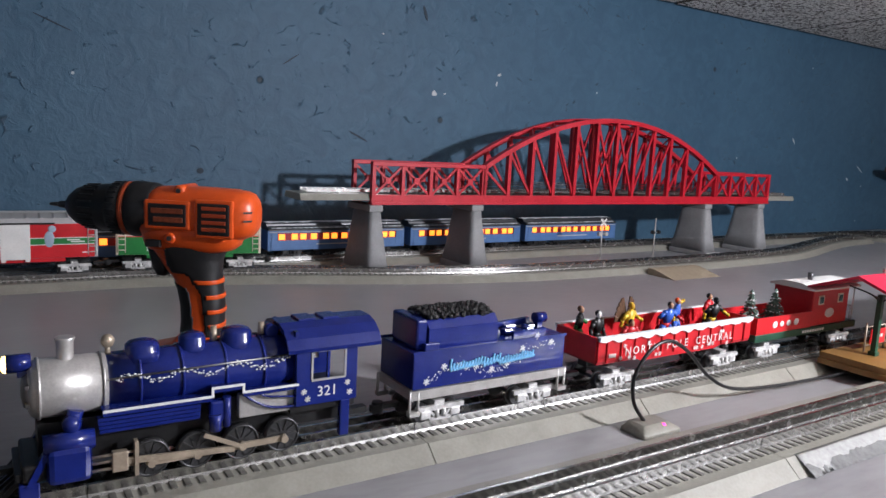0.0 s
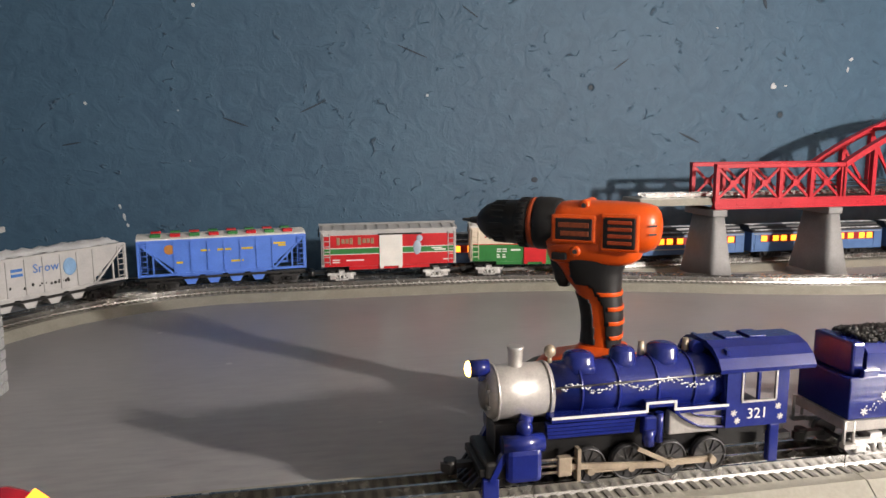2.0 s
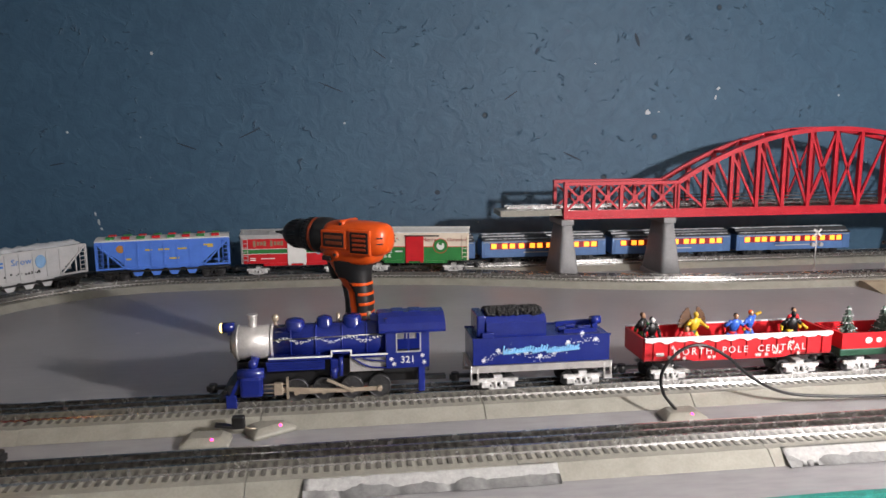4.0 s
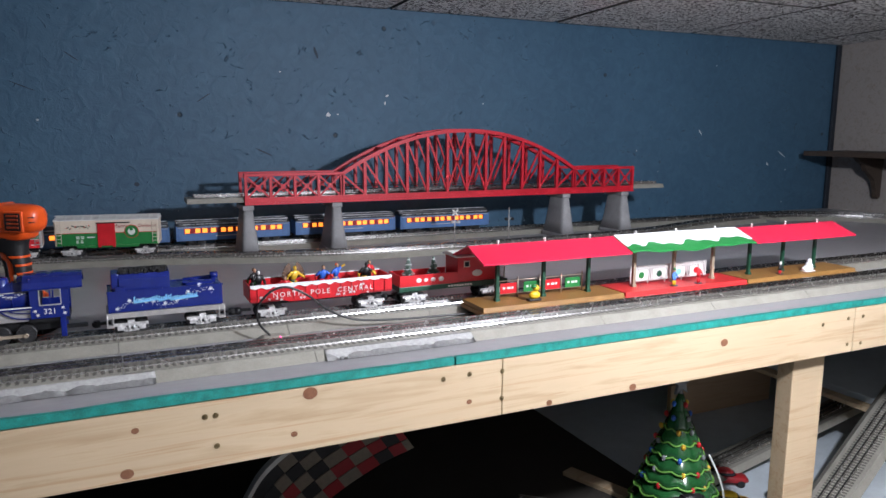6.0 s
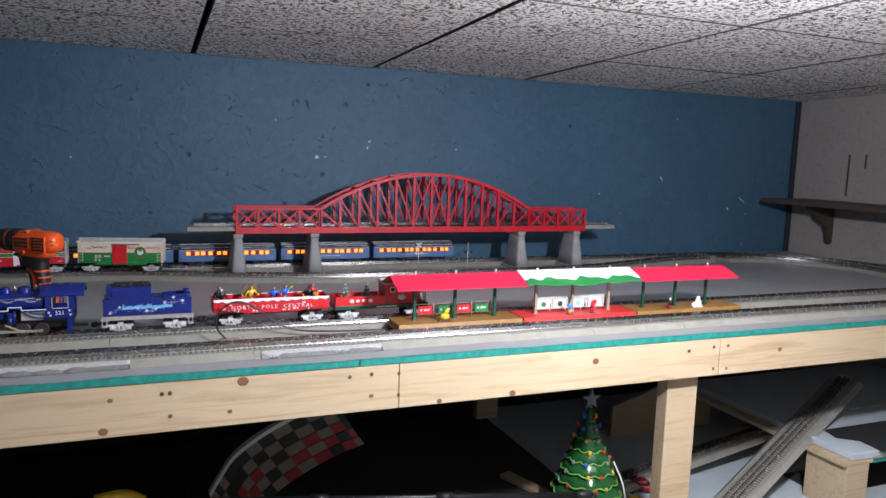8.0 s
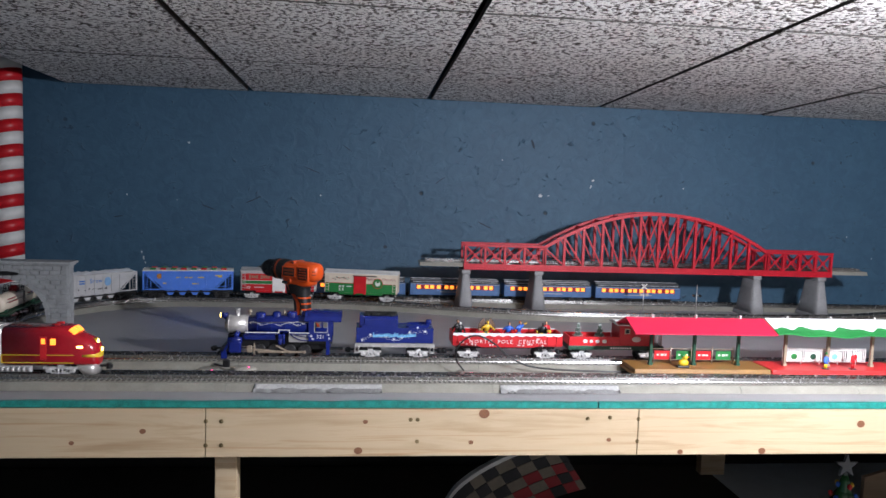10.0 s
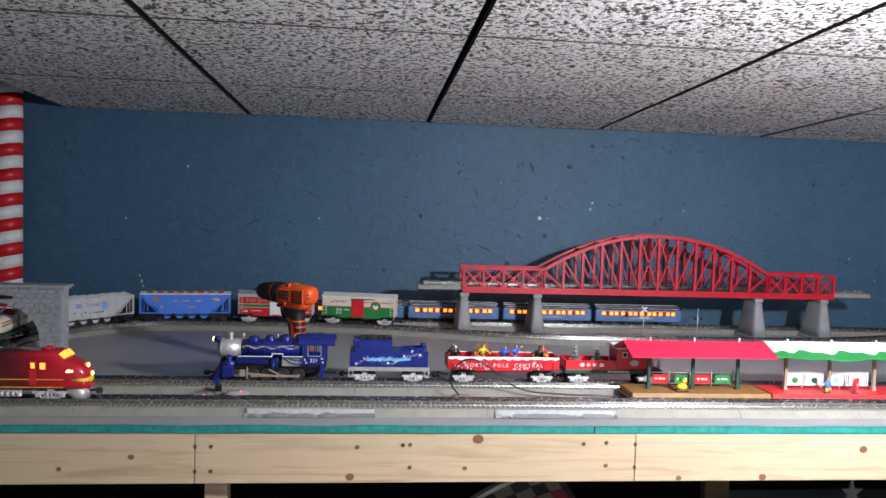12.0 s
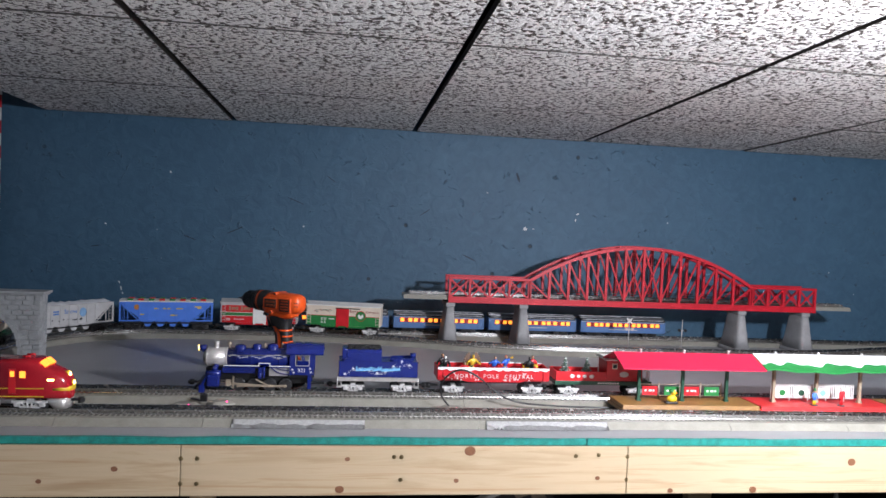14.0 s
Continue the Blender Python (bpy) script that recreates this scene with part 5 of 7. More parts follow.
def build_hopper(at, label, mat, style):
    h = thing("hopper_car", label, "freight car", "hopper cars", at=at)
    L, W, z0, zm, z1 = 0.132, 0.030, 0.020, 0.040, 0.085
    body = part("floor_plate", box(B(), -0.074, 0.074, -W + 0.001, W - 0.001, z0 + 0.006, z0 + 0.009), mat, h)
    for s in (-1, 1):
        part("side_wall", prism(B(), [(-L, z1), (L, z1), (L, z1 - 0.004), (0.078, zm - 0.004), (0.074, z0 + 0.006), (-0.074, z0 + 0.006), (-0.078, zm - 0.004), (-L, z1 - 0.004)], s * W - 0.001, s * W + 0.001), mat, h)
        b = B()
        v = ((s * L, -W, z1), (s * L, W, z1), (s * 0.078, W, zm - 0.004), (s * 0.078, -W, zm - 0.004))
        vs = [b.verts.new(p) for p in v] + [b.verts.new((p[0] - s * 0.0025, p[1], p[2])) for p in v]
        for q in ((0, 1, 2, 3), (4, 5, 6, 7), (0, 1, 5, 4), (1, 2, 6, 5), (2, 3, 7, 6), (3, 0, 4, 7)):
            b.faces.new([vs[i] for i in q])
        bmesh.ops.recalc_face_normals(b, faces=b.faces)
        part("end_slope", b, mat, h)
    for s in (-1, 1):
        y = s * (W + 0.0018)
        for k in range(7):
            x = -0.078 + 0.156 * k / 6
            part("rib", box(B(), x - 0.0013, x + 0.0013, y - 0.001, y + 0.001, z0 + 0.007, z1 - 0.002), mat, body)
        rail = B()
        box(rail, -L, L, y - 0.0016, y + 0.0016, z1 - 0.003, z1 + 0.0008)
        box(rail, -L, L, y - 0.001, y + 0.001, z0 + 0.007, z0 + 0.011)
        for q in (-1, 1):
            box(rail, q * L - 0.002, q * L + 0.002, y - 0.002, y + 0.002, z0 + 0.007, z1)
            bar(rail, (q * (L - 0.022), y, z0 + 0.010), (q * (L - 0.022), y, z1 - 0.022), 0.0022, 0.0026)
            bar(rail, (q * 0.080, y, z0 + 0.010), (q * (L - 0.002), y, z1 - 0.004), 0.0022, 0.0032)
            ladder(rail, q * (L - 0.008), y + s * 0.001, z0 + 0.010, z1 - 0.002, 0.010, 6)
        part("side_frame", rail, mat, h)
        for k in range(4):
            x = -0.054 + 0.036 * k
            ch = B()
            prism(ch, [(x - 0.015, z0 + 0.006), (x + 0.015, z0 + 0.006), (x + 0.006, 0.010), (x - 0.006, 0.010)], s * 0.014 - 0.010, s * 0.014 + 0.010)
            part("chute", ch, mat, h)
    part("end_platform", box(B(), -L, L, -W + 0.004, W - 0.004, z0 - 0.001, z0 + 0.003), BLACK, h)
    if style == "covered":
        rf = B()
        prism_x(rf, [(-W - 0.002, z1), (-W - 0.002, z1 + 0.003), (-0.012, z1 + 0.007), (0.012, z1 + 0.007), (W + 0.002, z1 + 0.003), (W + 0.002, z1)], -L - 0.002, L + 0.002)
        roof = part("roof", rf, WHITE, h, "white roof")
        for k in range(8):
            x = -0.105 + 0.030 * k
            for s in (-1, 1):
                part("roof_hatch", box(B(), x - 0.008, x + 0.008, s * 0.018 - 0.007, s * 0.018 + 0.007, z1 + 0.003, z1 + 0.0095, 0.001), RED if (k + (s > 0)) % 2 else GREEN, roof)
        for s in (-1, 1):
            y = s * (W + 0.0014)
            pr = B()
            for x, z, w in ((-0.030, 0.066, 0.014), (0.0, 0.066, 0.022), (0.036, 0.066, 0.020), (0.02, 0.046, 0.020), (0.09, 0.072, 0.020), (0.094, 0.068, 0.012), (-0.07, 0.048, 0.010)):
                xx = x if s < 0 else -x
                box(pr, xx - w / 2, xx + w / 2, y - 0.0005, y + 0.0005, z - 0.0016, z + 0.0016)
            part("gold_bars", pr, YELLOW, body, "gold print as plain bars")
            em = B()
            rod(em, (-0.085 * (1 if s < 0 else -1), y - 0.0006, 0.070), (-0.085 * (1 if s < 0 else -1), y + 0.0006, 0.070), 0.008, seg=20)
            part("round_emblem", em, plain("dull_gold", (0.50, 0.20, 0.04), 0.5), body)
    else:
        ld = B()
        nx, ny = 44, 10
        rows = [[ld.verts.new((-L + 0.005 + (2 * L - 0.01) * i / nx, -W + 0.002 + (2 * W - 0.004) * j / ny,
                               z1 + 0.001 + 0.005 * math.sin(math.pi * j / ny) + 0.004 * noise.noise((i * 0.5, j * 0.8, 1.7)))) for j in range(ny + 1)] for i in range(nx + 1)]
        for i in range(nx):
            for j in range(ny):
                ld.faces.new((rows[i][j], rows[i + 1][j], rows[i + 1][j + 1], rows[i][j + 1])).smooth = True
        box(ld, -L + 0.006, L - 0.006, -W + 0.003, W - 0.003, z1 - 0.012, z1 - 0.001)
        part("snow_load", ld, SNOW, h, "heaped white snow load")
        BLUEP = plain("blue_print", (0.03, 0.16, 0.50), 0.5)
        for s in (-1, 1):
            f = -s
            y = s * (W + 0.0014)
            letters("Snow", 0.0175, BLUEP, body, on_side(f * 0.004, y, 0.066), "blue word")
            bars = B()
            for z in (0.068, 0.061):
                x0, x1 = sorted((f * -0.046, f * -0.030))
                box(bars, x0, x1, y - 0.0005, y + 0.0005, z - 0.002, z + 0.002)
            part("word_bars", bars, BLUEP, body)
            em = B()
            ball(em, (f * 0.040, y, 0.062), 0.012, 0.9, 0.06, 1.1, 14)
            part("blue_emblem", em, plain("soft_blue_print", (0.20, 0.38, 0.62), 0.5), body, "plain blue emblem")
            bush = B()
            rr = random.Random(6)
            for k in range(16):
                ball(bush, (rr.uniform(-0.06, 0.06), y, 0.041 + rr.uniform(0, 0.004)), rr.uniform(0.001, 0.0025), 1, 0.2, 1, 6)
            part("black_print", bush, BLACK, body)
    for x in (-0.098, 0.098):
        truck(h, x, BLACK)
    coupler(h, -L - 0.004, -1)
    coupler(h, L + 0.004, 1)
    return h


def build_tank(at):
    t = thing("tank_car", "cream toy tank car on a dark green frame", "freight car", at=at)
    L = 0.112
    Y, Z = (0, 1, 0), (0, 0, 1)
    b = B()
    loft(b, [oval((x, 0, 0.050), Y, Z, r, r, 2, 28) for x, r in ((-L, 0.012), (-L + 0.003, 0.0185), (-L + 0.008, 0.0210), (L - 0.008, 0.0210), (L - 0.003, 0.0185), (L, 0.012))])
    tank = part("tank", b, CREAM, t)
    for x in (-0.080, -0.040, 0.040, 0.080):
        part("band", loft(B(), [oval((x + q, 0, 0.050), Y, Z, 0.0216, 0.0216, 2, 28) for q in (-0.001, 0.001)]), CREAM, tank)
    rl = B()
    for s in (-1, 1):
        rod(rl, (-0.105, s * 0.0225, 0.055), (0.105, s * 0.0225, 0.055), 0.0008, seg=6)
    part("handrail", rl, DARKMETAL, tank)
    dm = B()
    rod(dm, (0, 0, 0.068), (0, 0, 0.080), 0.011, 0.0105, 20)
    rod(dm, (0, 0, 0.080), (0, 0, 0.084), 0.0075, 0.006, 16)
    part("dome", dm, RED, t, "red dome")
    pf = B()
    for z in (0.077, 0.087):
        for s in (-1, 1):
            rod(pf, (-0.022, s * 0.016, z), (0.022, s * 0.016, z), 0.0009, seg=6)
            rod(pf, (s * 0.022, -0.016, z), (s * 0.022, 0.016, z), 0.0009, seg=6)
    for x in (-0.022, -0.008, 0.008, 0.022):
        for s in (-1, 1):
            rod(pf, (x, s * 0.016, 0.072), (x, s * 0.016, 0.087), 0.0009, seg=6)
    box(pf, -0.022, 0.022, -0.016, -0.011, 0.070, 0.0715)
    box(pf, -0.022, 0.022, 0.011, 0.016, 0.070, 0.0715)
    for s in (-1, 1):
        ladder(pf, 0, s * 0.024, 0.028, 0.072, 0.010, 7)
    part("dome_platform", pf, BLACK, t, "black walkway and ladders")
    for s in (-1, 1):
        f = -s
        bars = B()
        for x, z, w, mi in ((-0.065, 0.060, 0.050, 0), (-0.062, 0.053, 0.056, 0), (0.048, 0.058, 0.022, 0), (0.085, 0.058, 0.020, 0), (0.066, 0.058, 0.008, 1)):
            xx = f * x
            yy = s * math.sqrt(0.0212 ** 2 - (z - 0.05) ** 2)
            box(bars, xx - w / 2, xx + w / 2, yy - 0.0006, yy + 0.0006, z - 0.0014, z + 0.0014, mi=mi)
        part("print_bars", bars, [DKRED, SKYBLUE], tank, "faded red print as plain bars")
    fr = B()
    box(fr, -L - 0.008, L + 0.008, -0.010, 0.010, 0.021, 0.028)
    for s in (-1, 1):
        box(fr, s * 0.094 - 0.026, s * 0.094 + 0.026, -0.027, 0.027, 0.024, 0.028)
        box(fr, s * 0.086 - 0.006, s * 0.086 + 0.006, -0.018, 0.018, 0.026, 0.036)
        box(fr, -0.07, 0.07, s * 0.020 - 0.003, s * 0.020 + 0.003, 0.024, 0.028)
    part("frame", fr, DKGREEN, t, "dark green frame")
    for x in (-0.082, 0.082):
        truck(t, x, BLACK)
    coupler(t, -L - 0.012, -1)
    coupler(t, L + 0.012, 1)
    return t


def build_caboose(at):
    c = thing("work_caboose", "red toy work caboose with little frosted trees on a green deck", "freight car", at=at)
    L = 0.110
    fr = B()
    box(fr, -L, L, -0.029, 0.029, 0.024, 0.033, 0.001)
    deck = part("deck", fr, DKGREEN, c, "dark green deck")
    bars = B()
    for s in (-1, 1):
        for k in range(9):
            x = -0.012 + k * 0.0055
            box(bars, x - 0.0018, x + 0.0018, s * 0.0292 - 0.0003, s * 0.0292 + 0.0003, 0.0268, 0.0300)
    part("deck_print", bars, WHITE, deck)
    tr = B()
    for s in (-1, 1):
        box(tr, -L + 0.002, 0.005, s * 0.027 - 0.0012, s * 0.027 + 0.0012, 0.033, 0.053)
    box(tr, -L + 0.002, -L + 0.0045, -0.0255, 0.0255, 0.033, 0.053)
    crate = part("open_crate", tr, RED, c)
    pr = B()
    for s in (-1, 1):
        for x, w in ((-0.072, 0.010), (-0.058, 0.008), (-0.044, 0.009), (-0.028, 0.010)):
            ball(pr, (x, s * 0.0283, 0.043), w * 0.55, 1, 0.1, 0.8, 8)
    part("crate_print", pr, WHITE, crate, "plain white painted shapes")
    hs = B()
    box(hs, 0.006, 0.088, -0.027, 0.027, 0.033, 0.080, 0.001)
    house = part("cabin", hs, RED, c)
    for s in (-1, 1):
        for x in (0.024, 0.068):
            w = B()
            box(w, x - 0.006, x + 0.006, s * 0.027 - 0.001, s * 0.027 + 0.001, 0.060, 0.072)
            win = part("window", w, CREAM, house, "cream framed window")
            part("pane", box(B(), x - 0.0042, x + 0.0042, s * 0.027 - 0.0014, s * 0.027 + 0.0014, 0.0618, 0.0702), GLASSDARK, win)
        em = B()
        ball(em, (0.046, s * 0.0272, 0.048), 0.009, 1.2, 0.08, 0.7, 14)
        part("oval_emblem", em, WHITE, house)
    rf = B()
    prism_x(rf, [(-0.031, 0.079), (-0.031, 0.081), (-0.012, 0.0865), (0.012, 0.0865), (0.031, 0.081), (0.031, 0.079)], 0.001, 0.108)
    roof = part("roof", rf, WHITE, c, "white roof")
    part("chimney", rod(B(), (0.040, 0, 0.086), (0.040, 0, 0.096), 0.003, 0.0036, 10), DARKMETAL, roof)
    po = B()
    for s in (-1, 1):
        rod(po, (0.105, s * 0.025, 0.033), (0.105, s * 0.025, 0.080), 0.001, seg=6)
        rod(po, (0.105, s * 0.025, 0.052), (0.105, s * 0.006, 0.052), 0.001, seg=6)
        for k in range(3):
            rod(po, (0.105, s * (0.010 + k * 0.006), 0.033), (0.105, s * (0.010 + k * 0.006), 0.052), 0.0008, seg=6)
    part("porch_rail", po, WHITE, c)
    for x in (-0.078, 0.078):
        truck(c, x, TRUCKSILVER)
    coupler(c, -L - 0.006, -1)
    coupler(c, L + 0.006, 1)
    for x, hgt in ((-0.080, 0.050), (-0.030, 0.048)):
        tree = thing("toy_tree", "small frosted toy fir tree in the crate", "toy tree", "trees in the caboose crate", at=at @ pose(x, 0.002, 0.033))
        tk = B()
        rod(tk, (0, 0, 0), (0, 0, hgt * 0.9), 0.0016, 0.0006, 6)
        part("trunk", tk, TAN, tree)
        nd = B()
        rr = random.Random(int(x * 1000) + 200)
        tips = B()
        for k in range(200):
            u = (k % 10) / 10 + rr.uniform(0.0, 0.035)
            z = 0.008 + (hgt - 0.010) * u
            r = (0.0150 * (1 - u) + 0.0012) * rr.uniform(0.55, 1.12)
            a = rr.uniform(0, 6.283)
            end = Vector((r * math.cos(a), r * math.sin(a), z - 0.0035 * (1 - u) - 0.0005))
            bar(nd, (0, 0, z + 0.0022), end, 0.0009, 0.0014)
            if k % 2:
                ball(tips, end, rr.uniform(0.0006, 0.0011), 1, 1, 0.7, 6)
        tagged(part("needles", nd, plain("frosted_needles", (0.10, 0.15, 0.12), 0.7), tree, "frosted grey-green needles"), kind="stuff")
        tagged(part("frost", tips, SNOW, tree, "white frost on the branch tips"), kind="stuff")
    return c


def figure(at, cols, stance, label, cloak=""):
    """A small painted action figure as one plain mesh: (suit, trunks, gloves and boots, face, hair, cloak) colours."""
    b = B()
    lean, stride, arms = {"stand": (0.0, 0.0045, ((0.0095, -0.001, 0.016), (0.0090, -0.001, 0.0165))), "stride": (0.0035, 0.0080, ((0.0120, -0.004, 0.0215), (0.0105, 0.003, 0.0180))),
                          "reach": (0.0030, 0.0070, ((0.0125, -0.003, 0.0340), (0.0105, 0.001, 0.0190))), "crouch": (0.0020, 0.0065, ((0.0110, -0.006, 0.0130), (0.0090, -0.006, 0.0120)))}[stance]
    low = 0.72 if stance == "crouch" else 1.0
    hip, sh = 0.0165 * low, 0.0285 * low
    for s, (ax, ay, az) in zip((1, -1), arms):
        knee = Vector((s * (0.0024 + stride * 0.5), -0.0030 if s > 0 else 0.0005, hip * 0.52))
        ankle = Vector((s * stride, 0.0005, 0.0020))
        rod(b, (s * 0.0023, 0, hip), knee, 0.0030, 0.0024, 8, mi=0)
        rod(b, knee, ankle, 0.0024, 0.0018, 8, mi=2)
        loft(b, [oval((ankle.x, ankle.y - 0.001, z), (1, 0, 0), (0, 1, 0), rx, ry, 2.4, 10) for z, rx, ry in ((0, 0.0019, 0.0038), (0.0018, 0.0019, 0.0035), (0.0032, 0.0014, 0.0018))], mi=2)
        elbow = Vector((s * (0.0060 + ax) * 0.56 + lean * 0.5, ay * 0.2 + 0.0010, (sh + az * low) / 2))
        hand = Vector((s * ax + lean, ay, az * low))
        rod(b, (s * 0.0048 + lean * 0.8, 0, sh), elbow, 0.0022, 0.0019, 8, mi=0)
        rod(b, elbow, hand, 0.0019, 0.0014, 8, mi=2)
        ball(b, hand, 0.0018, seg=8, mi=2)
        ball(b, (s * 0.0048 + lean * 0.8, 0, sh), 0.0025, seg=8, mi=0)
    loft(b, [oval((lean * u, 0, z * low), (1, 0, 0), (0, 1, 0), rx, ry, 2.4, 14) for u, z, rx, ry in ((0.0, 0.0145, 0.0034, 0.0026), (0.0, 0.0175, 0.0038, 0.0028), (0.2, 0.0190, 0.0033, 0.0025))], mi=1)
    loft(b, [oval((lean * u, 0, z * low), (1, 0, 0), (0, 1, 0), rx, ry, 2.4, 14) for u, z, rx, ry in ((0.2, 0.0188, 0.0032, 0.0024), (0.6, 0.0245, 0.0052, 0.0034), (0.8, 0.0285, 0.0056, 0.0032), (0.9, 0.0308, 0.0030, 0.0022), (1.0, 0.0325, 0.0014, 0.0014))], mi=0)
    hx, hz = lean, 0.0348 * low
    ball(b, (hx, -0.0006, hz), 0.0026, 0.86, 0.95, 1.2, 12, mi=3)
    ball(b, (hx, 0.0006, hz + 0.0009), 0.0026, 0.95, 0.95, 1.05, 12, mi=4)
    if cloak == "cape":
        loft(b, [[(lean - w, 0.0034 + d, z * low), (lean + w, 0.0034 + d, z * low), (lean + w * 0.9, 0.0046 + d, z * low), (lean - w * 0.9, 0.0046 + d, z * low)] for z, w, d in ((0.0300, 0.0045, 0.0), (0.0200, 0.0075, 0.002), (0.0060, 0.0100, 0.006))], mi=5)
    elif cloak == "wings":
        for s in (-1, 1):
            for k in range(5):
                a = 0.25 + k * 0.30
                tip = Vector((lean + s * (0.004 + 0.0135 * math.sin(a)), 0.006, 0.0285 + 0.0135 * math.cos(a) - k * 0.0016))
                bar(b, (lean + s * 0.003, 0.0045, 0.0270 - k * 0.0014), tip, 0.0012, 0.0042, mi=5)
    return solid("toy_figure", b, cols, label, "toy figure", "figures standing in the gondola", at=at)


def build_coach(at):
    c = thing("passenger_coach", "blue toy passenger coach with warm lit windows and snowy roof", "passenger car", "lit passenger coaches", at=at)
    L, W = 0.147, 0.030
    b = B()
    box(b, -L, L, -W, W, 0.014, 0.0335, 0.001)
    box(b, -L, L, -W, W, 0.0475, 0.053, 0.001)
    for s in (-1, 1):
        box(b, s * L - 0.004, s * L + 0.004, -W, W, 0.014, 0.053, 0.001)
    body = part("body", b, COACH, c)
    part("maroon_band", box(B(), -L + 0.003, L - 0.003, -W + 0.002, W - 0.002, 0.0335, 0.0475), DKRED, body, "maroon window band")
    me = None
    for s in (-1, 1):
        for k in range(12):
            x = -0.122 + 0.244 * k / 11 + (0.004 if k % 3 == 1 else 0)
            w = part("window", box(B(), x - 0.0062, x + 0.0062, s * (W - 0.0022), s * (W - 0.0008), 0.0350, 0.0462), WARM, c, "warm glowing window")
    for s in (-1, 1):
        tr = B()
        box(tr, -L, L, s * W - 0.0006 + s * 0.0006, s * W + 0.0006 + s * 0.0006, 0.0495, 0.0507)
        box(tr, -0.05, 0.05, s * W - 0.0004 + s * 0.0006, s * W + 0.0004 + s * 0.0006, 0.0240, 0.0262)
        part("gold_trim", tr, GREYCAR, body)
        for x in (-0.137, 0.137):
            part("vestibule_door", box(B(), x - 0.006, x + 0.006, s * W - 0.0008, s * W + 0.0008, 0.016, 0.048), COACH, c)
    rf = B()
    prism_x(rf, [(-0.032, 0.053), (-0.032, 0.055), (-0.024, 0.0595), (-0.016, 0.061), (-0.015, 0.0645), (-0.010, 0.067), (0.010, 0.067), (0.015, 0.0645), (0.016, 0.061), (0.024, 0.0595), (0.032, 0.055), (0.032, 0.053)], -L - 0.002, L + 0.002)
    roof = part("roof", rf, DARKMETAL, c, "dark clerestory roof")
    sn = B()
    rr = random.Random(8)
    for k in range(26):
        x = -L + 0.008 + (2 * L - 0.016) * k / 25
        ball(sn, (x, rr.uniform(-0.003, 0.003), 0.0668), rr.uniform(0.006, 0.010), 1.2, 1.1, 0.16, 8)
        ball(sn, (x, -0.026, 0.0578), rr.uniform(0.004, 0.007), 1.2, 0.7, 0.2, 8)
        ball(sn, (x, 0.026, 0.0578), rr.uniform(0.004, 0.007), 1.2, 0.7, 0.2, 8)
    tagged(part("roof_snow", sn, SNOW, roof, "patches of white snow"), kind="stuff")
    un = B()
    box(un, -0.050, 0.050, -0.018, 0.018, 0.006, 0.014)
    part("underbody", un, BLACK, c)
    for x in (-0.100, 0.100):
        truck(c, x, BLACK)
    coupler(c, -L - 0.002, -1)
    coupler(c, L + 0.002, 1)
    return c


DIESEL_RED = plain("dark_gloss_red", (0.42, 0.008, 0.018), 0.22, var=0.15, scale=40, coat=0.4)


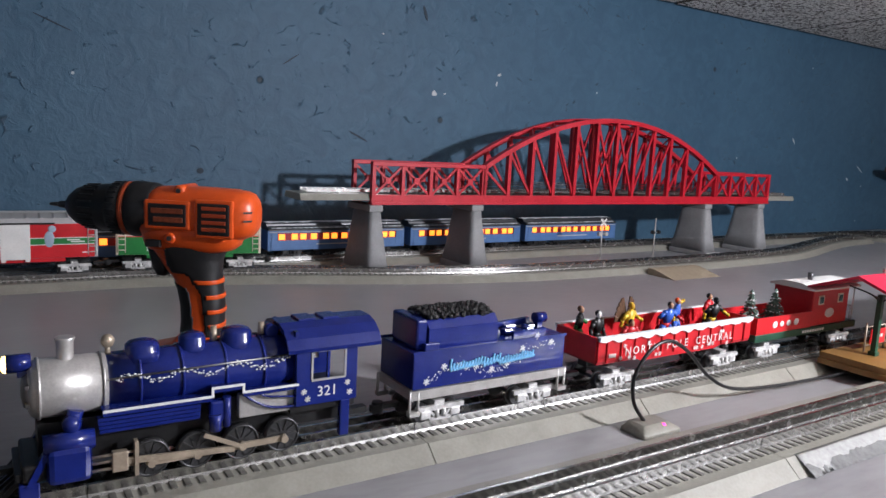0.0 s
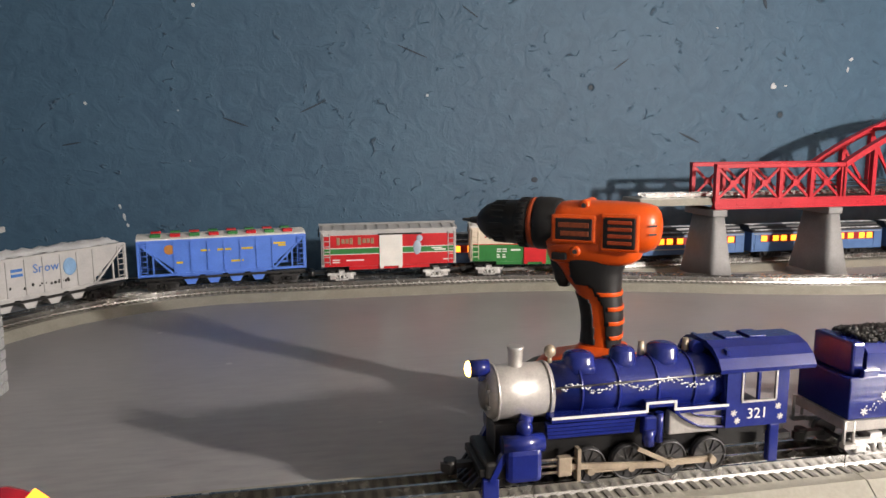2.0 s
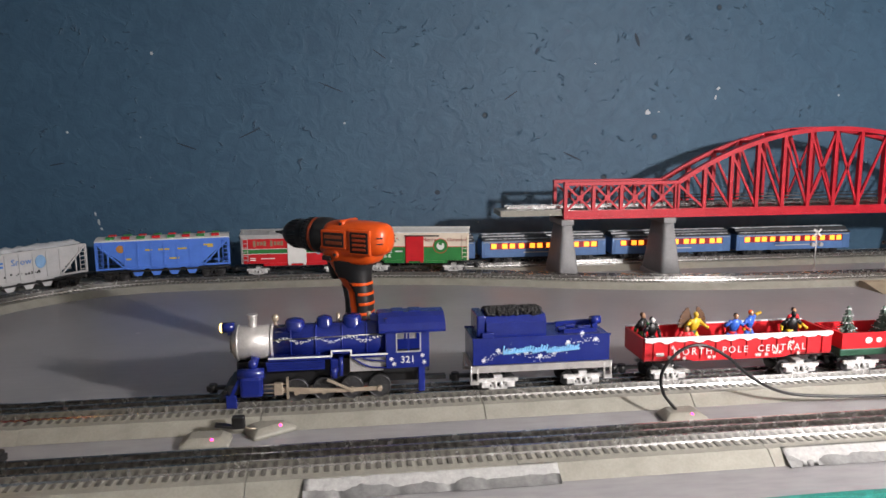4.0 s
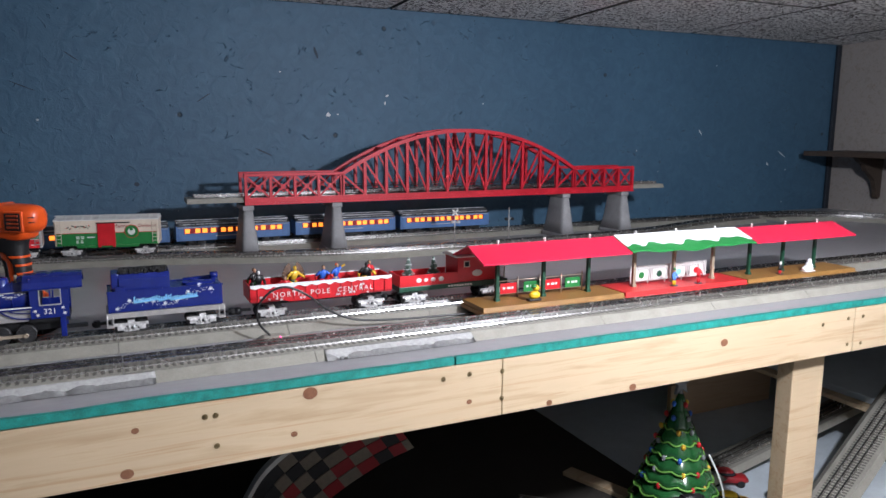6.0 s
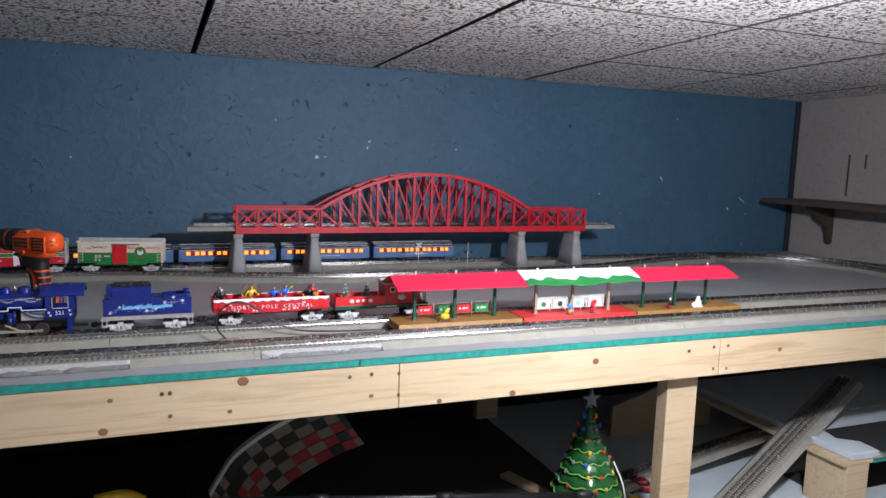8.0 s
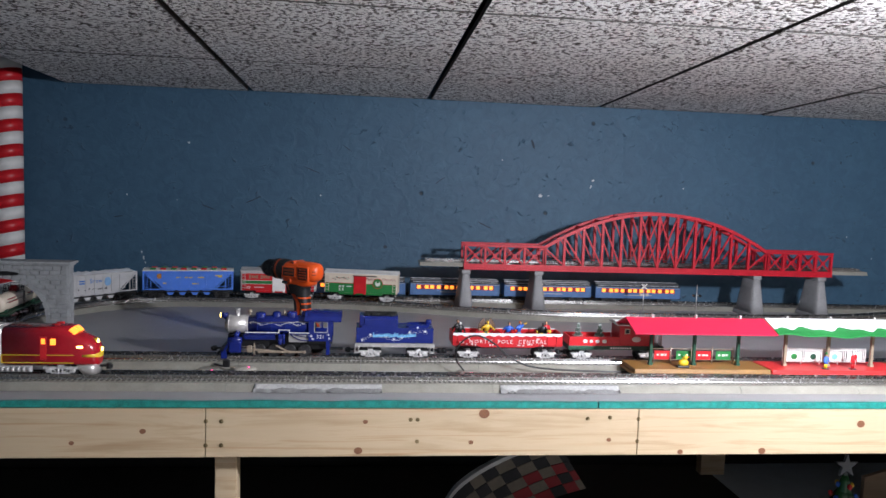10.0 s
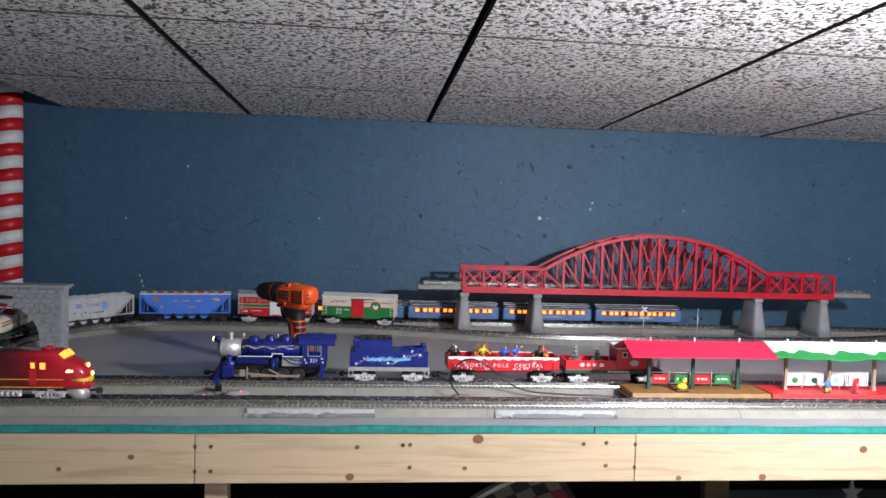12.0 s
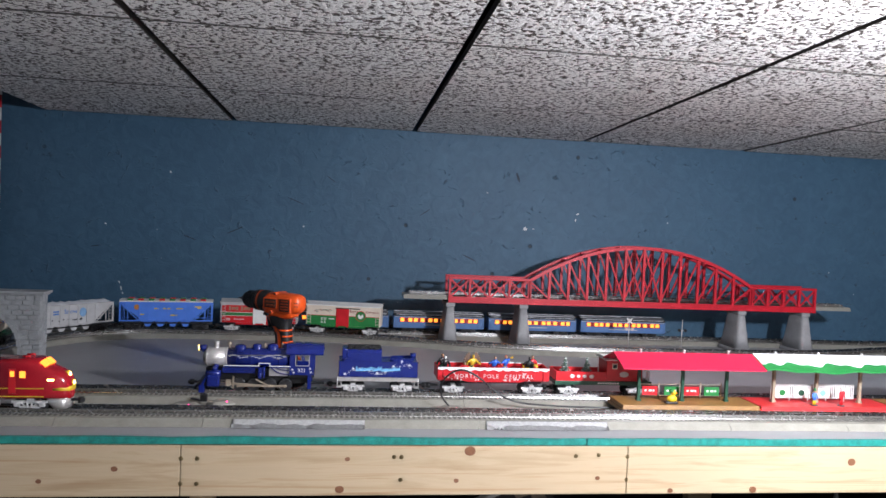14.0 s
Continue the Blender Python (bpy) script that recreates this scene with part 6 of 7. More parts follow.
def build_diesel(at):
    """Streamlined diesel, nose towards +x."""
    d = thing("diesel_locomotive", "red and silver streamlined toy diesel locomotive with lit cab", "locomotive", at=at)
    Y, Z = (0, 1, 0), (0, 0, 1)

    def ring(x, w, z0, z1, p):
        return oval((x, 0, (z0 + z1) / 2), Y, Z, w, (z1 - z0) / 2, p, 28)
    b = B()
    loft(b, [ring(x, w, z0, z1, p) for x, w, z0, z1, p in ((-0.02, 0.030, 0.018, 0.090, 6), (0.085, 0.030, 0.018, 0.090, 6), (0.092, 0.030, 0.018, 0.088, 5), (0.108, 0.0295, 0.018, 0.0745, 4.5), (0.122, 0.028, 0.017, 0.070, 3.6),
                                                           (0.134, 0.0245, 0.016, 0.064, 3), (0.141, 0.019, 0.015, 0.056, 2.6), (0.144, 0.011, 0.018, 0.046, 2.2))])
    nose = part("nose", b, DIESEL_RED, d)
    r = B()
    loft(r, [ring(x, 0.030, 0.018, 0.090, 6) for x in (-0.150, -0.021)])
    part("body", r, SILVER, d, "silver body")
    for s in (-1, 1):
        st = B()
        box(st, -0.020, 0.105, s * 0.0296 - 0.0006, s * 0.0296 + 0.0006, 0.0385, 0.0400)
        box(st, -0.020, 0.105, s * 0.0296 - 0.0006, s * 0.0296 + 0.0006, 0.0240, 0.0255)
        box(st, -0.0215, -0.020, s * 0.0296 - 0.0006, s * 0.0296 + 0.0006, 0.0240, 0.0400)
        part("yellow_line", st, YELLOW, nose)
        w = B()
        box(w, 0.064, 0.074, s * 0.0298 - 0.0006, s * 0.0298 + 0.0006, 0.058, 0.070, 0.0004)
        part("side_window", w, WARM, nose, "lit cab window")
        part("number_light", box(B(), 0.110, 0.121, min(s * 0.0268, s * 0.0292), max(s * 0.0268, s * 0.0292), 0.0525, 0.0565), LAMP_Y, nose)
        part("door", box(B(), 0.046, 0.058, s * 0.0299 - 0.0005, s * 0.0299 + 0.0005, 0.030, 0.074, 0.0003), RED, nose)
        part("door_window", box(B(), 0.0485, 0.0555, s * 0.0304 - 0.0003, s * 0.0304 + 0.0003, 0.060, 0.070), WARM, nose)
        ws = B()
        v = [(0.0945, s * 0.003, 0.0865), (0.1045, s * 0.003, 0.0775), (0.1035, s * 0.022, 0.0755), (0.0940, s * 0.022, 0.0845)]
        vs = [ws.verts.new(p) for p in v] + [ws.verts.new((p[0] + 0.0022, p[1], p[2] + 0.0024)) for p in v]
        for q in ((3, 2, 1, 0), (4, 5, 6, 7), (0, 1, 5, 4), (1, 2, 6, 5), (2, 3, 7, 6), (3, 0, 4, 7)):
            ws.faces.new([vs[i] for i in q])
        part("windscreen", ws, WARM, nose, "lit windscreen")
        po = B()
        for x in (-0.055, -0.085, -0.115):
            rod(po, (x, s * 0.0285, 0.062), (x, s * 0.0304, 0.062), 0.0042, seg=16)
        part("porthole", po, GLASSDARK, d)
    yb = B()
    loft(yb, [ring(x, w + 0.0006, z0, z1, p) for x, w, z0, z1, p in ((0.120, 0.0280, 0.032, 0.044, 3.2), (0.134, 0.0245, 0.031, 0.044, 3), (0.1415, 0.019, 0.030, 0.043, 2.6), (0.1448, 0.011, 0.031, 0.041, 2.2))])
    part("yellow_nose_band", yb, YELLOW, nose, "yellow nose band")
    for z, rr_, x in ((0.0605, 0.0048, 0.1365), (0.0455, 0.0042, 0.1440)):
        hl = B()
        rod(hl, (x - 0.006, 0, z), (x + 0.0015, 0, z), rr_ + 0.001, seg=16)
        h = part("headlamp", hl, YELLOW, nose)
        part("bulb", ball(B(), (x + 0.0015, 0, z), rr_, 0.5, 1, 1), LAMP_Y, h, "bright yellow lamp")
    pl = B()
    loft(pl, [oval((x, 0, z), (1, 0, 0), Y, rx, ry, 3, 20) for x, z, rx, ry in ((0.128, 0.0008, 0.014, 0.022), (0.124, 0.010, 0.018, 0.025), (0.122, 0.020, 0.020, 0.026))])
    part("pilot", pl, SILVER, d, "silver front pilot")
    for s in (-1, 1):
        sk = B()
        box(sk, -0.030, 0.030, s * 0.024 - 0.004, s * 0.024 + 0.004, 0.006, 0.018, 0.002)
        for k in range(6):
            rod(sk, (-0.024 + k * 0.0095, s * 0.0285, 0.012), (-0.018 + k * 0.0095, s * 0.0285, 0.012), 0.004, seg=10)
        part("fuel_tank", sk, TRUCKSILVER, d)
    hn = B()
    for y in (-0.010, 0.010):
        rod(hn, (0.060, y, 0.093), (0.074, y, 0.093), 0.0013, 0.0024, 10)
        rod(hn, (0.066, y, 0.089), (0.066, y, 0.093), 0.001, seg=6)
    part("horn", hn, RED, d)
    for k in range(3):
        part("roof_fan", rod(B(), (-0.040 - k * 0.035, 0, 0.0895), (-0.040 - k * 0.035, 0, 0.092), 0.013, 0.0125, 24), SILVER, d)
    for x in (-0.095, 0.080):
        truck(d, x, TRUCKSILVER, wb=0.042)
    coupler(d, 0.148, 1)
    coupler(d, -0.156, -1)
    return d


RZ = RAIL_TOP
build_locomotive(pose(-0.3820, INNER_Y, RZ))
build_tender(pose(-0.1400, INNER_Y, RZ))
build_gondola(pose(0.1075, INNER_Y, RZ))
build_caboose(pose(0.3540, INNER_Y, RZ))
SKIN = plain("figure_tan", (0.45, 0.25, 0.15), 0.5)
FBLUE = plain("figure_blue", (0.03, 0.12, 0.55), 0.35)
FYEL = plain("figure_yellow", (0.72, 0.45, 0.03), 0.35)
FBROWN = plain("figure_brown", (0.10, 0.045, 0.02), 0.45)
for x, y, rz, cols, stance, lb, cloak in (
        (-0.104, -0.010, 10, (BLACK, BLACK, BLACK, WHITE, BLACK, WHITE), "stand", "small black toy figure with a pale mask in the gondola", ""),
        (-0.110, 0.010, 40, (BLACK, GREEN, GREEN, SKIN, FBROWN, GREEN), "stride", "small black and green toy figure in the gondola", ""),
        (-0.064, -0.016, -15, (RED, FBLUE, RED, SKIN, BLACK, FYEL), "crouch", "small red and blue toy figure crouching in the gondola", ""),
        (-0.044, 0.004, 12, (FYEL, DKGREEN, FYEL, FYEL, FYEL, FBROWN), "stride", "small golden toy figure with spread brown wings", "wings"),
        (0.002, -0.008, -8, (FBLUE, RED, RED, SKIN, BLACK, RED), "stride", "small blue toy figure with a red cape", "cape"),
        (0.030, 0.002, 30, (FBLUE, TAN, FYEL, SKIN, ORANGE, RED), "reach", "small blue and tan toy figure with orange hair reaching up", ""),
        (0.078, -0.010, -10, (BLACK, FYEL, FYEL, BLACK, BLACK, BLACK), "stride", "small black and yellow toy figure in a dark cape", "cape"),
        (0.094, 0.008, 15, (RED, GREEN, FYEL, SKIN, BLACK, BLACK), "stand", "small red and green toy figure with black hair", "")):
    figure(pose(0.1075 + x, INNER_Y + y, RZ + 0.034, 0, 0, rz) @ Matrix.Scale(1.20, 4), cols, stance, lb, cloak)


def along(line, s):
    """The pose on the rails s metres along a line of track."""
    acc = 0.0
    for (x0, y0, h0), (x1, y1, h1) in zip(line, line[1:]):
        d = math.hypot(x1 - x0, y1 - y0)
        if acc + d >= s:
            t = (s - acc) / d
            return pose(x0 + (x1 - x0) * t, y0 + (y1 - y0) * t, RZ, 0, 0, math.degrees(h0))
        acc += d


BACK_RUN = INNER_L[18:] + INNER_B[1:]
LOOP_LEN = sum(math.hypot(b[0] - a[0], b[1] - a[1]) for a, b in zip(INNER_L[18:], INNER_L[19:]))
build_boxcar(along(BACK_RUN, LOOP_LEN + 0.505), "white and green toy boxcar with red door and holiday print", WHITE, GREEN, CREAM, RED, "two_tone")
build_boxcar(along(BACK_RUN, LOOP_LEN + 0.240), "red and green toy boxcar with a white door and silver roof", GREYCAR, RED, GREYCAR, WHITE, "banded")
build_hopper(along(BACK_RUN, LOOP_LEN - 0.040), "bright blue covered toy hopper with red and green hatches", SKYBLUE, "covered")
build_hopper(along(BACK_RUN, LOOP_LEN - 0.335), "light grey toy hopper car heaped with snow", GREYCAR, "open")
coach = build_coach(pose(0.730, 1.125, RZ))
for x in (0.412, 0.094, -0.224):
    copy_thing(coach, pose(x, 1.125, RZ))
build_diesel(pose(-0.845, OUTER_Y, RZ))
build_tank(along(BACK_RUN, LOOP_LEN - 0.610))


# ---- station platforms between the front tracks ----
def build_station(x0, x1, base_mat, roof_mat, post_mat, label, style):
    p = thing("station_platform", label, "toy station", "covered platforms in a row")
    b = B()
    y0, y1 = 0.156, 0.236
    zt = 0.027
    loft(b, [[(x0, y0 - 0.010, 0.0125), (x1, y0 - 0.010, 0.0125), (x1, y1, 0.0125), (x0, y1, 0.0125)], [(x0, y0 - 0.008, 0.019), (x1, y0 - 0.008, 0.019), (x1, y1, 0.019), (x0, y1, 0.019)],
             [(x0 + 0.003, y0 - 0.003, 0.0195), (x1 - 0.0005, y0 - 0.003, 0.0195), (x1 - 0.0005, y1, 0.0195), (x0 + 0.003, y1, 0.0195)], [(x0 + 0.003, y0 - 0.001, zt), (x1 - 0.0005, y0 - 0.001, zt), (x1 - 0.0005, y1, zt), (x0 + 0.003, y1, zt)]], smooth=False)
    part("base", b, base_mat, p)
    ym, ridge, eave = 0.196, 0.131, 0.108
    ya, yb = 0.136, 0.256
    rf = B()
    if style == "snow":
        n = 40
        for s, ye in ((-1, ya), (1, yb)):
            rows = []
            for k in range(n + 1):
                x = x0 - 0.001 + (x1 - x0 + 0.001) * k / n
                drop = 0.0015 * math.sin(k * 0.55) + 0.002 * math.sin(k * 0.21 + 1)
                rows.append([(x, ym, ridge), (x, ye, eave + drop), (x, ye, eave - 0.003 + drop), (x, ym, ridge - 0.003)])
            loft(rf, rows, smooth=False)
        roof = part("roof", rf, GREEN, p, "green roof under snow")
        sn = B()
        for s, ye in ((-1, ya), (1, yb)):
            rows = []
            for k in range(n + 1):
                x = x0 + (x1 - x0) * k / n
                u = 0.62 + 0.10 * math.sin(k * 0.52) + 0.07 * math.sin(k * 1.1 + 2)
                y, z = ym + (ye - ym) * u, ridge + (eave - ridge) * u
                rows.append([(x, ym, ridge + 0.002), (x, y, z + 0.002), (x, y, z + 0.0002), (x, ym, ridge + 0.0002)])
            loft(sn, rows, smooth=False)
        part("snow_cover", sn, SNOW, roof, "white snow cover with a wavy edge")
    else:
        prism_x(rf, [(ya, eave), (ym, ridge), (yb, eave), (yb, eave - 0.003), (ym, ridge - 0.0035), (ya, eave - 0.003)], x0 - 0.008 if style == "first" else x0, x1 - (0.035 if style == "last" else 0.0))
        roof = part("roof", rf, roof_mat, p)
    L = x1 - x0
    posts = [x0 + L * u for u in ((0.14, 0.44, 0.74) if style == "last" else (0.17, 0.49, 0.82))]
    for x in posts:
        po = B()
        box(po, x - 0.003, x + 0.003, ym - 0.003, ym + 0.003, zt, 0.104)
        box(po, x - 0.0045, x + 0.0045, ym - 0.0045, ym + 0.0045, zt, zt + 0.005)
        part("post", po, post_mat, p)
        br = B()
        for q in (-1, 1):
            tube(br, smooth_line([(x, ym, 0.090), (x + q * 0.005, ym, 0.099), (x + q * 0.022, ym, 0.105)], 4), 0.0011, 6)
            tube(br, smooth_line([(x, ym, 0.094), (x, ym + q * 0.012, 0.102), (x, ym + q * 0.040, 0.108)], 4), 0.0011, 6)
        part("bracket", br, BLACK, p)
        part("roof_knob", ball(rod(B(), (x, ym, ridge - 0.001), (x, ym, ridge + 0.003), 0.003, 0.002, 8), (x, ym, ridge + 0.0045), 0.0033, seg=10), SILVER, roof)
    for q in (0.33, 0.66):
        part("hanging_lamp", rod(B(), (x0 + L * q, ym, 0.101), (x0 + L * q, ym, 0.106), 0.012, 0.003, 18), BLACK, p, "dark hanging lamp shade")
    yf = ym + 0.014
    if style != "last":
        fe = B()
        xa, xb = posts[0] + 0.004, posts[-1] - 0.004
        for z in (zt + 0.008, zt + 0.032):
            rod(fe, (xa, yf, z), (xb, yf, z), 0.0009, seg=6)
        m = 8 if style == "first" else 9
        for k in range(m + 1):
            x = xa + (xb - xa) * k / m
            if k % 2 == 0:
                rod(fe, (x, yf, zt), (x, yf, zt + 0.038), 0.0013, seg=6)
        if style == "snow":
            for k in range(46):
                x = xa + (xb - xa) * k / 45
                box(fe, x - 0.0011, x + 0.0011, yf - 0.0006, yf + 0.0006, zt + 0.005, zt + 0.037)
        part("fence", fe, ROD if style == "first" else WHITE, p, "thin railing")
        for k, (u, m_) in enumerate(((0.14, RED), (0.40, GREEN), (0.64, RED), (0.88, GREEN)) if style == "first" else ((0.13, WHITE), (0.36, WHITE), (0.62, WHITE), (0.86, WHITE))):
            x = xa + (xb - xa) * u
            sg = part("sign_board", box(B(), x - 0.017, x + 0.017, yf - 0.0022, yf - 0.0008, zt + 0.009, zt + 0.028), m_, p, "small advertising board")
            if style == "first":
                for j, w in enumerate((0.008, 0.012, 0.007)):
                    part("print_bar", box(B(), x - 0.012 + j * 0.009, x - 0.012 + j * 0.009 + w * 0.6, yf - 0.0027, yf - 0.0020, zt + 0.017, zt + 0.021), WHITE, sg)
            else:
                part("print_blob", ball(B(), (x, yf - 0.0022, zt + 0.018), 0.0075, 1, 0.1, 0.9, 12), (GREEN, DKGREEN, PALEBLUE, RED)[k], sg)
    return p


build_station(0.360, 0.665, BROWN, ROOFRED, DKGREEN, "brown toy station platform with a bright red roof", "first")
build_station(0.666, 0.982, SCARLET, GREEN, TAN, "red toy station platform with a snowy green roof", "snow")
build_station(0.983, 1.318, BROWN, ROOFRED, DKGREEN, "brown toy station platform at the row's end with red roof", "last")
PLAT_Z = 0.027
duck = thing("toy_duck", "small yellow toy duck with a green cap on wheels", "toy", at=pose(0.475, 0.172, PLAT_Z, 0, 0, 0))
bd = B()
loft(bd, [oval((0.001, 0, z), (1, 0, 0), (0, 1, 0), rx, ry, 2, 16) for z, rx, ry in ((0.004, 0.006, 0.004), (0.007, 0.0105, 0.007), (0.012, 0.0115, 0.0075), (0.016, 0.008, 0.006), (0.018, 0.004, 0.003))])
part("body", bd, YELLOW, duck)
part("head", ball(B(), (0.004, 0, 0.023), 0.0062), YELLOW, duck)
part("beak", ball(B(), (0.0105, 0, 0.0225), 0.0026, 1.4, 1, 0.5, 8), ORANGE, duck)
part("cap", ball(B(), (-0.0005, 0, 0.0265), 0.0055, 1.1, 1, 0.7), GREEN, duck)
part("cart", box(B(), -0.013, 0.013, -0.006, 0.006, 0.0, 0.004, 0.001), BLACK, duck)


def platform_figure(x, y, top, low, head, hat, label, h=0.034):
    b = B()
    rod(b, (0, 0, 0), (0, 0, 0.0015), 0.008, 0.0075, 14, mi=4)
    k = h / 0.034
    for s in (-1, 1):
        rod(b, (s * 0.002, 0, 0.001), (s * 0.0018, 0, 0.013 * k), 0.0017, 0.0020, 8, mi=1)
        rod(b, (s * 0.004, 0, 0.0235 * k), (s * 0.0065, -0.003, 0.015 * k), 0.0016, 0.0013, 8, mi=0)
    loft(b, [oval((0, 0, z * k), (1, 0, 0), (0, 1, 0), r, r * 0.75, 2, 12) for z, r in ((0.011, 0.0046), (0.017, 0.0040), (0.024, 0.0042), (0.026, 0.002))], mi=0)
    ball(b, (0, 0, 0.029 * k), 0.0032, seg=10, mi=2)
    loft(b, [oval((0, 0, z * k), (1, 0, 0), (0, 1, 0), r, r, 2, 10) for z, r in ((0.0305, 0.0034), (0.033, 0.0024), (0.0355, 0.0008))], mi=3)
    solid("platform_figure", b, (top, low, head, hat, DARKMETAL), label, "toy figure", "figures on the platforms", at=pose(x, y, PLAT_Z))


platform_figure(0.800, 0.170, SKYBLUE, YELLOW, SKIN, GREEN, "tiny toy figure in blue and yellow on the red platform", 0.036)
platform_figure(0.862, 0.168, RED, RED, WHITE, WHITE, "tiny toy figure in a red coat on the red platform", 0.040)
platform_figure(1.098, 0.172, BLACK, RED, WHITE, WHITE, "tiny black and white toy figure on the brown platform", 0.027)
sd = B()
for x, z, r, sx in ((0, 0.006, 0.010, 1.3), (0.002, 0.015, 0.007, 1), (0.003, 0.0225, 0.005, 1), (-0.010, 0.006, 0.006, 1.2), (0.010, 0.012, 0.003, 1.6)):
    ball(sd, (x, 0, z), r, sx, 1, 0.8 if z < 0.007 else 1, 14)
box(sd, -0.014, 0.014, -0.008, 0.008, 0, 0.002)
solid("white_ornament", sd, SNOW, "lumpy white snow-like ornament on the platform", "ornament", at=pose(1.185, 0.172, PLAT_Z))

# ---- tunnel portal of cut stone ----
portal = thing("tunnel_portal", "grey cut-stone toy tunnel portal with a soot-stained arch", "tunnel portal")
PX0, PX1, PY0, PY1, PTOP = -1.285, -0.945, 0.590, 0.622, 0.168
ACX, ARX, ASP, ARZ = -1.108, 0.110, 0.042, 0.092


def in_arch(x, z, grow=0.0):
    if z < ASP:
        return abs(x - ACX) < ARX + grow
    return ((x - ACX) / (ARX + grow)) ** 2 + ((z - ASP) / (ARZ + grow)) ** 2 < 1


core = B()
outer_l, inner_l = [(PX0, 0.0), (PX0, PTOP), (PX1, PTOP), (PX1, 0.0), (ACX + ARX, 0.0), (ACX + ARX, ASP)], []
for k in range(1, 16):
    a = math.pi * k / 16
    inner_l.append((ACX + ARX * math.cos(a), ASP + ARZ * math.sin(a)))
prism(core, outer_l + inner_l + [(ACX - ARX, ASP), (ACX - ARX, 0.0)], PY0, PY1)
part("core", core, STONE, portal)
co = B()
box(co, PX0 - 0.006, PX1 + 0.006, PY0 - 0.008, PY1 + 0.006, PTOP, PTOP + 0.004, 0.001)
box(co, PX0 - 0.010, PX1 + 0.010, PY0 - 0.012, PY1 + 0.010, PTOP + 0.004, PTOP + 0.010, 0.001)
part("cornice", co, STONE, portal)
rr = random.Random(12)
ROWH = 0.0120
for j in range(14):
    z = 0.0002 + j * ROWH
    x = PX0 + (0.0 if j % 2 else -0.012)
    while x < PX1 - 0.004:
        w = rr.uniform(0.020, 0.028)
        a, c = max(x, PX0) + 0.0006, min(x + w, PX1) - 0.0006
        if c - a > 0.005 and not any(in_arch(q, zz, 0.004) for q in (a, (a + c) / 2, c) for zz in (z, z + ROWH)):
            d = rr.uniform(0.0018, 0.0036)
            part("stone", loft(B(), [[(a, PY0 + 0.001, z + 0.0006), (c, PY0 + 0.001, z + 0.0006), (c, PY0 + 0.001, z + ROWH - 0.0006), (a, PY0 + 0.001, z + ROWH - 0.0006)],
                                     [(a + 0.0008, PY0 - d, z + 0.0014), (c - 0.0008, PY0 - d, z + 0.0014), (c - 0.0008, PY0 - d, z + ROWH - 0.0014), (a + 0.0008, PY0 - d, z + ROWH - 0.0014)]], smooth=False), STONE, portal)
        x += w
    for y in (PY0 + 0.001, PY0 + 0.017):
        part("side_stone", box(B(), PX1 - 0.001, PX1 + rr.uniform(0.0012, 0.0026), y + 0.0005, y + 0.0145, z + 0.0008, z + ROWH - 0.0008, 0.0006), STONE, portal)
for k in range(17):
    a0, a1 = math.pi * k / 17 + 0.012, math.pi * (k + 1) / 17 - 0.012
    vo = B()
    ring_pts = [(ACX + (ARX + q) * math.cos(a), ASP + (ARZ + q) * math.sin(a)) for a, q in ((a0, 0.0), (a1, 0.0), (a1, 0.0105), (a0, 0.0105))]
    prism(vo, ring_pts, PY0 - 0.0048, PY0 + 0.001)
    part("arch_stone", vo, STONE, portal)
part("soot", loft(B(), [oval((ACX + 0.01, PY0 - 0.0046 - q, 0.146), (1, 0, 0), (0, 0, 1), 0.040 - q * 20, 0.006 - q * 4, 2.0, 24) for q in (0.0, 0.0003)], smooth=False), BLACK, portal, "black soot stain over the arch")

# ---- striped post in the far corner ----
post = thing("striped_post", "tall round post with red and white spiral-looking stripes", "post")
PXC, PYC, PR = -1.365, 1.195, 0.045
z, k = 0.0, 0
while z < 0.80:
    h = 0.040
    bd = B()
    rings = []
    for q in (0, 1):
        ring = []
        for n in range(36):
            a = 2 * math.pi * n / 36
            ring.append((PXC + PR * math.cos(a), PYC + PR * math.sin(a), z + q * h + 0.010 * math.cos(a)))
        rings.append(ring)
    loft(bd, rings)
    part("stripe", bd, RED if k % 2 else WHITE, post)
    z += h
    k += 1
part("plinth", rod(B(), (PXC, PYC, 0.0), (PXC, PYC, 0.014), PR + 0.008, seg=32), WHITE, post)


# ---- trackside signals, sensors and cable ----
def crossing_signal(at, style):
    s = thing("crossing_signal", "small silver toy railway crossing signal with crossed boards" if style else "small silver toy signal post with two dark lamps", "signal", "trackside signals", at=at)
    st = B()
    rod(st, (0, 0, 0), (0, 0, 0.105), 0.0016, 0.0014, 8)
    part("mast", st, SILVER, s)
    part("foot", loft(B(), [oval((0, 0, z), (1, 0, 0), (0, 1, 0), r, r, 2, 14) for z, r in ((0, 0.008), (0.004, 0.007), (0.012, 0.003))]), SILVER, s)
    if style:
        cr = B()
        for q in (-1, 1):
            bar(cr, (-0.009, -0.003, 0.097 - q * 0.008), (0.009, -0.003, 0.097 + q * 0.008), 0.0012, 0.0042)
        part("cross_board", cr, WHITE, s, "white crossed boards")
    arm = B()
    rod(arm, (-0.010, -0.002, 0.070), (0.010, -0.002, 0.070), 0.0011, seg=6)
    part("lamp_arm", arm, SILVER, s)
    for q in (-1, 1):
        part("lamp", rod(B(), (q * 0.010, -0.006, 0.070), (q * 0.010, 0.001, 0.070), 0.0046, seg=14), BLACK if not style else SILVER, s)


